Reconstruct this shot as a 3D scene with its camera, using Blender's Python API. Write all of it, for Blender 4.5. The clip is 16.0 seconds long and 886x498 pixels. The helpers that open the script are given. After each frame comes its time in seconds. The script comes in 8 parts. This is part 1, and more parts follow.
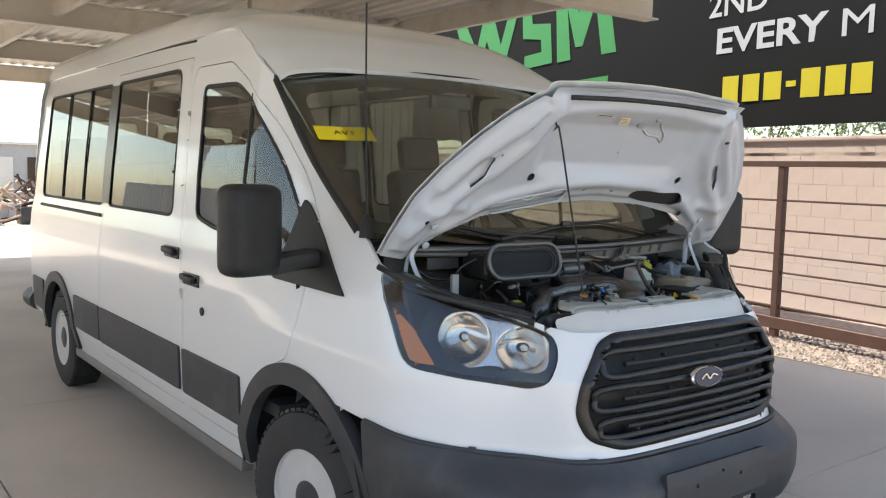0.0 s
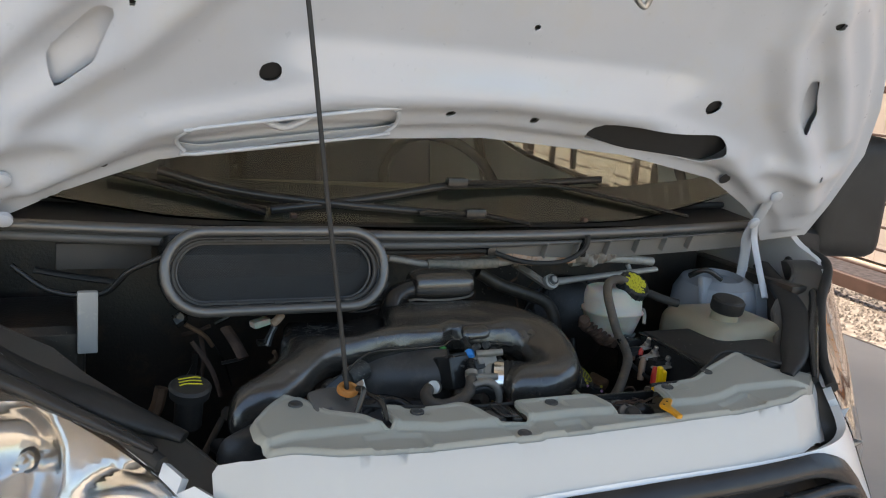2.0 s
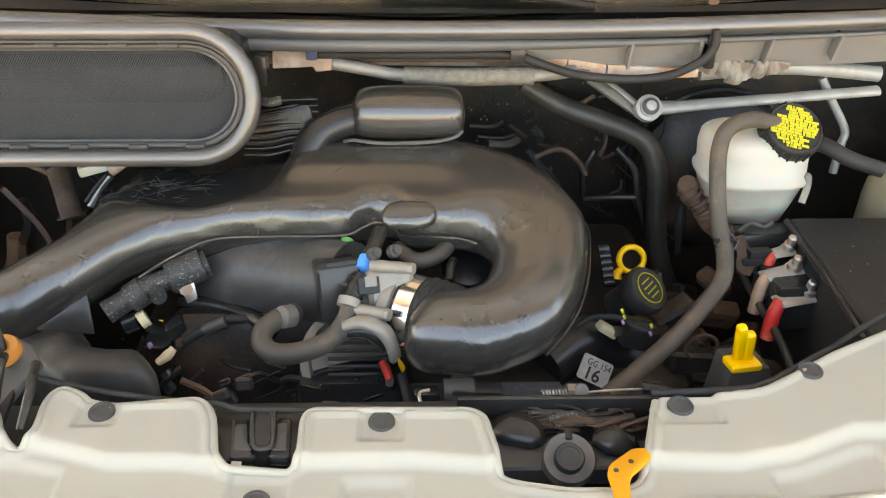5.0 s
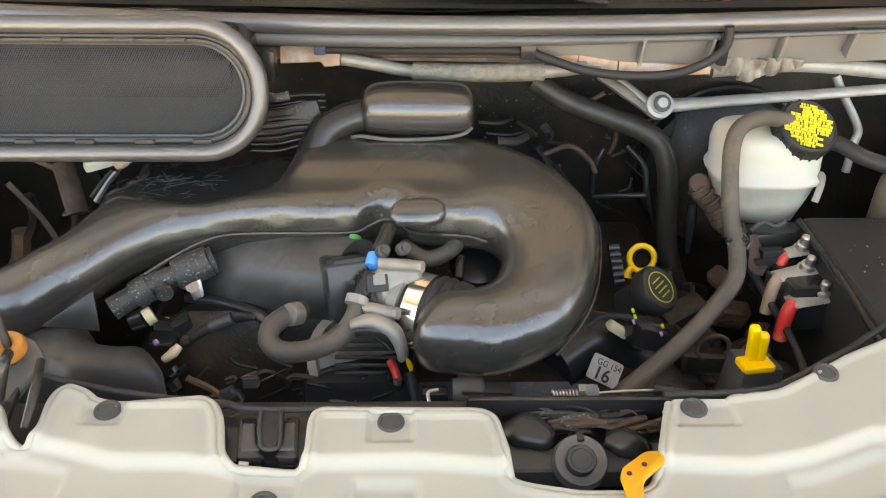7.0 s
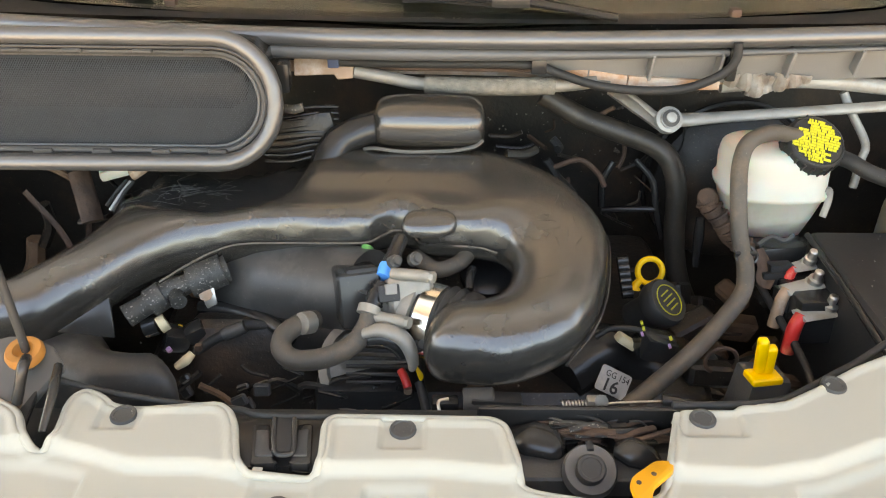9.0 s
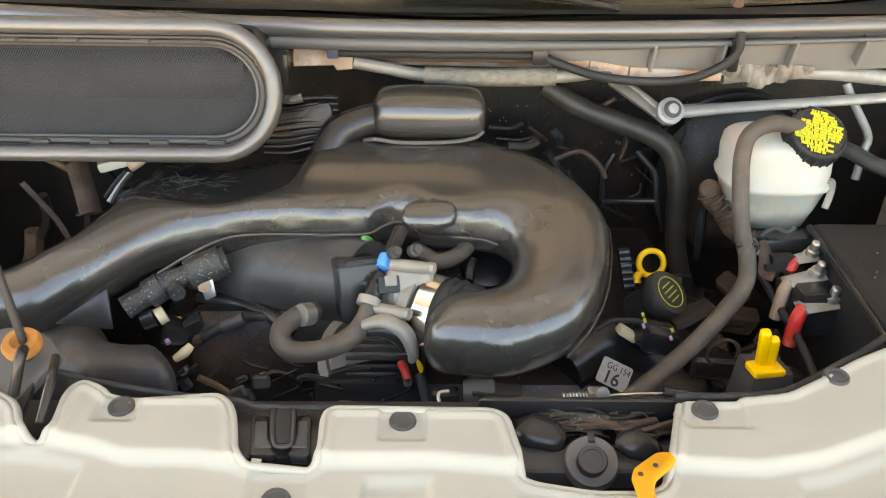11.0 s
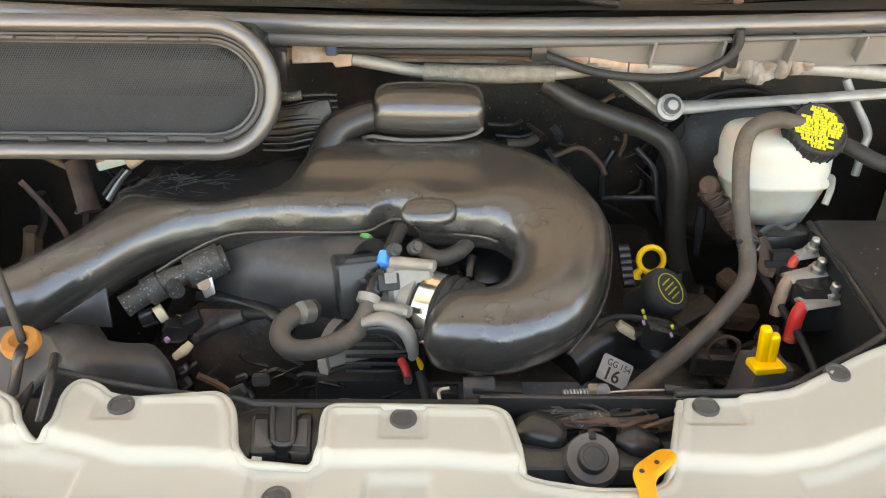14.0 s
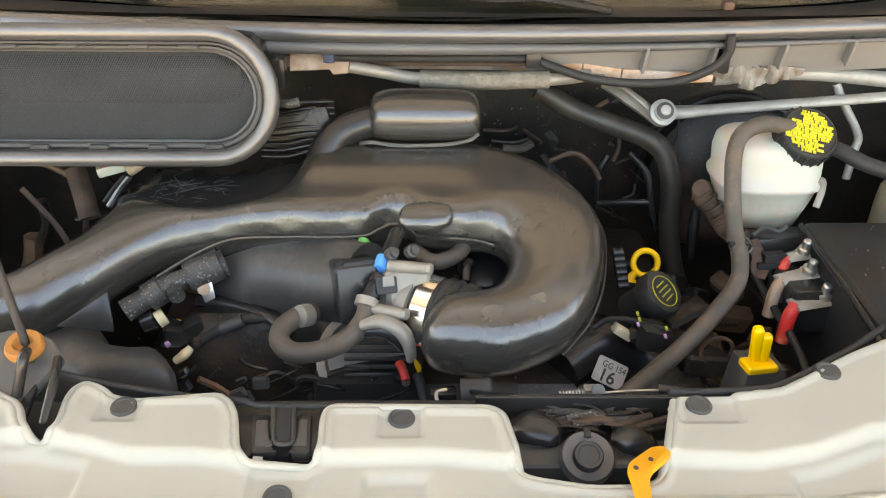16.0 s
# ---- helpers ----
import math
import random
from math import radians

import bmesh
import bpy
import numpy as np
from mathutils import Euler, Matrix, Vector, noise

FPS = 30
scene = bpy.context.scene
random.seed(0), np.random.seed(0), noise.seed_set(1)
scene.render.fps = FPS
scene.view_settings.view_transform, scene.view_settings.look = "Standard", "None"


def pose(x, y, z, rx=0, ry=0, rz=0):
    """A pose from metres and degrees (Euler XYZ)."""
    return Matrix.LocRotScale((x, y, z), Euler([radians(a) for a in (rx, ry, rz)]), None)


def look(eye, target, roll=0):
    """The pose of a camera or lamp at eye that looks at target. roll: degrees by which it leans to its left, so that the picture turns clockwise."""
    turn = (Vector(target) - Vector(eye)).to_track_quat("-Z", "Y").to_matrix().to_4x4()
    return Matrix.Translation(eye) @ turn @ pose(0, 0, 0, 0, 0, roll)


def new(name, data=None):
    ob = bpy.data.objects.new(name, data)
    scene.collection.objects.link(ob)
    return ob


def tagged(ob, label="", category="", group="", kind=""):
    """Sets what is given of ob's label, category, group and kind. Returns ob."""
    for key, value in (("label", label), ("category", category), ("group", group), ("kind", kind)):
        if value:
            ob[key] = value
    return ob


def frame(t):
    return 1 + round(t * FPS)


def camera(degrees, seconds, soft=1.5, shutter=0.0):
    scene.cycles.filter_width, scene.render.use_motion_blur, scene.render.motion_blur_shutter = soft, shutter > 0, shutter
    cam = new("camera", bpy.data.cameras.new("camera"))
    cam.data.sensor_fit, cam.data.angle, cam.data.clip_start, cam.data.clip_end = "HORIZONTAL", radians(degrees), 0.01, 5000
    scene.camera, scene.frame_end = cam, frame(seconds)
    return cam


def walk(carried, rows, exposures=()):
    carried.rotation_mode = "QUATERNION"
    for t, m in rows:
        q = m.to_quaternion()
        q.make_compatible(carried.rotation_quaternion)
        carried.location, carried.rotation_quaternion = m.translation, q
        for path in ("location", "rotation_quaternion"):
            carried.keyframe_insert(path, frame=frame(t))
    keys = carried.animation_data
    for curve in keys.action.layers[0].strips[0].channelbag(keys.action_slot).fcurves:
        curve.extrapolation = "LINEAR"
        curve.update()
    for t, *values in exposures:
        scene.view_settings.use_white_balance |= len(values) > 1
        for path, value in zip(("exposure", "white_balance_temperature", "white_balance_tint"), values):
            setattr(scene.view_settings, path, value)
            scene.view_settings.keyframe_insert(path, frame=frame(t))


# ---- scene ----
cam = camera(54.8, 16.0, soft=1.1)
PATH = [
    (0, (-2.541, -1.916, 1.648), (-1.338, -0.328, 1.468), 1.4),
    (0.5, (-2.119, -1.598, 1.67), (-0.918, -0.011, 1.471), 2.0),
    (1, (-1.616, -1.354, 1.678), (-0.484, 0.277, 1.433), 2.9),
    (1.5, (-1.168, -1.072, 1.686), (-0.125, 0.607, 1.38), 4.1),
    (2, (-0.718, -0.863, 1.663), (0.151, 0.89, 1.251), 5.2),
    (2.5, (-0.397, -0.584, 1.633), (0.238, 1.219, 1.046), 5.4),
    (3, (-0.166, -0.425, 1.637), (0.165, 1.379, 0.837), 3.9),
    (3.5, (0.003, -0.379, 1.636), (0.144, 1.378, 0.691), 1.8),
    (4, (-0.009, -0.365, 1.639), (0.063, 1.352, 0.616), 0.6),
    (6.5, (-0.009, -0.353, 1.643), (0.042, 1.342, 0.583), 0.7),
    (7, (-0.014, -0.349, 1.638), (0.034, 1.347, 0.579), 0.8),
    (7.5, (-0.015, -0.351, 1.636), (0.029, 1.349, 0.583), 0.9),
    (8, (-0.017, -0.355, 1.64), (0.023, 1.352, 0.599), 0.9),
    (8.5, (-0.021, -0.357, 1.643), (0.016, 1.353, 0.607), 1.0),
    (9, (-0.02, -0.358, 1.641), (0.016, 1.354, 0.608), 1.1),
    (11.5, (-0.02, -0.355, 1.635), (0.016, 1.349, 0.588), 1.1),
    (12, (-0.021, -0.355, 1.635), (0.014, 1.347, 0.586), 1.1),
    (12.5, (-0.023, -0.358, 1.636), (0.013, 1.344, 0.587), 1.0),
    (13, (-0.022, -0.358, 1.635), (0.014, 1.343, 0.584), 1.0),
    (13.5, (-0.022, -0.354, 1.634), (0.016, 1.347, 0.583), 1.0),
    (14, (-0.021, -0.354, 1.634), (0.018, 1.349, 0.586), 1.0),
    (14.5, (-0.019, -0.358, 1.637), (0.019, 1.347, 0.592), 0.9),
    (15, (-0.02, -0.359, 1.637), (0.022, 1.348, 0.594), 0.9),
    (15.5, (-0.019, -0.364, 1.638), (0.023, 1.347, 0.603), 0.8),
    (16, (-0.021, -0.366, 1.637), (0.025, 1.346, 0.604), 0.8),
]
EXPOSURES = [(0.0, 1.46, 7000, 7), (1.5, 1.40, 7100, 7), (2.5, 2.15, 7800, 8), (3.0, 2.85, 8600, 10), (3.5, 3.25, 9700, 12), (7.0, 3.42, 9700, 12), (12.0, 3.48, 9700, 12), (16.0, 3.48, 9700, 12)]
walk(cam, [(t, look(eye, target, roll)) for t, eye, target, roll in PATH], EXPOSURES)

# ---- light ----
world = bpy.data.worlds.new("daylight")
scene.world = world
world.use_nodes = True
wn = world.node_tree.nodes
sky = wn.new("ShaderNodeTexSky")
sky.sky_type, sky.sun_disc = "NISHITA", False
sky.sun_elevation, sky.sun_rotation = radians(65), radians(326)
sky.air_density, sky.dust_density = 1.0, 1.5
world.node_tree.links.new(sky.outputs[0], wn["Background"].inputs[0])
wn["Background"].inputs[1].default_value = 0.15
sun = new("sun", bpy.data.lights.new("sun", "SUN"))
sun.data.energy, sun.data.angle, sun.data.color = 3.4, radians(0.55), (1.0, 0.95, 0.87)
sun.matrix_world = look((-3, 4.5, 11.6), (0, 0, 0))


# ---- materials ----
def mat(name, col, rough=0.5, metal=0.0, var=0.15, scale=9.0, bump=0.05, bscale=160.0, coat=0.0, specks=None, patch=None, trans=0.0, ior=1.45, sss=0.0):
    """A surface with two scales of variation. specks: (colour, share, scale) of dust grains. patch: (colour, share, scale) of stains."""
    m = bpy.data.materials.new(name)
    m.use_nodes = True
    nt, b = m.node_tree, m.node_tree.nodes["Principled BSDF"]
    n, lk = nt.nodes.new, nt.links.new
    tc = n("ShaderNodeTexCoord")

    def noise_at(s, detail=4.0, ro=0.6):
        q = n("ShaderNodeTexNoise")
        q.inputs["Scale"].default_value, q.inputs["Detail"].default_value, q.inputs["Roughness"].default_value = s, detail, ro
        lk(tc.outputs["Object"], q.inputs["Vector"])
        return q.outputs["Fac"]

    def ramp(src, lo, hi, a=0.0, z=1.0):
        r = n("ShaderNodeMapRange")
        r.inputs[1].default_value, r.inputs[2].default_value, r.inputs[3].default_value, r.inputs[4].default_value = lo, hi, a, z
        lk(src, r.inputs[0])
        return r.outputs[0]

    def mixed(fac, c1, c2):
        x = n("ShaderNodeMix")
        x.data_type = "RGBA"
        lk(fac, x.inputs[0])
        for c, i in ((c1, 6), (c2, 7)):
            if isinstance(c, tuple):
                x.inputs[i].default_value = (*c, 1)
            else:
                lk(c, x.inputs[i])
        return x.outputs[2]

    big, fine = noise_at(scale, 2.0, 0.5), noise_at(bscale, 3.0)
    dark = tuple(max(0.0, c * (1 - var)) for c in col)
    light = tuple(min(1.0, c * (1 + var)) for c in col)
    colour = mixed(ramp(big, 0.2, 0.8), dark, light)
    if patch:
        colour = mixed(ramp(noise_at(patch[2], 6.0, 0.65), 0.55 - 0.3 * patch[1], 0.82 - 0.3 * patch[1]), colour, patch[0])
    if specks:
        colour = mixed(ramp(noise_at(specks[2] * 2.0, 2.0, 0.5), 0.72 - 0.2 * specks[1], 0.78 - 0.2 * specks[1], 0.0, 0.8 if specks[1] > 0.5 else 0.42), colour, specks[0])
    lk(colour, b.inputs["Base Color"])
    lk(ramp(noise_at(bscale * 0.4, 4.0, 0.6), 0.0, 1.0, max(0.02, rough * 0.94), min(1.0, rough * 1.06)), b.inputs["Roughness"])
    b.inputs["Metallic"].default_value, b.inputs["IOR"].default_value = metal, ior
    b.inputs["Coat Weight"].default_value, b.inputs["Coat Roughness"].default_value = coat, 0.06
    b.inputs["Transmission Weight"].default_value = trans
    if sss:
        b.inputs["Subsurface Weight"].default_value, b.inputs["Subsurface Scale"].default_value = sss, 0.02
    if bump:
        bp = n("ShaderNodeBump")
        bp.inputs["Strength"].default_value, bp.inputs["Distance"].default_value = min(1.0, bump * 3), 0.002
        lk(fine, bp.inputs["Height"])
        lk(bp.outputs[0], b.inputs["Normal"])
    return m


def glass(name, tint, rough=0.0, ior=1.45):
    m = bpy.data.materials.new(name)
    m.use_nodes = True
    b = m.node_tree.nodes["Principled BSDF"]
    b.inputs["Base Color"].default_value = (*tint, 1)
    b.inputs["Transmission Weight"].default_value, b.inputs["Roughness"].default_value, b.inputs["IOR"].default_value = 1.0, rough, ior
    return m


DUST = (0.30, 0.26, 0.21)
M_WHITE = mat("white_paint", (0.78, 0.78, 0.77), 0.22, var=0.015, scale=2.0, bump=0.0, coat=0.6, specks=((0.45, 0.40, 0.33), 0.02, 260))
# The body's white, darkened and blued: shade under the bonnet put into the colour.
M_HOOD = mat("white_paint_shade_toned", (0.475, 0.50, 0.54), 0.28, var=0.03, scale=5.0, bump=0.0, coat=0.4, patch=((0.49, 0.49, 0.48), 0.12, 9.0))
# Body white toned between M_WHITE and M_COVER; the colour stands in for light level.
M_NOSE = mat("nose_paint_toned", (0.54, 0.535, 0.51), 0.35, var=0.02, scale=3.0, bump=0.0)
M_COVER = mat("cream_white_plastic_panel", (0.345, 0.338, 0.290), 0.42, var=0.02, scale=6.0, bump=0.012, bscale=220, ior=1.38)
M_BLACK = mat("black_satin_plastic", (0.022, 0.021, 0.020), 0.26, var=0.25, scale=14, bump=0.02, specks=(DUST, 0.03, 520))
M_DUCT = mat("black_blown_plastic", (0.034, 0.030, 0.0255), 0.25, var=0.14, scale=7, bump=0.008, bscale=260, ior=1.85, patch=((0.050, 0.045, 0.038), 0.10, 16), specks=(DUST, 0.08, 420))
M_MATTE = mat("black_matte_plastic", (0.016, 0.0155, 0.015), 0.55, var=0.3, scale=18, bump=0.03, bscale=300, specks=(DUST, 0.12, 420))
M_GREY = mat("dark_grey_plastic", (0.052, 0.050, 0.047), 0.55, var=0.12, scale=10, bump=0.06, bscale=400, specks=(DUST, 0.10, 300))
M_CLAD = mat("charcoal_cladding", (0.045, 0.046, 0.049), 0.5, var=0.12, scale=5, bump=0.10, bscale=500, patch=((0.085, 0.08, 0.075), 0.10, 4))
M_RUBBER = mat("black_rubber", (0.022, 0.021, 0.0195), 0.65, var=0.25, scale=16, bump=0.05, specks=(DUST, 0.12, 360))
M_HOSE = mat("dusty_rubber_hose", (0.075, 0.062, 0.049), 0.6, var=0.3, scale=22, bump=0.05, patch=((0.16, 0.11, 0.07), 0.10, 30), specks=(DUST, 0.12, 360))
M_OLDHOSE = mat("dusty_black_hose", (0.036, 0.030, 0.024), 0.45, var=0.35, scale=18, bump=0.04, patch=((0.095, 0.070, 0.050), 0.14, 20), specks=(DUST, 0.15, 300))
M_TYRE = mat("tyre_rubber", (0.035, 0.034, 0.033), 0.75, var=0.2, scale=10, bump=0.1)
M_ALU = mat("weathered_aluminium", (0.26, 0.235, 0.20), 0.5, metal=0.3, var=0.2, scale=30, bump=0.1, patch=((0.33, 0.28, 0.22), 0.16, 40))
M_STEEL = mat("zinc_steel", (0.48, 0.46, 0.42), 0.34, metal=0.9, var=0.2, scale=40, bump=0.05)
M_RIM = mat("silver_wheel_paint", (0.62, 0.61, 0.59), 0.4, metal=0.2, var=0.06, scale=12, bump=0.02)
M_CHROME = mat("bright_steel_band", (0.85, 0.82, 0.76), 0.16, metal=1.0, var=0.06, scale=20, bump=0.02)
M_RUST = mat("rusty_iron", (0.085, 0.05, 0.034), 0.8, metal=0.15, var=0.45, scale=40, bump=0.25, patch=((0.05, 0.035, 0.028), 0.3, 30))
M_TAN = mat("primer_brown_seam", (0.36, 0.235, 0.155), 0.6, var=0.3, scale=24, bump=0.1, patch=((0.55, 0.50, 0.44), 0.20, 30))
M_ORANGESEAM = mat("stained_orange_primer", (0.48, 0.22, 0.10), 0.55, var=0.3, scale=14, bump=0.08, patch=((0.62, 0.56, 0.48), 0.42, 17))
M_WALLBAY = mat("grimy_black_sheet", (0.019, 0.016, 0.013), 0.36, var=0.4, scale=14, bump=0.15, patch=((0.075, 0.042, 0.026), 0.16, 13), specks=(DUST, 0.20, 200))
M_MILK = mat("milky_tank_plastic", (0.48, 0.46, 0.40), 0.38, var=0.05, scale=16, bump=0.02, sss=0.55, patch=((0.40, 0.33, 0.24), 0.08, 14))
M_YEL = mat("yellow_plastic", (0.90, 0.52, 0.01), 0.38, var=0.08, bump=0.02)
M_AMBERPAINT = mat("orange_yellow_lever", (0.62, 0.27, 0.012), 0.42, var=0.1, bump=0.02, specks=((0.2, 0.1, 0.02), 0.1, 300))
M_LIME = mat("lime_print", (0.50, 0.46, 0.03), 0.5, var=0.1, bump=0.02)
M_RED = mat("red_boot", (0.62, 0.03, 0.025), 0.45, var=0.2, bump=0.02, patch=((0.6, 0.28, 0.14), 0.15, 40))
M_ORANGE = mat("orange_boot", (0.62, 0.24, 0.08), 0.5, var=0.25, bump=0.02)
M_GROM = mat("orange_grommet", (0.40, 0.16, 0.035), 0.5, var=0.25, scale=40, bump=0.05)
M_BLUE = mat("blue_band", (0.04, 0.28, 0.72), 0.45, var=0.1, bump=0.02)
M_PLEN = mat("dusty_plenum_plastic", (0.045, 0.043, 0.041), 0.38, var=0.22, scale=26, bump=0.02, bscale=300, patch=((0.095, 0.090, 0.082), 0.16, 22), specks=(DUST, 0.10, 330))
M_GREEN = mat("green_plug", (0.06, 0.26, 0.07), 0.4, var=0.1, bump=0.02)
M_PAPER = mat("white_label", (0.36, 0.35, 0.33), 0.5, var=0.04, bump=0.01, patch=((0.6, 0.55, 0.45), 0.08, 40))
M_INK = mat("black_ink", (0.02, 0.02, 0.02), 0.6, var=0.1, bump=0.0)
M_FOIL = mat("wound_cord_sleeve", (0.21, 0.185, 0.145), 0.6, metal=0.1, var=0.3, scale=120, bump=0.3, bscale=500)
M_MESH = mat("filter_mesh", (0.022, 0.024, 0.025), 0.55, var=0.3, scale=30, bump=0.0)
M_CORR = mat("corroded_connector", (0.055, 0.053, 0.048), 0.55, metal=0.2, var=0.4, scale=60, bump=0.2, specks=((0.30, 0.28, 0.24), 0.52, 210))
M_PINK = mat("purple_tape", (0.45, 0.25, 0.45), 0.6, var=0.2, bump=0.02)
M_CREAMCONN = mat("cream_connector", (0.72, 0.60, 0.38), 0.5, var=0.15, bump=0.02)
M_NOTE = mat("yellow_card", (0.92, 0.70, 0.02), 0.55, var=0.03, bump=0.01)
M_CONC = mat("broom_concrete", (0.57, 0.49, 0.41), 0.8, var=0.14, scale=0.7, bump=0.25, bscale=70, patch=((0.42, 0.38, 0.34), 0.16, 0.45), specks=((0.24, 0.21, 0.19), 0.06, 40))
M_GRAV = mat("gravel_stone", (0.26, 0.21, 0.18), 0.85, var=0.45, scale=14, bump=0.2)
M_SOIL = mat("desert_soil", (0.40, 0.33, 0.26), 0.9, var=0.15, scale=0.3, bump=0.3, bscale=20)
M_BLOCK = mat("pink_painted_block", (0.60, 0.49, 0.45), 0.85, var=0.08, scale=1.5, bump=0.35, bscale=60, patch=((0.5, 0.40, 0.35), 0.12, 1.2))
M_FENCE = mat("brown_painted_steel", (0.085, 0.045, 0.035), 0.5, var=0.2, scale=9, bump=0.05)
M_BANNER = mat("black_vinyl_banner", (0.010, 0.010, 0.010), 0.85, var=0.15, scale=1.5, bump=0.05, ior=1.25)
M_BANW = mat("white_print", (0.42, 0.41, 0.40), 0.5, var=0.03, bump=0.0)
M_BANY = mat("yellow_print", (0.48, 0.40, 0.02), 0.5, var=0.03, bump=0.0)
M_BANG = mat("green_print", (0.03, 0.20, 0.045), 0.5, var=0.03, bump=0.0)
M_CLIP = mat("dark_clip_plastic", (0.035, 0.034, 0.032), 0.5, var=0.15, bump=0.03)
M_COWL = mat("faded_grey_plastic", (0.20, 0.187, 0.170), 0.5, var=0.1, scale=10, bump=0.06, bscale=400, specks=(DUST, 0.10, 300))
M_SHEET = mat("off_white_sheet_metal", (0.60, 0.58, 0.54), 0.55, var=0.08, scale=1.2, bump=0.05)
M_ROOF = mat("galvanised_deck", (0.66, 0.63, 0.57), 0.5, metal=0.1, var=0.08, scale=1.2, bump=0.05)
M_BEAM = mat("cream_painted_beam", (0.68, 0.63, 0.55), 0.55, var=0.07, scale=2, bump=0.05, patch=((0.5, 0.44, 0.36), 0.08, 2))
M_LEAF = mat("leaves", (0.10, 0.17, 0.04), 0.6, var=0.5, scale=12, bump=0.0)
M_SEAT = mat("grey_seat_cloth", (0.055, 0.056, 0.058), 0.85, var=0.2, scale=40, bump=0.2)
M_TRIM = mat("pale_cabin_trim", (0.40, 0.39, 0.37), 0.7, var=0.06, scale=4, bump=0.1)
M_LAMPBLACK = mat("lamp_housing", (0.06, 0.057, 0.052), 0.3, var=0.2, scale=5, bump=0.0)
M_REFL = mat("lamp_reflector", (0.80, 0.80, 0.80), 0.14, metal=1.0, var=0.02, bump=0.0)
M_AMBER = mat("amber_lens", (0.95, 0.30, 0.03), 0.2, var=0.08, bump=0.0, coat=0.5)
M_GLASS = glass("windscreen_glass", (0.86, 0.90, 0.78), ior=1.5)
M_TINT = glass("side_window_glass", (0.34, 0.36, 0.34), ior=1.42)
M_CLEAR = glass("headlamp_lens", (0.80, 0.78, 0.75))
M_BAR = mat("pale_alloy_bar", (0.36, 0.345, 0.31), 0.45, metal=0.2, var=0.12, scale=20, bump=0.05, patch=((0.26, 0.22, 0.17), 0.12, 30))
M_AGED = mat("aged_beige_tank", (0.30, 0.265, 0.19), 0.4, var=0.12, scale=9, bump=0.02, sss=0.2)
M_SHEEN = mat("grey_black_sheen", (0.065, 0.063, 0.060), 0.34, var=0.2, scale=14, bump=0.02, ior=1.85)
M_DASH = mat("olive_grey_dash", (0.12, 0.108, 0.078), 0.6, var=0.12, scale=6, bump=0.1)
M_EARTH = mat("brown_grime", (0.15, 0.085, 0.048), 0.75, var=0.4, scale=30, bump=0.2, patch=((0.05, 0.03, 0.02), 0.2, 24))
M_LIP = mat("grey_lip_plastic", (0.092, 0.089, 0.085), 0.4, var=0.15, scale=12, bump=0.03)
M_TOWER = mat("blue_grey_paint", (0.24, 0.26, 0.285), 0.45, var=0.15, scale=8, bump=0.04)
M_GALV = mat("galvanised_wire", (0.5, 0.5, 0.5), 0.5, metal=0.7, var=0.1, bump=0.0)


# ---- mesh helpers ----
def cut(ob, angle=35):
    ob.data.shade_smooth()
    ob.data.set_sharp_from_angle(angle=radians(angle))
    return ob


def solid(name, verts, faces, material, parent=None, label="", angle=35):
    me = bpy.data.meshes.new(name)
    me.from_pydata([tuple(map(float, v)) for v in verts], [], [tuple(map(int, f)) for f in faces])
    me.validate()
    bm = bmesh.new()
    bm.from_mesh(me)
    bmesh.ops.recalc_face_normals(bm, faces=bm.faces)
    bm.to_mesh(me)
    bm.free()
    me.materials.append(material)
    ob = new(name, me)
    ob.parent = parent
    if label:
        tagged(ob, label)
    return cut(ob, angle)


def part(name, bm, material, parent=None, label="", angle=35):
    me = bpy.data.meshes.new(name)
    bm.to_mesh(me)
    bm.free()
    me.materials.append(material)
    ob = new(name, me)
    ob.parent = parent
    if label:
        tagged(ob, label)
    return cut(ob, angle)


def empty(name, label, category, place=(0, 0, 0), group="", kind=""):
    ob = new(name)
    ob.location = place
    return tagged(ob, label, category, group, kind)


def catmull(pts, n=8, closed=False):
    p = np.array(pts, float)
    if len(p) < 3 and not closed:
        return p
    q = np.vstack([p[-1], p, p[0], p[1]]) if closed else np.vstack([2 * p[0] - p[1], p, 2 * p[-1] - p[-2]])
    out = []
    for i in range(1, len(q) - 2):
        a, b, c, d = q[i - 1:i + 3]
        for k in range(n):
            u = k / n
            out.append(0.5 * (2 * b + (c - a) * u + (2 * a - 5 * b + 4 * c - d) * u * u + (3 * b - a - 3 * c + d) * u ** 3))
    if not closed:
        out.append(p[-1])
    return np.array(out)


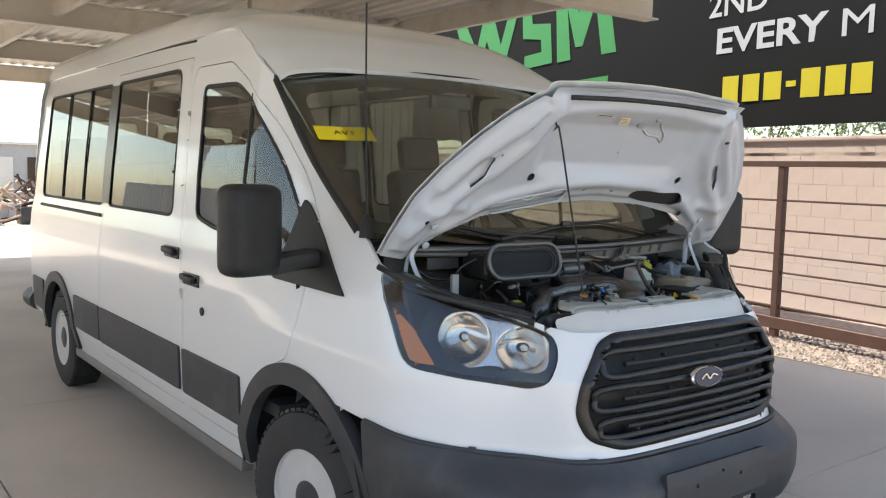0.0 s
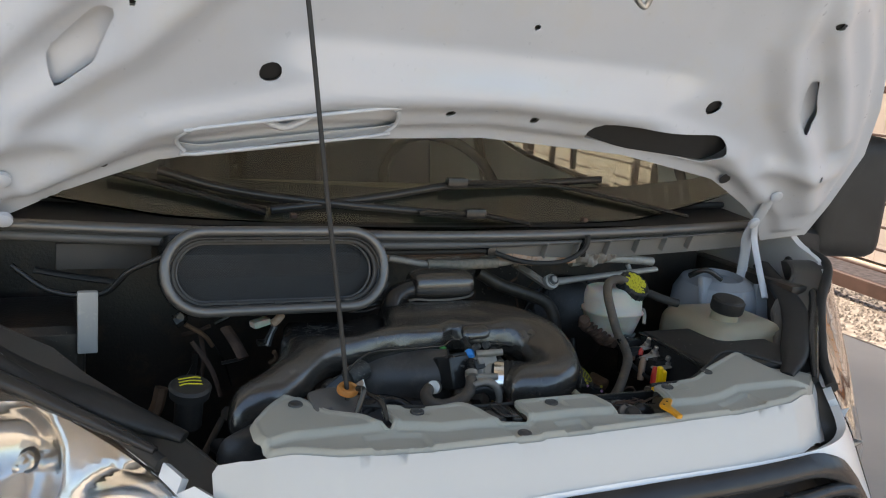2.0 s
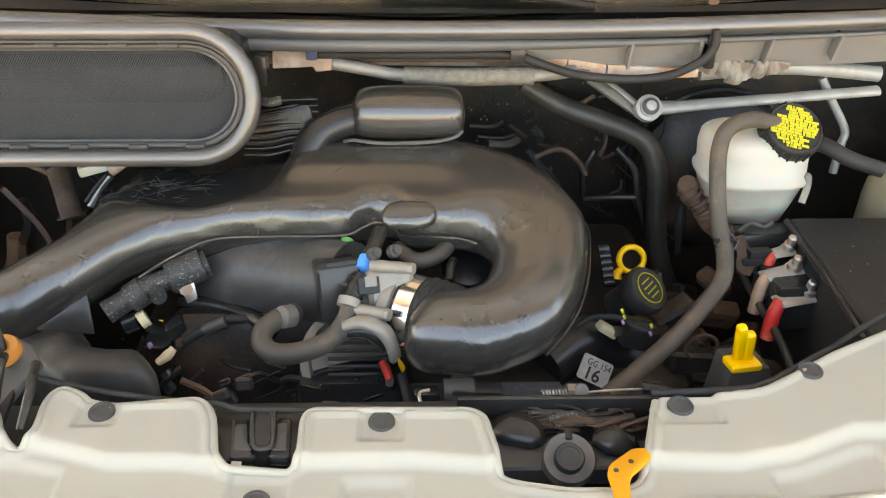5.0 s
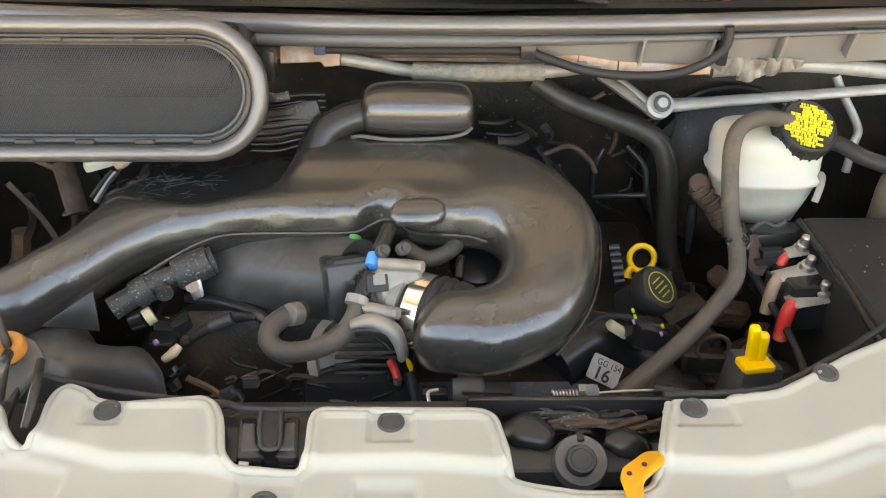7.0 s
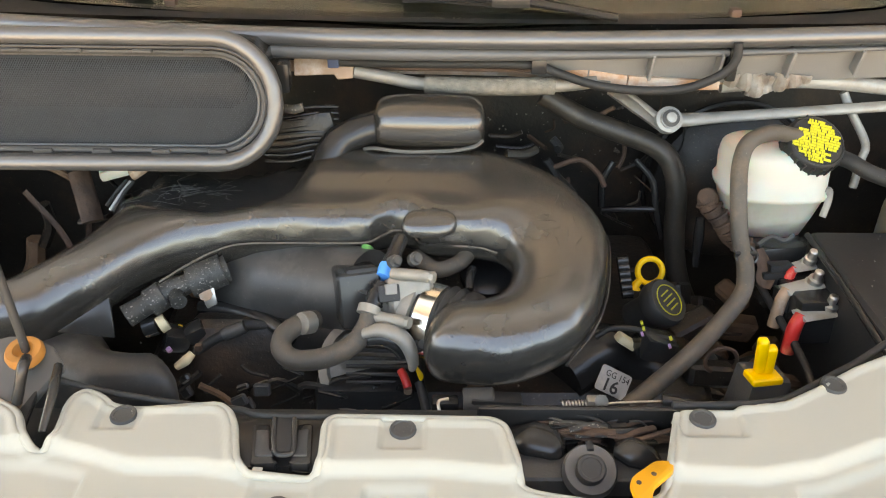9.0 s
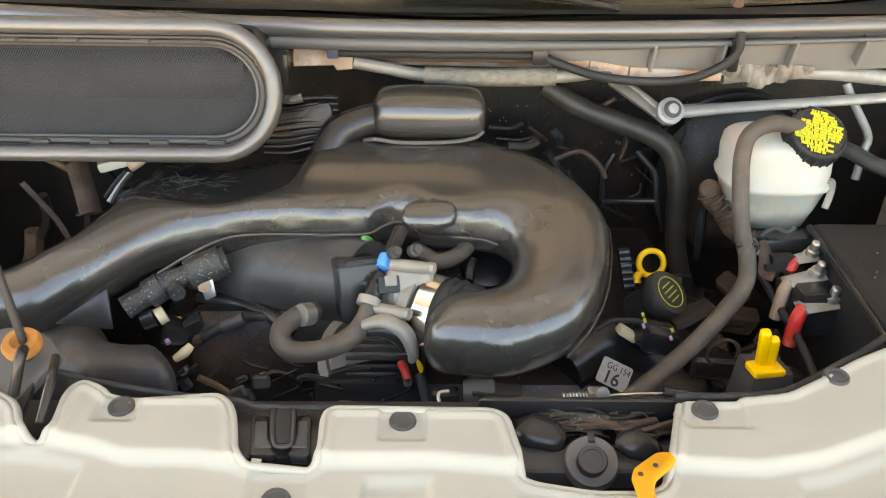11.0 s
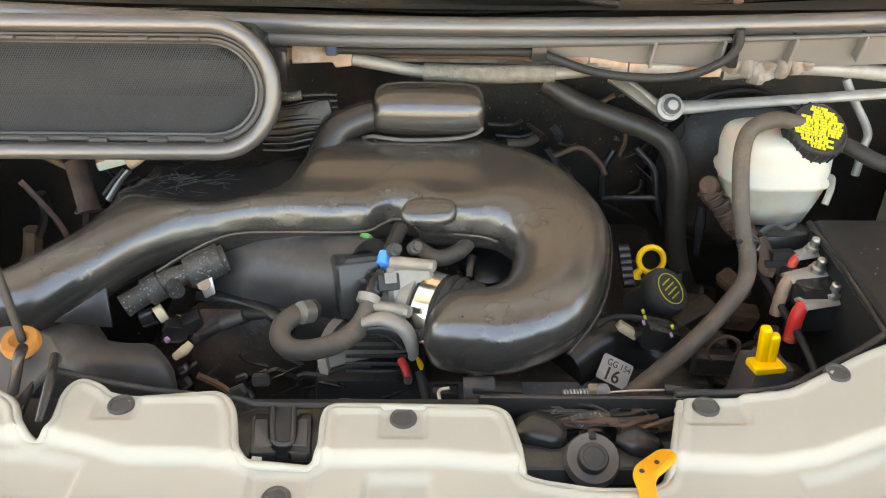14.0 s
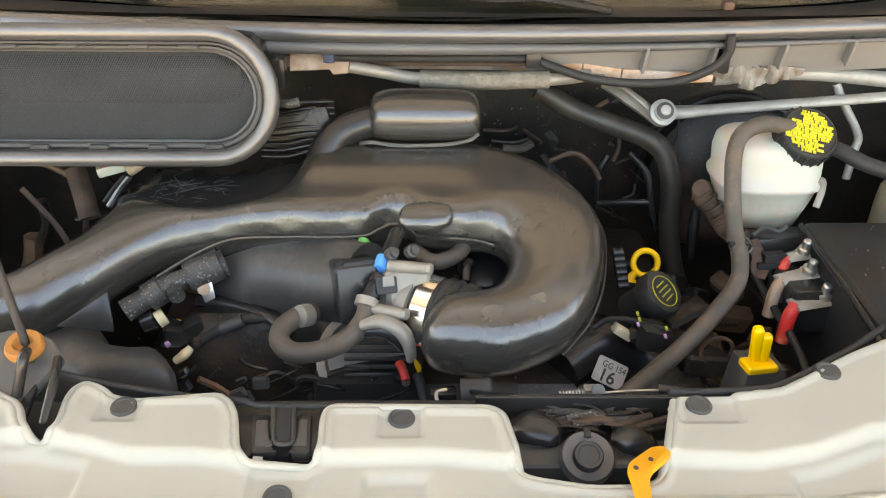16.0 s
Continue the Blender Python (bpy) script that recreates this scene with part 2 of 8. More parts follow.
def tube_data(pts, radius, sides=12, n=8, closed=False, flat=1.0):
    c = catmull(pts, n, closed)
    m = len(c)
    r = np.interp(np.linspace(0, 1, m), np.linspace(0, 1, len(radius)), radius) if isinstance(radius, (list, tuple)) else np.full(m, radius)
    verts, faces = [], []
    up = None
    for i in range(m):
        t = c[(i + 1) % m] - c[i - 1] if closed else c[min(i + 1, m - 1)] - c[max(i - 1, 0)]
        t = t / (np.linalg.norm(t) + 1e-12)
        if up is None:
            a = np.array([0, 0, 1.0]) if abs(t[2]) < 0.9 else np.array([0, 1.0, 0])
            up = np.cross(np.cross(t, a), t)
        up = up - t * (up @ t)
        up /= np.linalg.norm(up)
        sd = np.cross(t, up)
        for k in range(sides):
            w = 2 * math.pi * k / sides
            verts.append(c[i] + r[i] * (math.cos(w) * up * flat + math.sin(w) * sd))
    for i in range(m if closed else m - 1):
        j = (i + 1) % m
        for k in range(sides):
            l = (k + 1) % sides
            faces.append((i * sides + k, i * sides + l, j * sides + l, j * sides + k))
    if not closed:
        faces.append(tuple(range(sides)))
        faces.append(tuple((m - 1) * sides + k for k in range(sides)))
    return verts, faces


def tube(name, pts, radius, material, parent=None, label="", sides=12, n=8, closed=False, flat=1.0):
    v, f = tube_data(pts, radius, sides, n, closed, flat)
    return solid(name, v, f, material, parent, label, 50)


def many(name, datas, material, parent=None, label="", angle=40):
    """One mesh out of several (verts, faces)."""
    vs, fs = [], []
    for v, f in datas:
        o = len(vs)
        vs += list(v)
        fs += [tuple(i + o for i in q) for q in f]
    return solid(name, vs, fs, material, parent, label, angle)


def box_data(c, size, m=None):
    c, h = Vector(c), Vector(size) / 2
    r = m.to_3x3() if m else Matrix.Identity(3)
    v = [c + r @ Vector((x * h.x, y * h.y, z * h.z)) for x in (-1, 1) for y in (-1, 1) for z in (-1, 1)]
    return v, [(0, 1, 3, 2), (4, 6, 7, 5), (0, 4, 5, 1), (2, 3, 7, 6), (0, 2, 6, 4), (1, 5, 7, 3)]


def box(name, c, size, material, parent=None, label="", bevel=0.004, turn=(0, 0, 0), taper=1.0, seg=2):
    bm = bmesh.new()
    bmesh.ops.create_cube(bm, size=1)
    for v in bm.verts:
        k = taper if v.co.z > 0 else 1.0
        v.co = Vector((v.co.x * size[0] * k, v.co.y * size[1] * k, v.co.z * size[2]))
    if bevel:
        bmesh.ops.bevel(bm, geom=bm.edges[:], offset=bevel, segments=seg, profile=0.6, affect="EDGES")
    bm.transform(pose(*c, *turn))
    return part(name, bm, material, parent, label)


def lathe_data(profile, at, axis, sides=24):
    """profile: (radius, height) pairs along the axis from the place at."""
    a = Vector(axis).normalized()
    q = a.to_track_quat("Z", "Y").to_matrix()
    v, f = [], []
    for r, h in profile:
        for k in range(sides):
            w = 2 * math.pi * k / sides
            v.append(Vector(at) + q @ Vector((r * math.cos(w), r * math.sin(w), h)))
    m = len(profile)
    for i in range(m - 1):
        for k in range(sides):
            l = (k + 1) % sides
            f.append((i * sides + k, i * sides + l, (i + 1) * sides + l, (i + 1) * sides + k))
    f.append(tuple(range(sides)))
    f.append(tuple((m - 1) * sides + k for k in range(sides)))
    return v, f


def lathe(name, profile, at, axis, material, parent=None, label="", sides=24, angle=35):
    v, f = lathe_data(profile, at, axis, sides)
    return solid(name, v, f, material, parent, label, angle)


def rounded(poly, r=0.02, n=5):
    p = np.array(poly, float)
    out = []
    for i in range(len(p)):
        a, b, c = p[i - 1], p[i], p[(i + 1) % len(p)]
        u, w = a - b, c - b
        lu, lw = np.linalg.norm(u), np.linalg.norm(w)
        k = min(r, 0.45 * lu, 0.45 * lw)
        s, e = b + u / lu * k, b + w / lw * k
        for j in range(n + 1):
            t = j / n
            out.append((1 - t) ** 2 * s + 2 * t * (1 - t) * b + t * t * e)
    return np.array(out)


def drawn_in(poly, w):
    """The outline moved inwards by w."""
    p = np.asarray(poly, float)
    keep = np.hypot(*(p - np.roll(p, 1, 0)).T) > 1e-6
    p = p[keep]
    t = np.roll(p, -1, 0) - np.roll(p, 1, 0)
    t /= np.hypot(*t.T)[:, None] + 1e-12
    area = np.sum(p[:, 0] * np.roll(p[:, 1], -1) - np.roll(p[:, 0], -1) * p[:, 1])
    n = np.stack([-t[:, 1], t[:, 0]], 1) * (1 if area > 0 else -1)
    return p + n * w


def nearest(poly, p):
    """Signed distance (inside positive) and nearest boundary place."""
    a = np.asarray(poly, float)
    b = np.roll(a, -1, 0)
    best = np.full(len(p), 1e9)
    spot = np.zeros_like(p)
    inside = np.zeros(len(p), bool)
    for (x0, y0), (x1, y1) in zip(a, b):
        d = np.array([x1 - x0, y1 - y0])
        t = np.clip(((p - (x0, y0)) @ d) / (d @ d + 1e-15), 0, 1)
        q = np.array([x0, y0]) + t[:, None] * d
        dist = np.hypot(*(p - q).T)
        k = dist < best
        best[k], spot[k] = dist[k], q[k]
        hit = (y0 > p[:, 1]) != (y1 > p[:, 1])
        with np.errstate(divide="ignore", invalid="ignore"):
            xs = (x1 - x0) * (p[:, 1] - y0) / (y1 - y0 + 1e-15) + x0
        inside ^= hit & (p[:, 0] < xs)
    return np.where(inside, best, -best), spot


def sheet_data(outline, holes, step):
    """A grid of faces inside the outline and outside the holes, with its border on them. Gives places, faces, distance to the border."""
    o = np.asarray(outline, float)
    lo, hi = o.min(0), o.max(0)
    nx, ny = [max(2, int(math.ceil((hi[i] - lo[i]) / step))) for i in (0, 1)]
    gx, gy = np.meshgrid(np.linspace(lo[0], hi[0], nx + 1), np.linspace(lo[1], hi[1], ny + 1), indexing="ij")
    p = np.stack([gx.ravel(), gy.ravel()], 1)
    sd, spot = nearest(o, p)
    for h in holes:
        d, s = nearest(h, p)
        k = -d < sd
        sd[k], spot[k] = -d[k], s[k]
    snap = np.abs(sd) < 0.6 * step
    p[snap] = spot[snap]
    ok = (sd > 0) | snap
    idx = np.arange(len(p)).reshape(nx + 1, ny + 1)
    faces = []
    for i in range(nx):
        for j in range(ny):
            q = [idx[i, j], idx[i + 1, j], idx[i + 1, j + 1], idx[i, j + 1]]
            g = [k for k in q if ok[k]]
            if len(g) < 3 or all(snap[k] for k in g) and len(g) == 3:
                continue
            if all(snap[k] for k in g):
                c = p[g].mean(0)[None]
                if nearest(o, c)[0][0] < 0 or any(nearest(h, c)[0][0] > 0 for h in holes):
                    continue
            faces.append(tuple(g))
    used = sorted({k for f in faces for k in f})
    re = {k: i for i, k in enumerate(used)}
    return p[used], [tuple(re[k] for k in f) for f in faces], np.maximum(np.where(snap, 0, sd)[used], 0)


def thicken(v, faces, depth):
    """Second skin at depth along the normals, with the border closed."""
    v = np.asarray(v, float)
    nrm = np.zeros_like(v)
    for f in faces:
        k = list(f)
        c = np.cross(v[k[1]] - v[k[0]], v[k[2]] - v[k[0]])
        nrm[k] += c
    nrm /= np.linalg.norm(nrm, axis=1)[:, None] + 1e-15
    m = len(v)
    count = {}
    for f in faces:
        for a, b in zip(f, f[1:] + f[:1]):
            count[(a, b)] = 1
    out = list(faces) + [tuple(i + m for i in reversed(f)) for f in faces]
    for a, b in list(count):
        if (b, a) not in count:
            out.append((b, a, a + m, b + m))
    return np.vstack([v, v + nrm * depth]), out


def skin(name, outline, holes, f, step, depth, material, parent=None, label="", angle=35):
    """A bent sheet: f takes arrays (u, v, distance to the border) to places."""
    p, faces, d = sheet_data(outline, holes, step)
    v, faces = thicken(np.stack(f(p[:, 0], p[:, 1], d), 1), faces, depth)
    me = bpy.data.meshes.new(name)
    me.from_pydata(v.tolist(), [], faces)
    me.validate()
    if material.name.endswith(("glass", "lens")):
        bm = bmesh.new()
        bm.from_mesh(me)
        bmesh.ops.recalc_face_normals(bm, faces=bm.faces)
        bm.to_mesh(me)
        bm.free()
    me.materials.append(material)
    ob = new(name, me)
    ob.parent = parent
    if label:
        tagged(ob, label)
    return cut(ob, angle)


def pillow(name, outline, holes, height, r, material, parent=None, label="", step=0.008, skirt=0.05, base=None, power=2.0, angle=50, round_under=False):
    """A blown, soft-edged body over a plan outline (x, y): rises by height within r of its border, with a skirt below. base(x, y): the border's level."""
    p, faces, d = sheet_data(outline, holes, step)
    if callable(r):
        r, height = r(p[:, 0], p[:, 1]), height(p[:, 0], p[:, 1])
    e = 1 - np.clip(d / r, 0, 1)
    z = base(p[:, 0], p[:, 1]) + height * (1 - e ** power) ** (1 / power)
    near = [[] for _ in z]
    for f in faces:
        for a, b in zip(f, f[1:] + f[:1]):
            near[a].append(b)
            near[b].append(a)
    pairs = np.array([(i, j) for i, q in enumerate(near) for j in q])
    deg = np.bincount(pairs[:, 0], minlength=len(z))
    for _ in range(10):
        mean = np.bincount(pairs[:, 0], weights=z[pairs[:, 1]], minlength=len(z)) / np.maximum(deg, 1)
        z = np.where(d > 0.35 * r, 0.4 * z + 0.6 * mean, z)
    v = np.stack([p[:, 0], p[:, 1], z], 1)
    m = len(v)
    count = {}
    for f in faces:
        for a, b in zip(f, f[1:] + f[:1]):
            count[(a, b)] = 1
    low = v.copy()
    low[:, 2] = base(p[:, 0], p[:, 1]) - skirt - (z - base(p[:, 0], p[:, 1])) * (0.95 if round_under else 0)
    allf = list(faces)
    for a, b in list(count):
        if (b, a) not in count:
            allf.append((b, a, a + m, b + m))
    allf += [tuple(i + m for i in reversed(f)) for f in faces]
    return solid(name, np.vstack([v, low]), allf, material, parent, label, angle)


def melted(ob, size, rounds):
    """The body rebuilt on an even grid and smoothed, as a blow-moulded skin is."""
    md = ob.modifiers.new("even", "REMESH")
    md.mode, md.voxel_size = "VOXEL", size
    sm = ob.modifiers.new("soft", "SMOOTH")
    sm.factor, sm.iterations = 0.5, rounds
    bpy.context.view_layer.update()
    me = bpy.data.meshes.new_from_object(ob.evaluated_get(bpy.context.evaluated_depsgraph_get()))
    ob.modifiers.clear()
    old, keep = ob.data, ob.data.materials[0]
    ob.data = me
    bpy.data.meshes.remove(old)
    me.materials.clear()
    me.materials.append(keep)
    me.shade_smooth()
    return ob


def sweep(name, stations, material, parent=None, label="", sides=40, n=6, ease=1.0):
    """A blown pipe: stations of (x, y, z, half width, half height), its sections upright and square to the way, flatter where they are wide."""
    p = np.array(catmull([s[:3] for s in stations], n))
    q = np.array(catmull([(s[3], s[4], 0.0) for s in stations], n))
    t = np.gradient(p, axis=0)
    t = np.stack([np.convolve(np.pad(t[:, i], 6, mode="edge"), np.ones(13) / 13, "valid") for i in range(3)], 1)
    side = np.stack([-t[:, 1], t[:, 0]], 1)
    side /= np.hypot(*side.T)[:, None]
    w = np.linspace(0, 2 * math.pi, sides, endpoint=False)
    v = []
    for c, (a, b, _), s in zip(p, q, side):
        e = 2.0 + ease * max(0.0, a / b - 1.0)
        cs, sn = np.cos(w), np.sin(w)
        r = (np.abs(cs) ** e + np.abs(sn) ** e) ** (-1 / e)
        v += [(c[0] + s[0] * a * k, c[1] + s[1] * a * k, c[2] + b * h) for k, h in zip(cs * r, sn * r)]
    m = len(p)
    v = np.array(v).reshape(m, sides, 3)
    for _ in range(14):
        v[1:-1] = 0.25 * v[:-2] + 0.5 * v[1:-1] + 0.25 * v[2:]
    v = v.reshape(-1, 3).tolist()
    f = [(i * sides + k, i * sides + (k + 1) % sides, (i + 1) * sides + (k + 1) % sides, (i + 1) * sides + k) for i in range(m - 1) for k in range(sides)]
    f += [tuple(range(sides)), tuple((m - 1) * sides + k for k in range(sides))]
    return solid(name, v, f, material, parent, label, 70)


def plate(name, outline, at, ex, ey, thick, material, parent=None, label="", bevel=0.0015):
    """A flat plate: outline in the plane of ex and ey through at, thickened along ex x ey."""
    ex, ey = Vector(ex).normalized(), Vector(ey)
    ey = (ey - ex * ey.dot(ex)).normalized()
    n = ex.cross(ey)
    bm = bmesh.new()
    vs = [bm.verts.new(Vector(at) + ex * a + ey * b) for a, b in outline]
    face = bm.faces.new(vs)
    ret = bmesh.ops.extrude_face_region(bm, geom=[face])
    for v in ret["geom"]:
        if isinstance(v, bmesh.types.BMVert):
            v.co += n * thick
    bmesh.ops.recalc_face_normals(bm, faces=bm.faces)
    if bevel:
        es = [e for e in bm.edges if len(e.link_faces) == 2 and e.calc_face_angle(0) > 0.5]
        bmesh.ops.bevel(bm, geom=es, offset=bevel, segments=2, profile=0.5, affect="EDGES")
    return part(name, bm, material, parent, label)


def words(name, text, at, ex, ey, size, material, parent=None, label="", depth=0.0006, stretch=1.0, bold=0.0):
    cu = bpy.data.curves.new(name, "FONT")
    cu.body, cu.size, cu.extrude, cu.offset = text, size, depth, bold
    tmp = bpy.data.objects.new("text_tmp", cu)
    scene.collection.objects.link(tmp)
    bpy.context.view_layer.update()
    me = bpy.data.meshes.new_from_object(tmp.evaluated_get(bpy.context.evaluated_depsgraph_get()))
    bpy.data.objects.remove(tmp)
    bpy.data.curves.remove(cu)
    ex, ey = Vector(ex).normalized(), Vector(ey)
    ey = (ey - ex * ey.dot(ex)).normalized()
    n = ex.cross(ey)
    m = Matrix(((ex.x, ey.x, n.x, at[0]), (ex.y, ey.y, n.y, at[1]), (ex.z, ey.z, n.z, at[2]), (0, 0, 0, 1)))
    me.transform(m @ Matrix.Diagonal((stretch, 1, 1, 1)))
    me.materials.clear()
    me.materials.append(material)
    ob = new(name, me)
    ob.parent = parent
    if label:
        tagged(ob, label)
    return ob


def circle(c, r, n=20, ry=None):
    return [(c[0] + r * math.cos(2 * math.pi * k / n), c[1] + (ry or r) * math.sin(2 * math.pi * k / n)) for k in range(n)]


def smooth(x, a, b):
    t = np.clip((x - a) / (b - a), 0, 1)
    return t * t * (3 - 2 * t)


# ---- the setting ----
def frange(a, b, s):
    return [a + s * k for k in range(int((b - a) / s + 1.0001))]


ground = tagged(solid("ground", [(-400, -400, -0.03), (400, -400, -0.03), (400, 400, -0.03), (-400, 400, -0.03)], [(0, 1, 2, 3)], M_SOIL), "pale dusty desert soil reaching to the horizon", "ground", kind="structure")
slab = empty("pavement", "tan broom-finished concrete slab with saw-cut joints", "pavement", kind="structure")
xs, ys = [-9.0, -4.55, -1.75, 1.6, 4.72], [-7.0, -3.2, 0.55, 4.3, 8.2, 12.2, 17.0, 24.0]
for i in range(len(xs) - 1):
    for j in range(len(ys) - 1):
        c = ((xs[i] + xs[i + 1]) / 2, (ys[j] + ys[j + 1]) / 2, -0.05)
        box("slab_panel", c, (xs[i + 1] - xs[i] - 0.008, ys[j + 1] - ys[j] - 0.008, 0.1), M_CONC, slab, bevel=0.004, seg=1)

# gravel strip along the fence
rng = random.Random(4)
bed = tagged(solid("gravel_bed", [(4.73, -6, 0.0), (7.4, -6, 0.0), (7.4, 24, 0.0), (4.73, 24, 0.0)], [(0, 1, 2, 3)], M_GRAV), "brown and grey crushed gravel bed along the fence", "gravel", kind="stuff")
dat = []
for k in range(9000):
    x, y, s = rng.uniform(4.76, 6.4), rng.uniform(-2.5, 7), rng.uniform(0.012, 0.03)
    w = [Vector((rng.uniform(0.6, 1) * s * a, rng.uniform(0.6, 1) * s * b, rng.uniform(0.5, 0.9) * s * c)) for a, b, c in ((1, 0, 0), (-1, 0, 0), (0, 1, 0), (0, -1, 0), (0, 0, 1))]
    dat.append(([v + Vector((x, y, 0.004)) for v in w], [(0, 2, 4), (2, 1, 4), (1, 3, 4), (3, 0, 4)]))
stones = many("gravel_stones", dat, M_GRAV, None)
tagged(stones, "loose crushed gravel stones in brown and grey", "gravel", kind="stuff")
ng = M_GRAV.node_tree
geo = ng.nodes.new("ShaderNodeNewGeometry")
hs = ng.nodes.new("ShaderNodeHueSaturation")
mr = ng.nodes.new("ShaderNodeMapRange")
mr.inputs[3].default_value, mr.inputs[4].default_value = 0.35, 1.6
bsdf = ng.nodes["Principled BSDF"]
src = bsdf.inputs["Base Color"].links[0].from_socket
ng.links.new(geo.outputs["Random Per Island"], mr.inputs[0])
ng.links.new(mr.outputs[0], hs.inputs["Value"])
ng.links.new(src, hs.inputs["Color"])
ng.links.new(hs.outputs[0], bsdf.inputs["Base Color"])

# the fence line runs a little askew to the van
ALONG = Vector((-0.12, -0.993, 0)).normalized()


def on_line(x0, y0, u, z):
    return Vector((x0, y0, z)) + ALONG * u


fence = empty("fence", "dark brown painted steel rail fence with thin horizontal rods", "fence", (5.6, 2.95, 0), kind="structure")
fence_turn = math.degrees(math.atan2(0.12, 0.993)) * -1


def fence_box(name, u, z, size):
    p = on_line(5.6, 2.95, u, z) - Vector((5.6, 2.95, 0))
    return box(name, p, size, M_FENCE, fence, bevel=0.004, turn=(0, 0, fence_turn), seg=1)


for u in (-9.7, -7.3, -4.9, -2.5, -0.1, 2.3, 4.7):
    fence_box("post", u, 0.9, (0.075, 0.075, 1.8))
fence_box("top_rail", -2.0, 1.815, (0.09, 15, 0.06))
fence_box("bottom_rail", -2.0, 0.16, (0.09, 15, 0.12))
for z in (1.438, 1.129, 0.883, 0.69, 0.5, 0.33):
    fence_box("rod", -2.0, z, (0.022, 15, 0.022))

# block wall behind the fence
wall = empty("wall_block", "pale pink painted concrete block wall in sunlight", "wall", (7.5, 3.6, 0), kind="structure")
wall_core = box("wall_core", on_line(7.6, 3.6, -4, 1.02) - Vector((7.5, 3.6, 0)), (0.16, 26, 2.04), M_BLOCK, wall, bevel=0, turn=(0, 0, fence_turn))
me = box("block", (0, 0, 0), (0.03, 0.3975, 0.1975), M_BLOCK, None, bevel=0.0015, seg=1)
rows = 0
for r in range(11):
    for k in range(27):
        u = -6.8 + 0.4 * k + (0.2 if r % 2 else 0)
        ob = me if r == 0 and k == 0 else new("block", me.data)
        ob.parent = wall
        p = on_line(7.5, 3.6, u, 0.1 + 0.2 * r) - Vector((7.5, 3.6, 0))
        ob.matrix_basis = pose(p.x, p.y, min(p.z, 2.05), 0, 0, fence_turn)
box("coping", on_line(7.58, 3.6, -4, 2.165) - Vector((7.5, 3.6, 0)), (0.24, 26, 0.05), M_BLOCK, wall, bevel=0.006, turn=(0, 0, fence_turn))

# chain link on top of the wall, and greenery behind it
link = empty("chain_link_fence", "galvanised chain link mesh above the block wall", "fence", (7.6, 3.6, 2.19), kind="structure")
dat = []
for k in range(90):
    for sgn in (1, -1):
        pts = []
        for j in range(9):
            u = -2.6 + 0.075 * k + sgn * (0.0375 if j % 2 else -0.0375) * 0.9
            pts.append(tuple(on_line(7.6, 3.6, u, 2.2 + 0.0375 * j) - Vector((7.6, 3.6, 2.19))))
        dat.append(tube_data(pts, 0.002, 4, 1))
many("mesh", dat, M_GALV, link)
tube("top_wire", [tuple(on_line(7.6, 3.6, u, 2.5) - Vector((7.6, 3.6, 2.19))) for u in (-8, 0, 6)], 0.02, M_GALV, link, sides=8)


def bush(u, x0, h, seed):
    b = empty("bush", "sunlit green shrub growing behind the block wall", "bush", (*on_line(x0, 3.6, u, 0)[:2], 0), group="shrubs behind the wall")
    r = random.Random(seed)
    dat = [tube_data([(0, 0, 0), (r.uniform(-.2, .2), r.uniform(-.2, .2), h * 0.5), (r.uniform(-.5, .5), r.uniform(-.5, .5), h * 0.9)], [0.05, 0.03, 0.01], 6, 4) for _ in range(5)]
    many("stems", dat, M_RUST, b)
    dat = []
    for _ in range(1500):
        c = Vector((r.gauss(0, 0.5), r.gauss(0, 0.6), h * (0.5 + abs(r.gauss(0.25, 0.22)))))
        a, bb = Vector((r.gauss(0, 1), r.gauss(0, 1), r.gauss(0, 1))).normalized() * 0.05, Vector((r.gauss(0, 1), r.gauss(0, 1), r.gauss(0, 1))).normalized() * 0.022
        dat.append(([c - a, c - bb, c + a, c + bb], [(0, 1, 2, 3)]))
    many("leaves", dat, M_LEAF, b)


for i, (u, x0, h) in enumerate(((-2.2, 9.2, 2.9), (-0.9, 9.4, 3.1), (0.3, 9.1, 2.8), (1.4, 9.5, 3.0), (2.6, 9.0, 2.9))):
    bush(u, x0, h, i + 10)

# banner hung above the fence
banner = empty("banner", "large black vinyl banner with green, white and yellow print", "banner", (5.75, 3.6, 2.2))


def on_ban(u, z, off_=0.0):
    return on_line(5.75, 3.6, u, z) - Vector((5.75, 3.6, 2.2)) + Vector((-0.993, 0.12, 0)) * off_


def ban_f(u, z, d):
    w = 0.004 * np.sin(u * 2.1 + z) + 0.002 * np.sin(u * 5.3 - z * 2)
    return (ALONG.x * u - 0.993 * (-w), ALONG.y * u, z - 2.2 + 0 * u)


skin("sheet", [(-7.62, 2.19), (3.2, 2.215), (3.2, 5.3), (-7.62, 5.3)], [], ban_f, 0.16, 0.004, M_BANNER, banner)
UP = (0, 0, 1)
ban_x = tuple(ALONG)
words("lettering", "EVERY", on_ban(-0.5, 3.05, 0.009), ban_x, UP, 0.385, M_BANW, banner, "white sans lettering", stretch=1.30, bold=0.010)
words("lettering", "M", on_ban(1.05, 3.05, 0.009), ban_x, UP, 0.385, M_BANW, banner, "white sans lettering", stretch=1.35)
words("lettering", "2ND", on_ban(-0.62, 3.46, 0.009), ban_x, UP, 0.385, M_BANW, banner, "white sans lettering", stretch=1.06, bold=0.005)
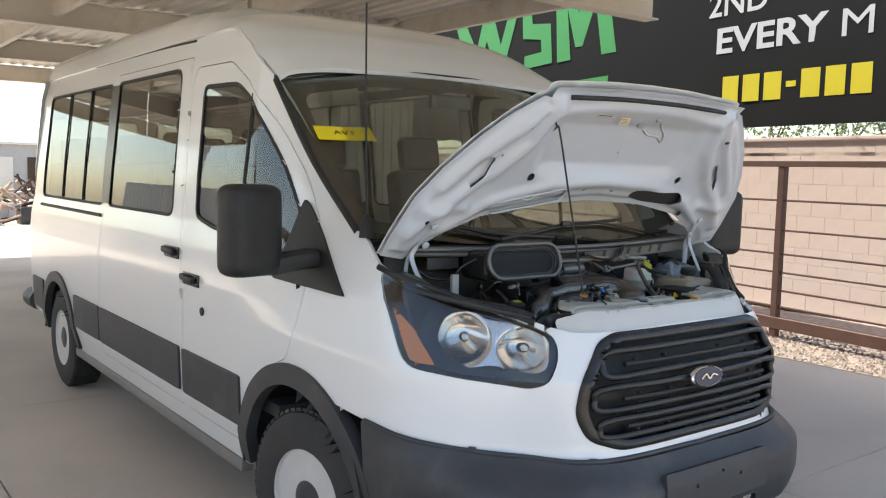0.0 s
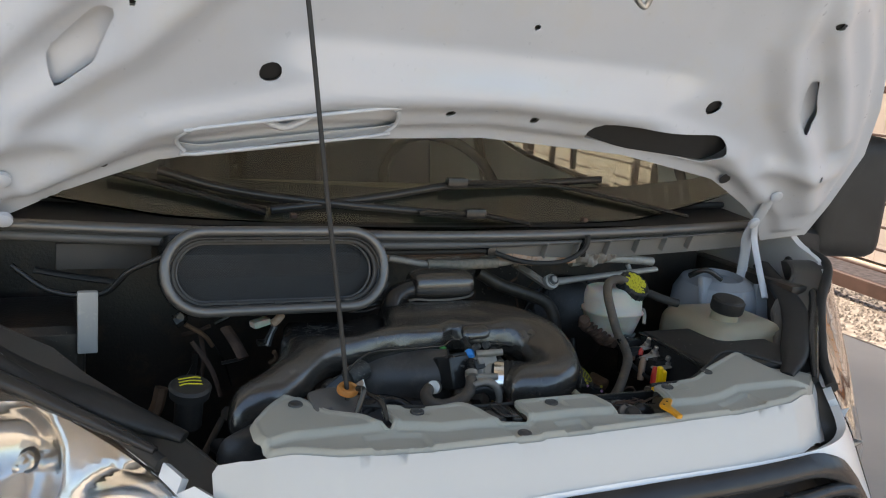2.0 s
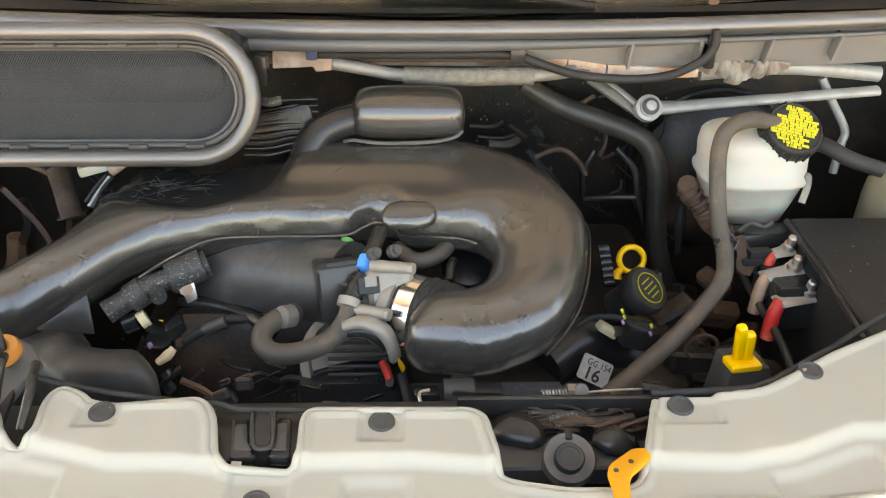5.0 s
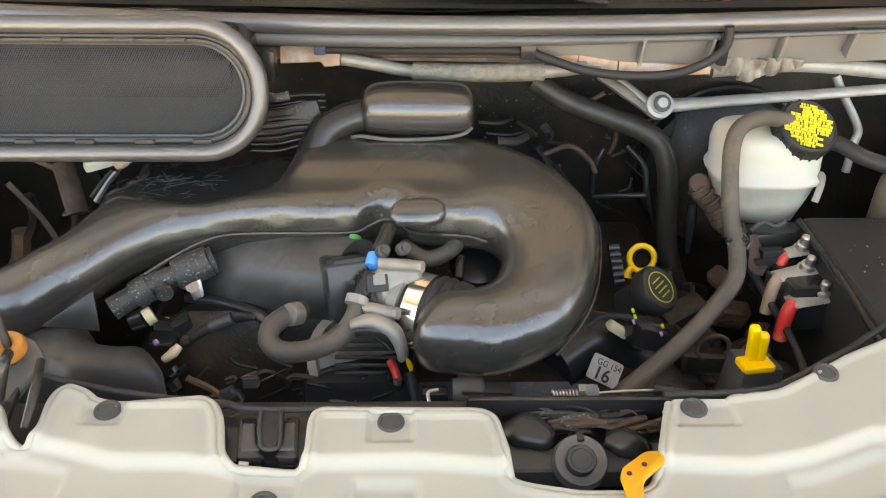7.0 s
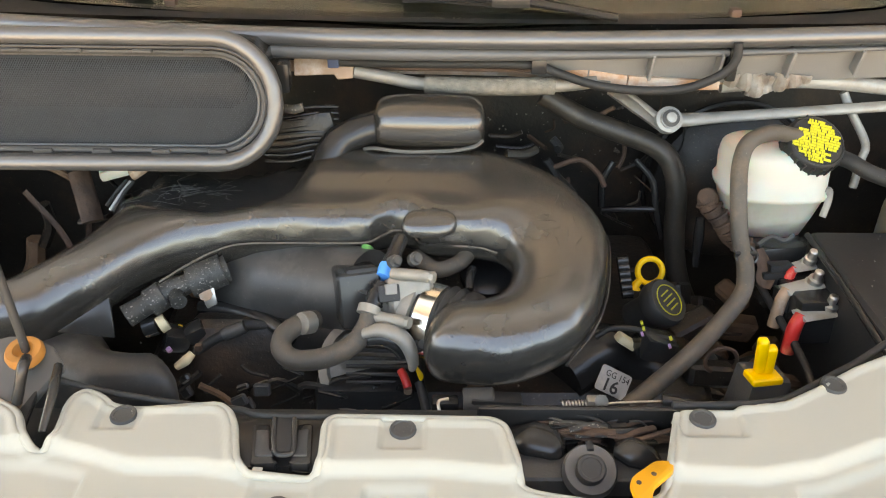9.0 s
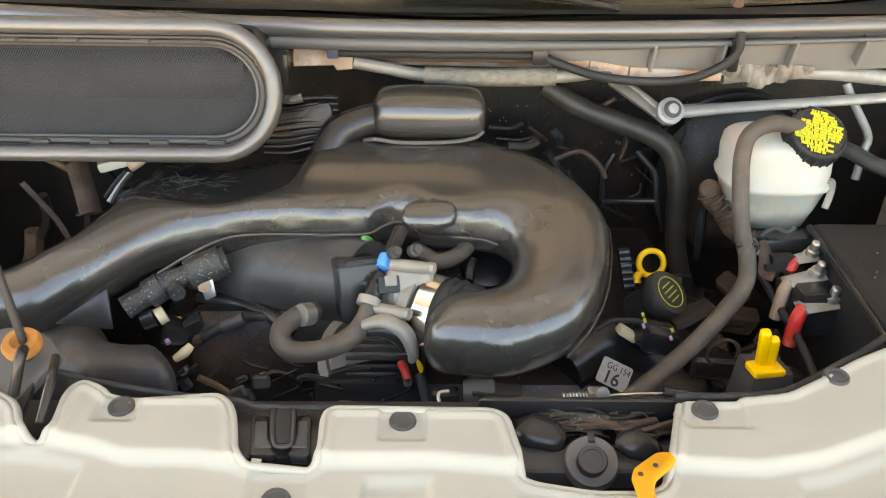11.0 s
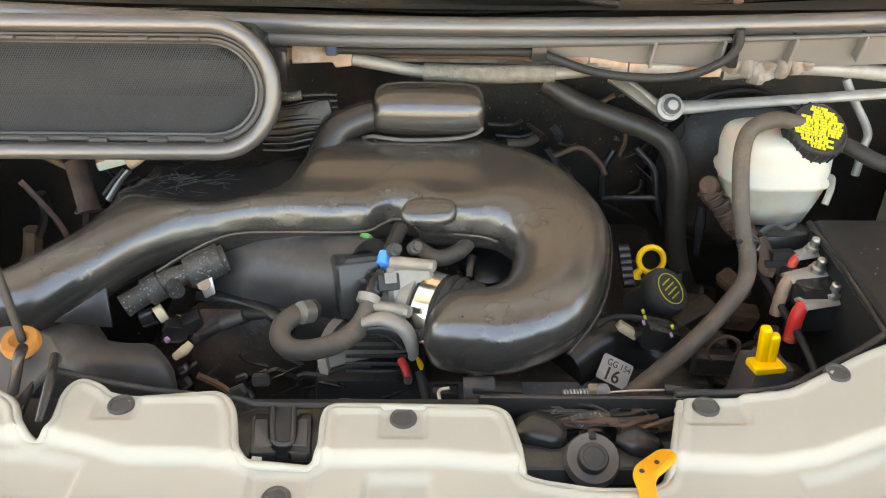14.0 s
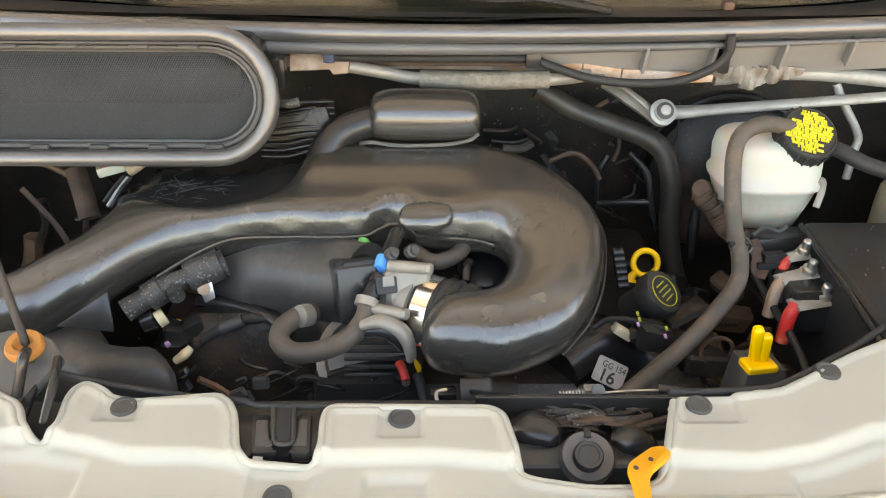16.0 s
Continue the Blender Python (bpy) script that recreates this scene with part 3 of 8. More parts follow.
for u0, u1 in ((-0.36, -0.14), (-0.08, 0.14), (0.2, 0.42), (0.66, 0.88), (0.94, 1.16), (1.22, 1.44), (1.7, 1.92), (1.98, 2.2)):
    plate("number_bar", [(0, 0), (u1 - u0, 0), (u1 - u0, 0.29), (0, 0.29)], on_ban(u0, 2.49, 0.009), ban_x, UP, 0.002, M_BANY, banner, "yellow printed bar", bevel=0)
plate("dash_bar", [(0, 0), (0.12, 0), (0.12, 0.06), (0, 0.06)], on_ban(0.48, 2.61, 0.009), ban_x, UP, 0.002, M_BANY, banner, bevel=0)
for pts in ([(-6.25, 4.14), (-5.95, 4.15), (-5.55, 3.62), (-5.35, 4.16), (-5.1, 4.17), (-4.85, 3.64), (-4.6, 4.2), (-4.35, 4.2), (-4.75, 3.26), (-5.0, 3.26), (-5.25, 3.75), (-5.5, 3.25), (-5.75, 3.25)],
            [(-4.30, 4.22), (-3.70, 4.24), (-3.66, 4.05), (-4.05, 4.03), (-4.02, 3.85), (-3.58, 3.80), (-3.52, 3.24), (-4.2, 3.21), (-4.2, 3.40), (-3.78, 3.42), (-3.8, 3.60), (-4.25, 3.66)],
            [(-3.5, 4.5), (-3.15, 4.5), (-2.95, 3.85), (-2.75, 4.5), (-2.45, 4.5), (-2.16, 3.25), (-2.45, 3.25), (-2.60, 3.95), (-2.85, 3.40), (-3.0, 3.40), (-3.2, 3.95), (-3.1, 3.24), (-3.4, 3.23)]):
    plate("green_mark", [(a + 6.29, b - 3.0) for a, b in pts], on_ban(-6.29, 3.0, 0.009), ban_x, UP, 0.002, M_BANG, banner, "green logo shape", bevel=0)
plate("green_bar", [(0, 0), (1.3, 0.03), (1.3, 0.16), (0, 0.13)], on_ban(-3.6, 2.8, 0.009), ban_x, UP, 0.002, M_BANG, banner, bevel=0)

# steel canopy overhead
RZ = 3.4
canopy = empty("ceiling", "open steel canopy with ribbed deck and cream beams", "canopy", kind="structure")
prof = []
for k in range(70):
    x = -6.0 + 0.19 * k
    prof += [(x, 0), (x + 0.06, 0), (x + 0.085, 0.025), (x + 0.165, 0.025)]
prof = [p for p in prof if p[0] < 3.86]
v = [(x, y, RZ + z) for y in (-1.0, 15.5) for x, z in prof] + [(x, y, RZ + z + 0.012) for y in (-1.0, 15.5) for x, z in prof]
n_ = len(prof)
f = [(i, i + 1, i + 1 + n_, i + n_) for i in range(n_ - 1)] + [(2 * n_ + i, 2 * n_ + i + n_, 2 * n_ + i + 1 + n_, 2 * n_ + i + 1) for i in range(n_ - 1)]
solid("deck", v, f, M_ROOF, canopy, angle=20)
for y in (-0.9, 3.4, 8.0, 11.6, 15.3):
    many("beam", [box_data((-1.1, y, RZ - 0.17), (9.9, 0.012, 0.26)), box_data((-1.1, y, RZ - 0.305), (9.9, 0.16, 0.014)), box_data((-1.1, y, RZ - 0.037), (9.9, 0.16, 0.014))], M_BEAM, canopy)
for x in (-5.9, -4.0, -2.1, -0.3, 1.4, 3.2):
    many("purlin", [box_data((x, 7.25, RZ - 0.1), (0.012, 16.3, 0.19)), box_data((x + 0.03, 7.25, RZ - 0.2), (0.07, 16.3, 0.012))], M_BEAM, canopy)
for y in (-0.9, 8.0, 15.3):
    for x in (-5.9,):
        box("column", (x, y, RZ / 2 - 0.15), (0.16, 0.16, RZ - 0.3), M_BEAM, canopy, bevel=0.01)
for x, y, h in ((3.2, -0.9, RZ), (3.2, 15.3, RZ), (6.75, 11.35, 5.4)):
    box("column", (x, y, h / 2), (0.14, 0.14, h), M_FENCE, canopy, bevel=0.01)

# ribbed metal wall under the canopy behind the van
prof = []
for k in range(18):
    x = 1.35 + 0.12 * k
    prof += [(x, 0), (x + 0.05, 0), (x + 0.06, 0.02), (x + 0.11, 0.02)]
n_ = len(prof)
v = [(x, 6.75 - d, z) for z in (0.0, 5.4) for x, d in prof] + [(x, 6.76 - d, z) for z in (0.0, 5.4) for x, d in prof]
f = [(i, i + 1, i + 1 + n_, i + n_) for i in range(n_ - 1)] + [(2 * n_ + i, 2 * n_ + i + n_, 2 * n_ + i + 1 + n_, 2 * n_ + i + 1) for i in range(n_ - 1)]
metal_wall = tagged(solid("wall_metal", v, f, M_SHEET, None, angle=20), "off-white ribbed sheet metal wall panel", "wall", kind="structure")
brace = tagged(tube("trim", [(2.0, 6.6, 2.9), (3.6, 6.6, 3.6)], 0.04, M_BEAM, None, sides=8), "cream diagonal steel brace by the metal wall", "brace", kind="structure")

# pale ribbed fence closing the yard beside the van
prof = []
for k in range(150):
    y = -12.0 + 0.3 * k
    prof += [(y, 0), (y + 0.13, 0), (y + 0.16, 0.04), (y + 0.27, 0.04)]
n_ = len(prof)
v = [(-10.0 + d, y, z) for z in (0.0, 2.5) for y, d in prof] + [(-10.02 + d, y, z) for z in (0.0, 2.5) for y, d in prof]
f = [(i, i + 1, i + 1 + n_, i + n_) for i in range(n_ - 1)] + [(2 * n_ + i, 2 * n_ + i + n_, 2 * n_ + i + 1 + n_, 2 * n_ + i + 1) for i in range(n_ - 1)]
tagged(solid("wall_yard", v, f, M_SHEET, None, angle=20), "pale ribbed metal fence closing the yard", "fence", kind="structure")

# far end of the yard
for x, y, sx, sy, h, lab in ((0.5, 34.0, 5.0, 3.0, 1.9, "low tan shed far across the yard"), (6.0, 44.0, 4.0, 6.0, 2.4, "long pale shed far across the yard")):
    sh = empty("shed", lab, "shed", (x, y, 0))
    box("wall", (0, 0, h / 2), (sx, sy, h), M_TRIM, sh, bevel=0.03)
    box("roof", (0, 0, h + 0.06), (sx + 0.3, sy + 0.3, 0.12), M_ROOF, sh, bevel=0.03)
    for k in range(3):
        box("door", (-sx / 2 + 0.9 + k * 1.5, -sy / 2 - 0.02, 0.95), (0.9, 0.04, 1.8), M_RUST if k == 1 else M_BEAM, sh, bevel=0.01)
rng = random.Random(8)
for k in range(16):
    x, y = rng.uniform(0.2, 3.4), rng.uniform(22.0, 29.0)
    rk = empty("scrap_rack", "rusty tangle of scrap parts stacked in the yard", "scrap", (x, y, 0), group="scrap in the yard")
    dat = []
    for _ in range(14):
        a = Vector((rng.uniform(-.5, .5), rng.uniform(-.5, .5), rng.uniform(0.02, 0.9)))
        dat.append(tube_data([a, a + Vector((rng.uniform(-.6, .6), rng.uniform(-.4, .4), rng.uniform(-.3, .5)))], rng.uniform(0.015, 0.05), 6, 2))
    tagged(many("scrap_tangle", dat, rng.choice([M_RUST, M_TAN, M_STEEL]), rk), kind="stuff")
    box("crate", (0, 0, 0.22), (0.8, 0.6, 0.44), rng.choice([M_RUST, M_TRIM, M_CLAD]), rk, bevel=0.02)


# ---- the van: outer surface ----
van = empty("van", "white passenger van with raised bonnet and charcoal cladding on concrete", "van")
PLAN = [(0, -0.088), (0.25, -0.085), (0.42, -0.062), (0.545, 0.005), (0.68, 0.145), (0.83, 0.265), (0.955, 0.40), (1.0, 0.60), (1.022, 0.90), (1.03, 1.3), (1.03, 3.0), (1.03, 5.4), (1.0, 5.75), (0.9, 5.93), (0.5, 5.99), (0, 6.0)]
_q = np.array([(-0.25, -0.10)] + PLAN + [(-0.5, 5.99)])
PC = np.array([0.5 * (2 * b + (c - a) * u + (2 * a - 5 * b + 4 * c - d) * u * u + (3 * b - a - 3 * c + d) * u ** 3)
               for a, b, c, d in zip(_q, _q[1:], _q[2:], _q[3:]) for u in np.arange(12) / 12] + [_q[-2]])
SS = np.r_[0, np.cumsum(np.hypot(*np.diff(PC, axis=0).T))]


def inset(s, z):
    """How far the skin lies inside the plan curve, by the way round the van and the height."""
    front = np.interp(z, [.3, .4, .5, .62, .71, .74, .97, 1.10, 1.2, 1.3, 1.43], [.05, 0, -.03, -.03, -.01, 0, 0, .06, .12, .19, .27])
    side = np.interp(z, [.3, .36, .5, .75, 1.1, 1.25, 1.385, 1.6, 2.15, 2.3, 2.42, 2.5], [.06, .045, .01, 0, 0, .013, .04, .058, .12, .16, .25, .40])
    nose = np.interp(z, [.3, .36, .5, .75, 1.0, 1.2, 1.3, 1.43, 2.5], [.06, .045, .01, 0, 0, .035, .064, .105, .4])
    w1, w2 = np.interp(s, [.95, 1.25], [0, 1]), np.interp(s, [1.7, 2.3], [0, 1])
    return (front * (1 - w1) + nose * w1) * (1 - w2) + side * w2


def offside(x, y):
    """The nose stands a little to the far side of the bay's middle."""
    return x + 0.045 * smooth(x, -0.05, 0.5) * (1 - smooth(y, 0.8, 1.4)), y


def body(side, proud=0.0):
    def f(s, z, d=None):
        x, y = np.interp(s, SS, PC[:, 0]), np.interp(s, SS, PC[:, 1])
        tx = np.interp(s + .01, SS, PC[:, 0]) - np.interp(s - .01, SS, PC[:, 0])
        ty = np.interp(s + .01, SS, PC[:, 1]) - np.interp(s - .01, SS, PC[:, 1])
        n = np.hypot(tx, ty) + 1e-9
        o = inset(s, z) - proud
        return (*offside(side * (x - o * ty / n), y + o * tx / n), z + 0 * s)
    return f


AXF, AXR = 1.763, 5.513      # axles, by the way round the skin
LAMP = rounded([(1.305, 1.302), (1.215, 1.154), (1.125, 1.0), (0.955, 0.972), (0.70, 0.94), (0.635, 0.965), (0.608, 1.05), (0.63, 1.112), (0.83, 1.181), (1.01, 1.233), (1.225, 1.288)], 0.05, 4)
GRILLE = [(-0.38, 1.112), (0.38, 1.112), (0.455, 1.088), (0.525, 0.97), (0.54, 0.865), (0.50, 0.79), (0.38, 0.752), (-0.38, 0.752), (-0.50, 0.79), (-0.54, 0.865), (-0.525, 0.97), (-0.455, 1.088)]
HALF_GRILLE = rounded([(-0.05, 1.112), (0.38, 1.112), (0.455, 1.088), (0.525, 0.97), (0.54, 0.865), (0.50, 0.79), (0.38, 0.752), (-0.05, 0.752)], 0.03, 3)
DOOR = rounded([(1.735, 1.205), (1.755, 1.08), (1.82, 0.905), (2.04, 0.815), (2.24, 0.62), (2.285, 0.44), (2.955, 0.44), (2.955, 1.04), (3.04, 1.39), (3.09, 2.0), (3.05, 2.14), (2.62, 2.135), (2.42, 2.04), (2.115, 1.815), (1.875, 1.60), (1.745, 1.44)], 0.04, 4)
DOORWIN = rounded([(1.90, 1.30), (2.66, 1.36), (2.885, 1.40), (2.93, 2.04), (2.525, 2.03), (2.36, 1.95), (2.05, 1.66), (1.86, 1.44)], 0.05, 4)
SLIDER = rounded([(2.985, 0.44), (4.42, 0.44), (4.42, 2.20), (3.12, 2.20), (3.12, 2.0), (3.07, 1.39), (2.985, 1.04)], 0.03, 3)
SLIDEWIN = rounded([(3.20, 1.385), (4.36, 1.385), (4.36, 2.15), (3.26, 2.15)], 0.07, 5)
REARWIN = rounded([(4.46, 1.385), (6.12, 1.385), (6.10, 2.15), (4.46, 2.15)], 0.07, 5)
BACKWIN = rounded([(6.78, 1.35), (7.55, 1.35), (7.55, 2.02), (6.80, 2.02)], 0.06, 5)
arch = lambda c, r: [(c + r * math.cos(w), 0.36 + r * math.sin(w)) for w in np.linspace(0, math.pi, 17)]
BODY = [(0, 0.715), (0.40, 0.712), (0.72, 0.713), (0.95, 0.73), (1.105, 0.755), (1.27, 0.78)] + arch(AXF, 0.49)[::-1][6:] + [(AXF + 0.49, 0.34)] + [(AXR - 0.47, 0.34)] + arch(AXR, 0.47)[::-1] + [(6.2, 0.46), (7.62, 0.46), (7.62, 2.3), (6.45, 2.3), (2.66, 2.3), (2.46, 2.2), (2.33, 2.12), (2.2, 2.03), (1.82, 1.69), (1.53, 1.44), (1.42, 1.40), (1.32, 1.325), (1.225, 1.296), (1.01, 1.243), (0.83, 1.19), (0.66, 1.14), (0.56, 1.125), (0.45, 1.125), (0, 1.13)]
for sd in (-1, 1):
    panel = skin("body_panel", BODY, [LAMP, HALF_GRILLE, DOOR, SLIDER, REARWIN, BACKWIN], body(sd), 0.018, -sd * 0.015, M_WHITE, van, "glossy white body side")
    door = skin("front_door", np.array(DOOR) + (np.array(DOOR).mean(0) - np.array(DOOR)) * 0.006, [DOORWIN], body(sd), 0.011, -sd * 0.015, M_WHITE, van, "white front door")
    slide = skin("sliding_door", np.array(SLIDER) + (np.array(SLIDER).mean(0) - np.array(SLIDER)) * 0.005, [SLIDEWIN], body(sd), 0.03, -sd * 0.015, M_WHITE, van, "white side door")
    # dark jambs behind the door gaps
    for q in (DOOR, SLIDER):
        o = np.array(q)
        c = o.mean(0)
        skin("door_seal", o + (o - c) * 0.02, [o + (c - o) * 0.05], body(sd, -0.022), 0.02, -sd * 0.004, M_RUBBER, van)
    for nm, q, host in (("door_window", DOORWIN, door), ("side_window", SLIDEWIN, slide), ("side_window", REARWIN, panel), ("rear_window", BACKWIN, panel)):
        o = np.array(q)
        c = o.mean(0)
        g = skin(nm, o, [], body(sd, -0.006), 0.06, -sd * 0.005, M_TINT, host, "dark tinted glass")
        g.visible_shadow = False
        inner = drawn_in(o, 0.013)
        skin("gasket", drawn_in(o, -0.004), [inner], body(sd, 0.002), 0.012, -sd * 0.01, M_RUBBER, host)
    tube("window_bar", [body(sd, -0.01)(np.array(2.36), np.array(z)) for z in (1.36, 1.6, 1.9, 1.97)], 0.012, M_RUBBER, door, sides=6)
    for s0 in (4.95, 5.5):
        tube("window_bar", [body(sd, 0.0)(np.array(s0), np.array(z)) for z in (1.4, 1.7, 2.0, 2.14)], 0.006, M_RUBBER, panel, sides=6)
    skin("pillar_strip", rounded([(4.33, 1.40), (4.49, 1.40), (4.49, 2.135), (4.33, 2.135)], 0.02, 2), [], body(sd, 0.003), 0.03, -sd * 0.006, M_BLACK, panel, "glossy black strip between the panes")
    # charcoal side moulding, arch lips, sill
    for a, b in ((2.262, 2.945), (2.995, 4.41), (4.43, 5.03)):
        skin("side_moulding", rounded([(a, 0.52), (b, 0.52), (b, 0.742), (a, 0.742)], 0.012, 2), [], body(sd, 0.012), 0.03, -sd * 0.02, M_CLAD, van)
    skin("side_moulding", rounded([(5.99, 0.5), (6.3, 0.5), (6.3, 0.742), (5.93, 0.742)], 0.012, 2), [], body(sd, 0.012), 0.03, -sd * 0.02, M_CLAD, van)
    bow = lambda c, r: [(c + r * math.cos(w), 0.36 + r * math.sin(w)) for w in np.linspace(0, math.pi, 41)]
    ringf = bow(AXF, 0.53) + bow(AXF, 0.445)[::-1]
    skin("arch_lip", ringf, [], body(sd, 0.016), 0.012, -sd * 0.05, M_CLAD, van, "charcoal plastic wheel arch lip")
    ringr = bow(AXR, 0.49) + bow(AXR, 0.415)[::-1]
    skin("arch_lip", ringr, [], body(sd, 0.016), 0.012, -sd * 0.05, M_CLAD, van, "charcoal plastic wheel arch lip")
    # inner wheel housings
    for c in (1.02, 4.77):
        v, f = [], []
        for k in range(13):
            w = math.pi * k / 12
            for x in (1.012, 0.62):
                v.append((sd * x, c + 0.50 * math.cos(w), 0.36 + 0.51 * math.sin(w)))
        f = [(2 * k, 2 * k + 1, 2 * k + 3, 2 * k + 2) for k in range(12)] + [tuple(2 * k + 1 for k in range(13))]
        solid("wheel_liner", v, f, M_MATTE, van)
    tube("roof_seam", [body(sd, 0.002)(np.array(s), np.array(z)) for s, z in ((3.16, 2.285), (3.6, 2.296), (4.2, 2.30), (5.0, 2.30))], 0.006, M_RUBBER, van, sides=6)
    tube("slide_rail", [body(sd, 0.0)(np.array(s), np.array(1.32)) for s in (4.45, 5.0, 5.6, 6.1)], 0.012, M_MATTE, van, sides=6)
    for s0, z0 in ((2.83, 1.105), (3.12, 1.215)):
        p = np.array(body(sd, 0.022)(np.array(s0), np.array(z0)))
        hd = box("door_handle", p, (0.03, 0.16, 0.032), M_MATTE, door if s0 < 3 else slide, "black pull handle", bevel=0.01, turn=(4, 0, 0))
        box("handle_cup", p + np.array((sd * -0.018, 0, -0.006)), (0.012, 0.20, 0.06), M_BLACK, door if s0 < 3 else slide, bevel=0.005)
    p = np.array(body(sd, 0.004)(np.array(2.69), np.array(0.963)))
    lathe("door_lock", [(0.02, -0.01), (0.02, 0.004), (0.012, 0.006)], p, (sd, 0, 0), M_MATTE, door, sides=14)
    box("side_sill", (sd * 0.965, 3.0, 0.315), (0.06, 2.85, 0.06), M_COWL, van, "grey side sill", bevel=0.015)
    # black sail triangle and big mirror
    skin("sail_trim", rounded([(1.462, 1.192), (1.99, 1.205), (1.95, 1.30), (1.87, 1.53), (1.82, 1.50)], 0.012, 2), [], body(sd, 0.012), 0.02, -sd * 0.02, M_MATTE, van, "black plastic mirror triangle")
    mx, my = (-1.235, 0.97) if sd < 0 else (1.295, 0.77)
    mir = box("mirror", (mx, my, 1.42), (0.225, 0.14, 0.335), M_MATTE, van, "large black door mirror", bevel=0.055, turn=(0, 0, sd * -12), seg=4)
    box("mirror_arm", (mx - sd * 0.165, my, 1.30), (0.22, 0.10, 0.075), M_MATTE, mir, bevel=0.03, turn=(0, sd * 8, sd * 6), seg=3)
    box("mirror_glass", (mx - sd * 0.01, my + 0.078, 1.42), (0.20, 0.006, 0.30), M_REFL, mir, bevel=0.002, turn=(0, 0, sd * -12))

# roof with its raised front
def roof_f(a, y, d=None):
    zs = np.interp(y, [1.44, 1.6, 1.76, 1.95, 5.9, 6.0], [2.03, 2.13, 2.2, 2.3, 2.3, 2.28])
    w = np.interp(zs, [2.0, 2.15, 2.3], [0.897, 0.902, 0.884])
    w = np.where(y > 5.7, w - (y - 5.7) * 0.35, w)
    zc = np.interp(y, [1.36, 1.44, 1.6, 1.8, 2.1, 2.5, 3.0, 4, 5.6, 5.9, 6.0], [2.05, 2.10, 2.20, 2.31, 2.43, 2.52, 2.57, 2.59, 2.57, 2.50, 2.42])
    e = np.abs(a)
    x = w * np.sign(a) * (1 - (1 - e) ** 1.0)
    y2 = y - 0.012
    return (x, y2, zs + (zc - zs) * (1 - e ** 4.0) ** 0.55)


skin("roof", [(-1, 1.44), (1, 1.44), (1, 5.99), (-1, 5.99)], [], roof_f, 0.045, -0.02, M_WHITE, van, "white raised van roof", angle=60)

# windscreen
def screen_y(x, z):
    return 0.62 + 1.15 * (z - 1.38) + 0.10 * (x / 0.9) ** 2


def screen(off_=0.0):
    def f(x, z, d=None):
        return (x, screen_y(x, z) - off_, z + 0 * x)
    return f


SCREEN = rounded([(-0.905, 1.42), (-0.5, 1.37), (0, 1.355), (0.5, 1.37), (0.905, 1.42), (0.925, 1.69), (0.90, 2.02), (0.5, 2.085), (0, 2.10), (-0.5, 2.085), (-0.90, 2.02), (-0.925, 1.69)], 0.03, 3)
ws = skin("windscreen", SCREEN, [], screen(), 0.06, 0.006, M_GLASS, van, "green-tinted windscreen")
ws.visible_shadow = False
skin("screen_band", SCREEN * 1.0, [rounded([(-0.83, 1.45), (-0.5, 1.43), (0, 1.42), (0.5, 1.43), (0.83, 1.45), (0.845, 1.69), (0.815, 1.96), (0.45, 2.02), (-0.45, 2.02), (-0.815, 1.96), (-0.845, 1.69)], 0.05, 3)], screen(-0.009), 0.03, 0.003, M_INK, van, "black printed screen border")
for sd in (-1, 1):
    tube("screen_seal", [(sd * x, screen_y(x, z) - 0.004, z) for x, z in ((0.905, 1.42), (0.925, 1.69), (0.90, 2.02))], 0.014, M_RUBBER, van, sides=8)
tube("screen_seal", [(x, screen_y(x, z) - 0.004, z) for x, z in ((-0.9, 2.03), (-0.5, 2.09), (0, 2.105), (0.5, 2.09), (0.9, 2.03))], 0.012, M_RUBBER, van, sides=8)

# antenna on the wing
ant = lathe("antenna", [(0.03, 0), (0.026, 0.02), (0.016, 0.07), (0.008, 0.085)], (-0.905, 0.70, 1.405), (0.0, 0.05, 1), M_RUBBER, van, "thin black whip antenna")
tube("whip", [(-0.905, 0.703, 1.48), (-0.905, 0.72, 1.9), (-0.90, 0.735, 2.24)], 0.0035, M_RUBBER, ant, sides=6)

# cabin seen through the glass
cab = box("dashboard", (0, 1.2, 1.22), (1.7, 0.5, 0.26), M_DASH, van, bevel=0.06, turn=(-10, 0, 0), seg=4)
box("cabin_floor", (0, 3.6, 0.62), (1.9, 4.6, 0.06), M_SEAT, van, bevel=0.01)
tube("steering_wheel", [(0.42 + 0.19 * math.cos(w), 1.48 + 0.12 * math.sin(w), 1.3 + 0.15 * math.sin(w)) for w in np.linspace(0, 2 * math.pi, 13)[:-1]], 0.016, M_BLACK, van, closed=True)
for y, xs_ in ((2.0, (-0.5, 0.5)), (2.95, (-0.6, -0.1, 0.4)), (3.85, (-0.6, -0.1, 0.55)), (4.75, (-0.6, -0.1, 0.55)), (5.5, (-0.6, -0.1, 0.55))):
    for x in xs_:
        st = box("seat_base", (x, y, 0.95), (0.46, 0.48, 0.16), M_SEAT, van, bevel=0.05, seg=3)
        box("seat_back", (x, y + 0.28, 1.32), (0.45, 0.14, 0.66), M_SEAT, st, bevel=0.05, turn=(-12, 0, 0), seg=3)
        box("headrest", (x, y + 0.37, 1.75), (0.27, 0.10, 0.2), M_SEAT, st, bevel=0.045, turn=(-10, 0, 0), seg=3)
        box("seat_leg", (x, y, 0.76), (0.3, 0.3, 0.24), M_MATTE, st, bevel=0.01)
box("rear_mirror", (0.0, 1.42, 1.98), (0.24, 0.04, 0.07), M_BLACK, van, bevel=0.015)

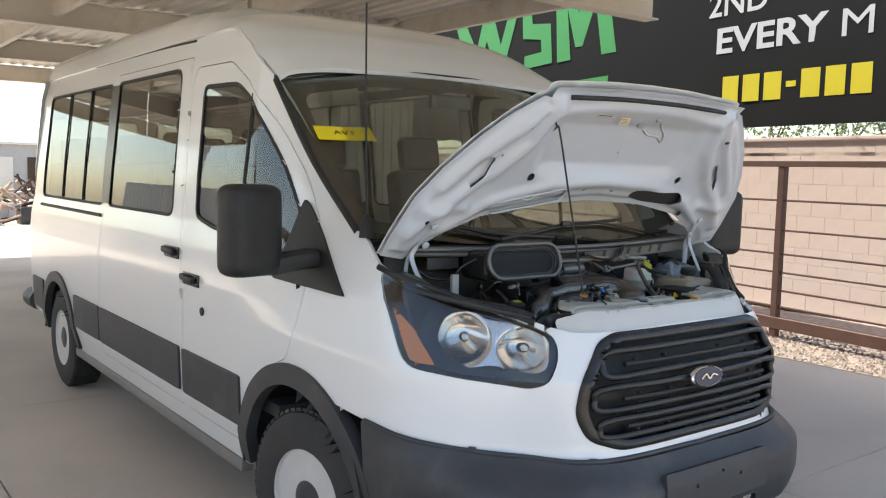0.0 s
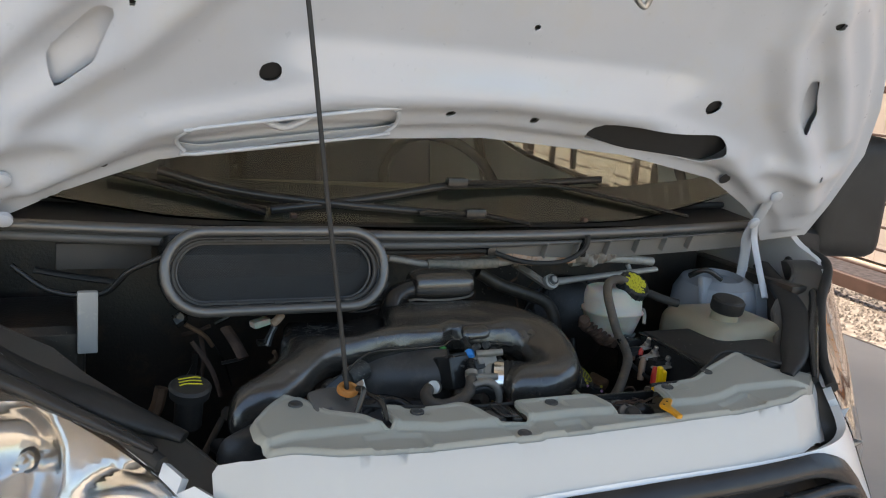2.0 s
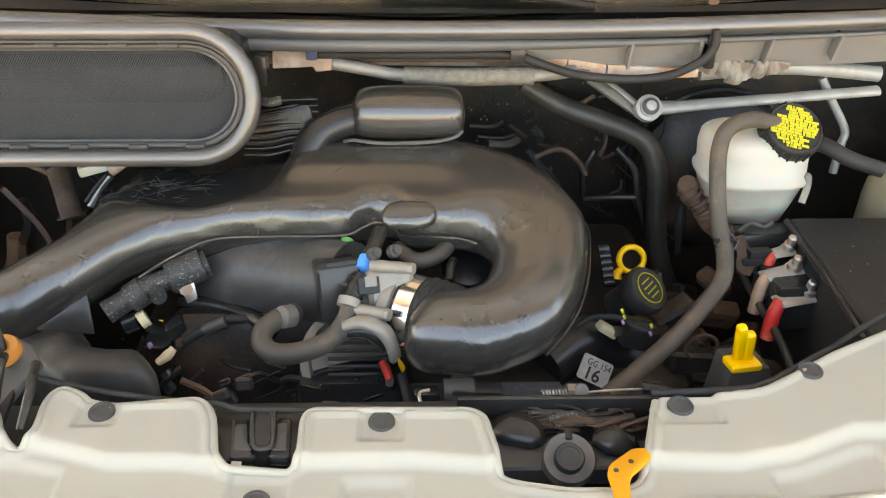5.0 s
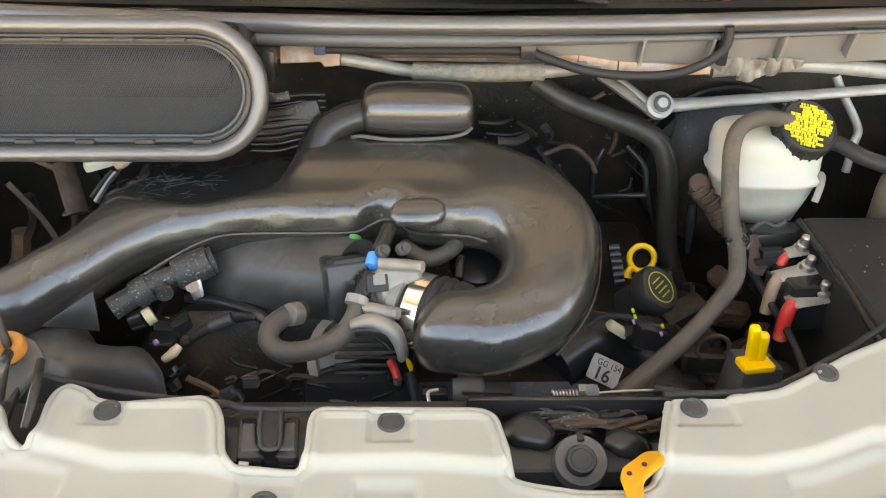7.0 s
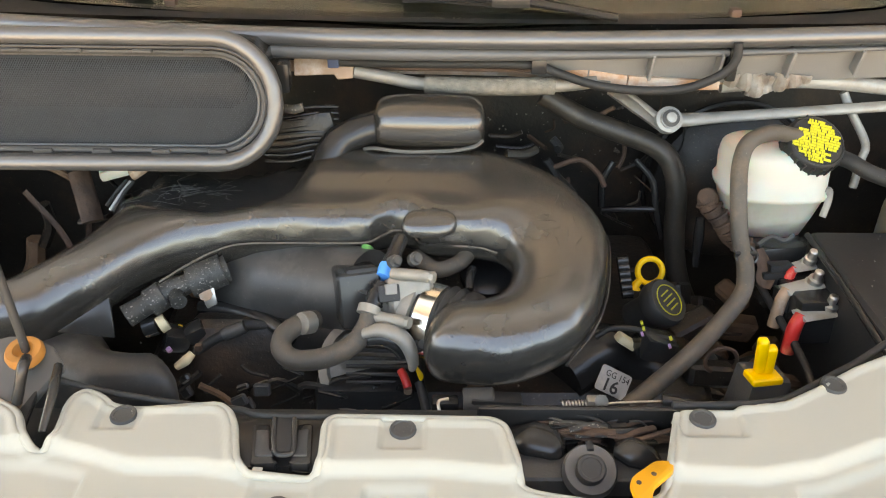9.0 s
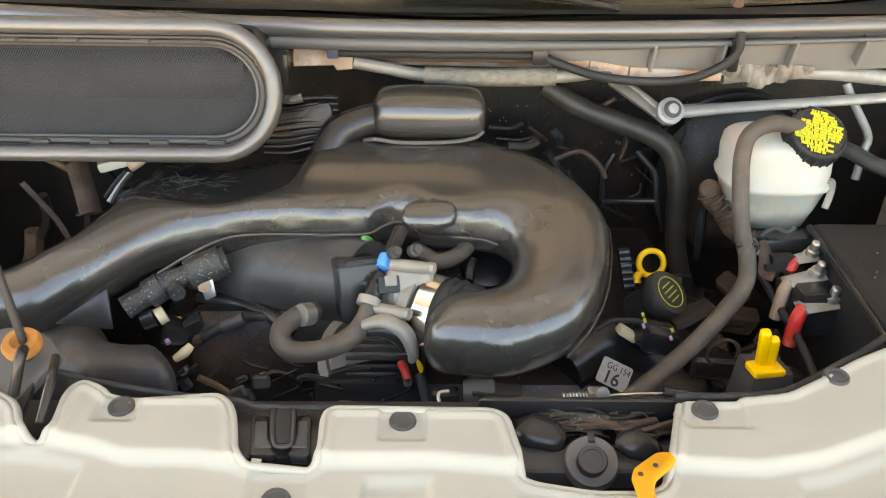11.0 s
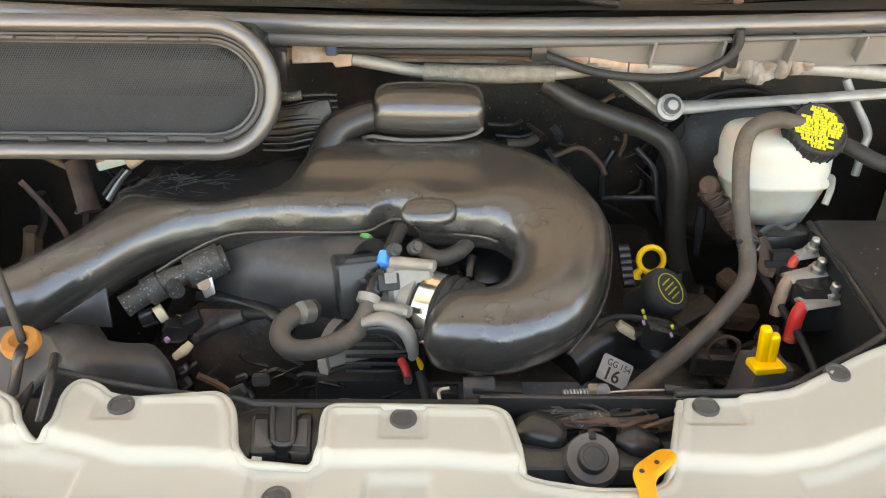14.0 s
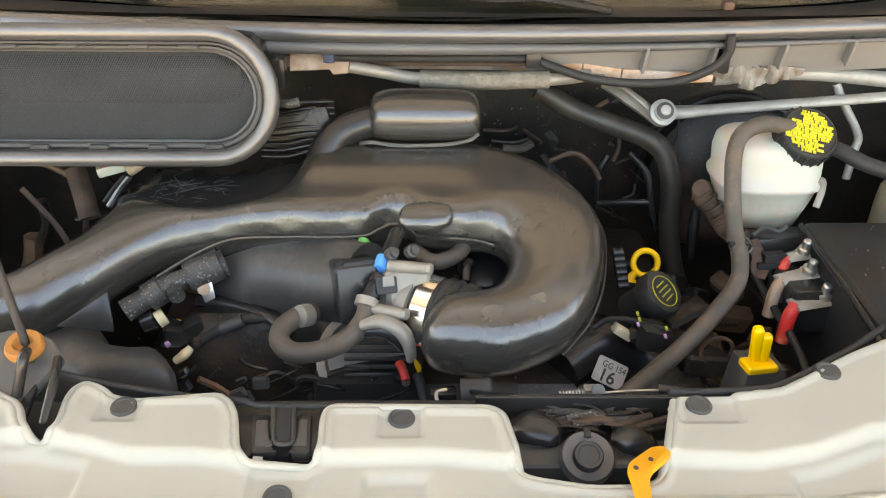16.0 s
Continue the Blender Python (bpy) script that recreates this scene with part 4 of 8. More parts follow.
# bumper and lower fascia
def bump_f(side):
    return body(side, 0.014)


BUMP = [(-1.30, 0.782), (-1.12, 0.757), (-0.95, 0.732), (-0.72, 0.715), (-0.46, 0.707), (0.46, 0.707), (0.72, 0.715), (0.95, 0.732), (1.12, 0.757), (1.30, 0.782), (1.29, 0.6), (1.31, 0.40), (0.9, 0.33), (-0.9, 0.33), (-1.31, 0.40), (-1.29, 0.6)]


def around(proud=0.0, extra=None):
    """Like body(), for parts that cross the middle: negative s is the right-hand wing."""
    def f(s, z, d):
        sg = np.where(s < 0, -1.0, 1.0)
        a = np.abs(s)
        x, y = np.interp(a, SS, PC[:, 0]), np.interp(a, SS, PC[:, 1])
        tx = np.interp(a + .01, SS, PC[:, 0]) - np.sign(a - .01) * np.interp(np.abs(a - .01), SS, PC[:, 0])
        ty = np.interp(a + .01, SS, PC[:, 1]) - np.interp(np.abs(a - .01), SS, PC[:, 1])
        n = np.hypot(tx, ty) + 1e-9
        o = inset(a, z) - proud - (extra(s, z, d) if extra else 0)
        return (*offside(sg * (x - o * ty / n), y + o * tx / n), z + 0 * s)
    return f


LOWER = rounded([(-0.36, 0.35), (0.36, 0.35), (0.34, 0.45), (-0.34, 0.45)], 0.03, 3)
bumper = skin("front_bumper", BUMP, [LOWER], around(0.014, lambda s, z, d: 0.055 * smooth(d, 0, 0.10) * smooth(1.3 - np.abs(s), 0, 0.75) + 0.06 * smooth(d, 0.01, 0.13) * np.exp(-((np.abs(s) - 0.74) / 0.2) ** 2)), 0.022, -0.02, M_CLAD, van, "charcoal grey textured front bumper", angle=50)
for sd in (-1, 1):
    tube("bumper_seam", [body(sd, 0.008)(np.array(a), np.array(b + 0.004)) for a, b in ((0.0, 0.709), (0.46, 0.709), (0.72, 0.715), (0.95, 0.732), (1.12, 0.757), (1.29, 0.781))], 0.009, M_CLAD, bumper, sides=8)
skin("lower_grille", LOWER, [], around(-0.03), 0.04, -0.01, M_BLACK, bumper)
skin("plate_recess", rounded([(-0.27, 0.52), (0.27, 0.52), (0.27, 0.665), (-0.27, 0.665)], 0.01, 2), [circle((-0.12, 0.60), 0.009, 8), circle((0.02, 0.63), 0.009, 8), circle((0.12, 0.60), 0.009, 8)], around(0.076), 0.012, -0.02, M_CLAD, bumper, "empty flat number plate mount")

# radiator grille
grille = skin("grille", drawn_in(rounded(GRILLE, 0.03, 3), -0.013), [rounded([(a * 0.945, 0.935 + (b - 0.935) * 0.90) for a, b in GRILLE], 0.03, 3)], around(0.004, lambda s, z, d: 0.008 * smooth(d, 0, 0.01)), 0.008, -0.04, M_BLACK, van, "black plastic radiator grille", angle=50)
skin("grille_back", rounded([(a * 0.93, 0.935 + (b - 0.935) * 0.9) for a, b in GRILLE], 0.03, 3), [], around(-0.05), 0.05, -0.006, M_INK, grille)


def bar_f(s, z):
    p = around(0.0)(np.array([s]), np.array([z]), np.array([0.0]))
    return np.array([c[0] for c in p])


for z0, z1, w in ((1.062, 0.988, 0.455), (0.950, 0.878, 0.488), (0.842, 0.786, 0.465)):
    # each pair of slats closes in a loop at its ends
    loop = [(-w + 0.03, z0), (-0.2, z0 + 0.004), (0.2, z0 + 0.004), (w - 0.03, z0), (w, (z0 + z1) / 2), (w - 0.03, z1), (0.2, z1 + 0.004), (-0.2, z1 + 0.004), (-w + 0.03, z1), (-w, (z0 + z1) / 2)]
    tube("slat_loop", [bar_f(a, b) for a, b in loop], 0.0125, M_BLACK, grille, sides=8, closed=True)
for z0, w in ((1.02, 0.36), (0.91, 0.38), (0.815, 0.36)):
    tube("slat", [bar_f(a, z0 + 0.004) for a in (-w, -0.2, 0, 0.2, w)], 0.009, M_MATTE, grille, sides=8)
for z0 in (1.055, 1.02, 0.985, 0.945, 0.91, 0.875, 0.84, 0.79):
    for s0 in (-0.3, -0.15, 0.15, 0.3):
        box("slat_clip", bar_f(s0, z0 + 0.012) + np.array((0, 0.012, 0)), (0.008, 0.02, 0.016), M_GREY, grille, bevel=0.002, seg=1)
badge_at = bar_f(0.0, 0.953) + np.array((0, -0.022, 0))
lathe_pts = [(0.088, 0), (0.088, 0.012), (0.082, 0.018), (0.074, 0.016), (0.072, 0.019)]
v, f = lathe_data(lathe_pts, badge_at, (0, -1, 0.06), 36)
v = [Vector((a.x, a.y, badge_at[2] + (a.z - badge_at[2]) * 0.42)) for a in v]
badge = solid("badge", v, f, M_CHROME, grille, "oval chrome badge with dark face")
v, f = lathe_data([(0.080, 0.018), (0.078, 0.0205)], badge_at, (0, -1, 0.06), 36)
v = [Vector((a.x, a.y, badge_at[2] + (a.z - badge_at[2]) * 0.40)) for a in v]
solid("badge_face", v, f, mat("badge_dark_blue", (0.03, 0.04, 0.07), 0.2, bump=0.0), badge)
tube("badge_mark", [tuple(badge_at + np.array((a, -0.0225, b))) for a, b in ((-0.045, -0.004), (-0.02, 0.012), (0.0, -0.006), (0.02, 0.008), (0.046, 0.0))], 0.003, M_CHROME, badge, sides=6)

# headlamps
for sd in (-1, 1):
    o = np.array(LAMP)
    c = o.mean(0)
    lamp = skin("headlamp", o + (c - o) * 0.01, [], body(sd, -0.085), 0.03, -sd * 0.01, M_LAMPBLACK, van, "clear-lensed headlamp with amber indicator")
    vv, ff = [], []
    f0, f1 = body(sd, -0.006), body(sd, -0.09)
    for a, b in o + (c - o) * 0.012:
        vv += [np.array(f0(np.array(a), np.array(b))), np.array(f1(np.array(a), np.array(b)))]
    k2 = len(o)
    ff = [(2 * k, 2 * ((k + 1) % k2), 2 * ((k + 1) % k2) + 1, 2 * k + 1) for k in range(k2)]
    solid("lamp_bowl", vv, ff, M_LAMPBLACK, lamp)
    lens = skin("lens", o + (c - o) * 0.01, [], body(sd, 0.002), 0.03, -sd * 0.004, M_CLEAR, lamp, "clear glossy plastic lens")
    lens.visible_shadow = False
    BOWLS = ((0.925, 1.085, 0.095), (0.735, 1.055, 0.080))

    def bowl_f(s, z, d, sd=sd):
        dip_ = np.zeros_like(s)
        for a, b, r in BOWLS:
            dip_ = np.maximum(dip_, 0.06 * np.clip(1 - ((s - a) ** 2 + ((z - b) * 1.15) ** 2) / r ** 2, 0, 1))
        x, y, z2 = body(sd, 0)(s, z)
        xa, ya, _ = body(sd, -1.0)(s, z)
        k_ = 0.028 + dip_
        return (x + (xa - x) * k_, y + (ya - y) * k_, z2)

    skin("reflector", rounded([(0.645, 1.0), (0.65, 1.10), (0.79, 1.145), (0.90, 1.175), (0.99, 1.165), (1.02, 1.09), (0.985, 1.025), (0.90, 0.995), (0.82, 1.01), (0.73, 0.975)], 0.03, 3), [], bowl_f, 0.009, -sd * 0.003, M_REFL, lamp, "mirrored twin lamp bowl", angle=60)
    for a, b, r in BOWLS:
        p = np.array(body(sd, -0.085)(np.array(a), np.array(b)))
        lathe("bulb", [(0.012, 0.0), (0.012, 0.012), (0.009, 0.014), (0.009, 0.034), (0.005, 0.042), (0.002, 0.043)], p, (sd * 0.4, -0.9, 0.1), M_CHROME, lamp, sides=14)
    skin("lamp_trim", rounded([(0.64, 0.965), (0.90, 0.98), (1.0, 0.99), (0.96, 1.005), (0.82, 0.995), (0.64, 0.99)], 0.004, 2), [], body(sd, -0.012), 0.02, -sd * 0.01, M_LAMPBLACK, lamp)
    skin("indicator", rounded([(1.225, 1.185), (1.17, 1.10), (1.115, 1.015), (1.015, 1.0), (1.05, 1.045), (1.11, 1.115)], 0.012, 3), [], body(sd, -0.02), 0.02, -sd * 0.012, M_AMBER, lamp, "amber indicator lens")

for sd in (-1, 1):
    tube("lamp_upper_trim", [body(sd, 0.002)(np.array(a), np.array(b)) for a, b in ((0.70, 1.150), (0.76, 1.168), (0.83, 1.186), (1.01, 1.238), (1.225, 1.292), (1.312, 1.312))], 0.011, M_RUBBER, van, sides=8)

# wheels
def wheel(x, y, sd, steer=0.0):
    z = 0.355
    w = lathe("wheel", [(0.20, -0.11), (0.30, -0.118), (0.345, -0.10), (0.357, -0.06), (0.357, 0.06), (0.345, 0.10), (0.30, 0.118), (0.205, 0.11), (0.20, 0.0)], (x, y, z), (sd, 0, 0), M_TYRE, van, "black tyre on a grey steel rim", sides=48)
    dat = []
    for k in range(56):
        a = 2 * math.pi * k / 56
        for xo, tw in ((-0.075, 0.2), (-0.025, -0.2), (0.025, 0.2), (0.075, -0.2)):
            dat.append(box_data((x + xo, y + 0.357 * math.cos(a + tw * 0.2), z + 0.357 * math.sin(a + tw * 0.2)), (0.036, 0.012, 0.03), Euler((a, 0, 0)).to_matrix()))
    many("tread", dat, M_TYRE, w)
    rim = lathe("rim", [(0.212, 0.095), (0.205, 0.108), (0.195, 0.085), (0.175, 0.05), (0.15, 0.062), (0.105, 0.072), (0.085, 0.06), (0.08, 0.085), (0.045, 0.09), (0.02, 0.095)], (x, y, z), (sd, 0, 0), M_RIM, w, "silver painted steel rim", sides=40)
    for k in range(8):
        a = 2 * math.pi * k / 8
        lathe("rim_slot", [(0.024, -0.004), (0.024, 0.004)], (x + sd * 0.0645, y + 0.152 * math.cos(a), z + 0.152 * math.sin(a)), (sd, 0, 0), M_INK, rim, sides=12)
    lathe("hub_cap", [(0.088, -0.004), (0.085, 0.008), (0.06, 0.016), (0.03, 0.020)], (x + sd * 0.085, y, z), (sd, 0, 0), M_CLAD, rim, sides=20)
    for k in range(5):
        a = 2 * math.pi * k / 5 + 0.3
        lathe("wheel_nut", [(0.012, 0), (0.012, 0.02), (0.008, 0.024)], (x + sd * 0.066, y + 0.092 * math.cos(a), z + 0.092 * math.sin(a)), (sd, 0, 0), M_STEEL, rim, sides=6)
    turn = Matrix.Translation((x, y, 0)) @ Matrix.Rotation(radians(steer), 4, "Z") @ Matrix.Translation((-x, -y, 0))
    for ob in (w, *w.children_recursive):
        ob.data.transform(turn)


for sd in (-1, 1):
    for y, steer in ((0.985, 9.0), (4.77, 0.0)):
        wheel(sd * 0.895, y, sd, steer)
box("underbody", (0, 3.0, 0.46), (1.5, 5.0, 0.2), M_MATTE, van, bevel=0.03)
tube("rear_bumper", [(-0.98, 5.6, 0.52), (-0.94, 5.93, 0.52), (-0.5, 6.05, 0.52), (0.5, 6.05, 0.52), (0.94, 5.93, 0.52), (0.98, 5.6, 0.52)], 0.08, M_CLAD, van, sides=10)


# ---- the open bonnet ----
HO, HE, HN = np.array((0, 0.47, 1.56)), np.array((0, -0.6, 0.8)), np.array((0, -0.8, -0.6))


def hood_at(x, v, n=0.0):
    return HO + np.array((x, 0, 0)) + HE * v + HN * n


def gap(p, pts):
    best = np.full(len(p), 9.0)
    for a, b in zip(np.array(pts, float), np.array(pts, float)[1:]):
        d = b - a
        t = np.clip(((p - a) @ d) / (d @ d), 0, 1)
        best = np.minimum(best, np.hypot(*(p - a - t[:, None] * d).T))
    return best


def hood_n(x, v, d):
    p = np.stack([np.abs(x), v], 1)
    n = 0.03 * (np.abs(x) / 0.9) ** 2.5 - 0.03 * np.clip((v - 0.38) / 0.13, 0, 1) ** 2 * (-1)
    n = n + 0.016 * smooth(d, 0.022, 0.05)
    for pts, w, h in (([(0.86, -0.12), (0.74, 0.02), (0.60, 0.14), (0.50, 0.27), (0.46, 0.42)], 0.032, 0.026),
                      ([(0.72, -0.12), (0.56, 0.0), (0.30, 0.075), (0.0, 0.095)], 0.026, 0.018),
                      ([(0.80, 0.07), (0.70, 0.19), (0.57, 0.32), (0.50, 0.44)], 0.022, 0.016),
                      ([(0.44, 0.40), (0.2, 0.43), (0.0, 0.435)], 0.026, 0.016),
                      ([(0.66, -0.02), (0.84, -0.02)], 0.026, 0.016)):
        n = n + h * np.exp(-(gap(p, pts) / w) ** 2)
    basin = smooth(0.46 - np.abs(x) - 0.2 * np.abs(v - 0.24), 0, 0.10) * smooth(v, 0.10, 0.17) * smooth(0.40 - v, 0, 0.07)
    n = n - 0.028 * basin
    n = n - 0.012 * np.exp(-(((np.abs(x) - 0.655) / 0.06) ** 2 + ((v - 0.13) / 0.08) ** 2))
    n = n + 0.012 * np.exp(-(((np.abs(x) - 0.56) / 0.05) ** 2 + ((v - 0.36) / 0.06) ** 2))
    n = n - 0.012 * np.exp(-(((x - 0.07) / 0.10) ** 2 + ((v - 0.34) / 0.05) ** 2))
    return n


def hood_f(x, v, d):
    p = HO[:, None] + np.array((1.0, 0, 0))[:, None] * x + HE[:, None] * v + HN[:, None] * hood_n(x, v, np.maximum(nearest(HOOD, np.stack([x, v], 1))[0], 0))
    return tuple(p)

def sunk(depth):
    """The bonnet's inner face, pressed in by depth."""
    def f(x, v, d):
        n = hood_n(x, v, np.maximum(nearest(HOOD, np.stack([x, v], 1))[0], 0)) - depth
        return tuple(HO[:, None] + np.array((1.0, 0, 0))[:, None] * x + HE[:, None] * v + HN[:, None] * n)
    return f


HALF = [(0, 0.515), (0.2, 0.512), (0.40, 0.50), (0.505, 0.492), (0.512, 0.45), (0.535, 0.452), (0.63, 0.375), (0.727, 0.272), (0.82, 0.146), (0.885, 0.025), (0.915, -0.13), (0.925, -0.235), (0.81, -0.268), (0.755, -0.205), (0.67, -0.15), (0.54, -0.085), (0.32, -0.035), (0, -0.012)]
HOOD = [(a + 0.04 * float(smooth(np.array(a), 0.3, 0.52)), b) for a, b in HALF] + [(-a, b) for a, b in HALF[::-1][1:-1]]
SLOT_R = rounded([(0.195, 0.012), (0.20, 0.044), (0.235, 0.062), (0.50, 0.050), (0.535, 0.016), (0.50, -0.03), (0.29, -0.012)], 0.022, 4)
SLOT_L = [(-0.348 + 0.983 * a - 0.184 * b, 0.004 + 0.184 * a + 0.983 * b) for a, b in [(0.135 + 0.036 * math.cos(w), 0.031 * math.sin(w)) for w in np.linspace(-1.5708, 1.5708, 12)] + [(-0.135 + 0.036 * math.cos(w), 0.031 * math.sin(w)) for w in np.linspace(1.5708, 4.7124, 12)]]
tri = lambda s: rounded([(s * 0.69, 0.075), (s * 0.70, 0.12), (s * 0.64, 0.20), (s * 0.615, 0.195), (s * 0.64, 0.12)], 0.012, 3)
dots = [(-0.402, 0.11, 0.017), (0.438, 0.112, 0.017), (-0.398, 0.318, 0.013), (-0.545, 0.335, 0.012), (0.558, 0.33, 0.010), (0.015, 0.217, 0.006), (-0.815, -0.062, 0.011), (-0.09, 0.055, 0.009), (0.075, 0.05, 0.009), (0.60, -0.07, 0.012), (-0.60, 0.21, 0.006), (0.36, 0.28, 0.005), (0.80, -0.02, 0.008), (-0.62, -0.08, 0.006)]
# M_HOOD carries the underside's cool shade in its base colour.
bonnet = skin("bonnet", HOOD, [SLOT_R, SLOT_L, tri(1), tri(-1)] + [circle((a, b), r, 14) for a, b, r in dots], hood_f, 0.0095, 0.0015, M_HOOD, van, "raised white bonnet with stamped bare underside, shade in its colour", angle=40)


def outer_f(x, v, d):
    n = 0.03 * (np.abs(x) / 0.9) ** 2.5 - 0.012 - 0.028 * smooth(d, 0, 0.10)
    return tuple(HO[:, None] + np.array((1.0, 0, 0))[:, None] * x + HE[:, None] * v + HN[:, None] * n)


skin("bonnet_skin", [(a * 1.006, b * 1.006) for a, b in HOOD], [], outer_f, 0.03, -0.002, M_WHITE, bonnet, "glossy white outer skin", angle=50)
skin("slot_mesh", np.array(SLOT_R) * 1.04, [], lambda x, v, d: tuple(HO[:, None] + np.array((1.0, 0, 0))[:, None] * x + HE[:, None] * v + HN[:, None] * (0.004 + 0.03 * (np.abs(x) / 0.9) ** 2.5)), 0.04, 0.002, M_INK, bonnet, "black slot insert")
for a, b, r in dots:
    n0 = float(hood_n(np.array([a]), np.array([b]), np.array([0.1]))[0])
    plate("hole_cup", circle((0, 0), r * 1.25, 12), hood_at(a, b, n0 - 0.007), (1, 0, 0), tuple(-HE), 0.001, M_INK, bonnet, bevel=0)

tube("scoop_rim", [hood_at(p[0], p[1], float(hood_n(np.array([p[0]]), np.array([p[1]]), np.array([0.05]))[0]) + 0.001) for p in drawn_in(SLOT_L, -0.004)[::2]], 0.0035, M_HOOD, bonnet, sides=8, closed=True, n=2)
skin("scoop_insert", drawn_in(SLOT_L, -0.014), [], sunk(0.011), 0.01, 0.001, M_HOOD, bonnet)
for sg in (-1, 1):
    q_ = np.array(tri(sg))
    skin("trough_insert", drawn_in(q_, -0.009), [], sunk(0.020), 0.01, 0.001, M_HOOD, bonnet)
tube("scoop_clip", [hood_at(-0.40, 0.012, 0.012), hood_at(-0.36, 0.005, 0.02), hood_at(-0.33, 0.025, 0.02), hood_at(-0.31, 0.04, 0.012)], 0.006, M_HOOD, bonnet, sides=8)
# foam strip along the front lip
tube("foam_strip", [hood_at(x, 0.462 + 0.014 * (1 - (x / 0.44) ** 2), 0.034) for x in (-0.43, -0.25, -0.1, 0.1, 0.25, 0.43)], 0.012, M_RUBBER, bonnet, "black foam seal strip", flat=0.7)
# striker hook, stickers
tube("striker", [hood_at(*q) for q in ((0.018, 0.355, 0.03), (0.05, 0.338, 0.04), (0.098, 0.335, 0.045), (0.128, 0.318, 0.05), (0.138, 0.32, 0.05), (0.135, 0.345, 0.045), (0.112, 0.37, 0.035), (0.104, 0.387, 0.03))], 0.005, M_STEEL, bonnet, "steel striker loop")
for a, b, w, h in ((0.018, 0.357, 0.03, 0.02), (0.104, 0.388, 0.032, 0.018)):
    plate("striker_foot", circle((0, 0), w / 2, 14, h / 2), hood_at(a, b, 0.018), (1, 0, 0), tuple(-HE), 0.010, M_STEEL, bonnet)
for a, b, w, h, mt in ((-0.255, 0.385, 0.10, 0.055, M_PAPER), (-0.12, 0.365, 0.05, 0.03, M_CREAMCONN)):
    st = plate("sticker", [(0, 0), (w, 0), (w, h), (0, h)], hood_at(a, b, 0.0255), (1, 0, 0), tuple(HE), -0.001, mt, bonnet, "printed information sticker", bevel=0)
    for k in range(4):
        plate("print_bar", [(0, 0), (w * 0.7, 0), (w * 0.7, h * 0.05), (0, h * 0.05)], hood_at(a + w * 0.1, b + h * (0.2 + 0.18 * k), 0.0268), (1, 0, 0), tuple(HE), -0.0005, M_GREY, st, bevel=0)
# hinges
for sd in (-1, 1):
    hg = tube("hinge_arm", [hood_at(sd * 0.745, -0.07, 0.03), hood_at(sd * 0.765, -0.15, 0.035), hood_at(sd * 0.79, -0.24, 0.03), (sd * 0.80, 0.60, 1.30), (sd * 0.80, 0.60, 1.22)], 0.012, M_HOOD, van, "white painted bonnet hinge arm, shade in its colour", sides=8, flat=0.5)
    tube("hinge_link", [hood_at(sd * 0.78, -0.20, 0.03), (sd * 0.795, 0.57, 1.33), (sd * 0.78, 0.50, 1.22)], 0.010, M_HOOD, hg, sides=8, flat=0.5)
    for v0 in (-0.10, -0.185):
        lathe("hinge_bolt", [(0.014, 0), (0.014, 0.007), (0.009, 0.010)], hood_at(sd * 0.755, v0, 0.042), tuple(HN), M_HOOD, hg, sides=12)
# prop rod
GROM = np.array((-0.331, 0.171, 1.222))
rod = tube("prop_rod", [tuple(GROM + (0, 0, -0.03)), tuple(GROM + (-0.002, 0.004, 0.02)), tuple(GROM * 0.5 + hood_at(-0.405, 0.32, 0.045) * 0.5), tuple(hood_at(-0.405, 0.32, 0.045)), tuple(hood_at(-0.43, 0.345, 0.035)), tuple(hood_at(-0.475, 0.405, 0.02))], 0.0034, M_RUBBER, van, "thin black steel bonnet prop rod", sides=8, n=6)

# ---- cream cover over the radiator ----
def lip(x):
    """The front edge of the cover, where the nose panel begins."""
    return np.interp(np.abs(x), [0.0, 0.25, 0.38, 0.46, 0.52, 0.58, 0.64], [-0.010, -0.006, 0.010, 0.045, 0.085, 0.135, 0.185])


PADS = ((-0.247, 0.126), 0.0165, 0.018), ((-0.037, 0.110), 0.0175, 0.021), ((0.192, 0.123), 0.026, 0.020), ((-0.120, 0.045), 0.022, 0.026)


def cover_z(x, y, d):
    q = y - lip(x)
    z = 1.118 + 0.077 * smooth(q, -0.012, 0.045)
    # terrace behind a bevelled line, with a raised bead along its border
    line = np.interp(x, [-0.296, -0.257, -0.229, -0.178, -0.151, -0.096, -0.014, 0.046, 0.163, 0.214, 0.259, 0.311], [0.101, 0.091, 0.081, 0.080, 0.075, 0.078, 0.079, 0.072, 0.075, 0.072, 0.081, 0.102])
    z = z + 0.010 * smooth(y - line, -0.008, 0.0) * smooth(q, 0.03, 0.05)
    z = z - 0.0055 * (1 - smooth(d, 0, 0.005)) + 0.0022 * (smooth(d, 0.002, 0.005) - smooth(d, 0.0085, 0.011))
    z = z - 0.04 * smooth(np.abs(x), 0.42, 0.56)
    for c, w, h in PADS:
        z = z - 0.003 * smooth(w - np.abs(x - c[0]), 0, 0.003) * smooth(h - np.abs(y - c[1]), 0, 0.003)
    for a, b in ((-0.335, -0.262), (-0.06, -0.02), (0.24, 0.32)):
        z = z - 0.005 * smooth(x, a - 0.004, a) * (1 - smooth(x, b, b + 0.006)) * smooth(line - 0.012 - y, 0, 0.01) * smooth(q, 0.03, 0.05)
    return z


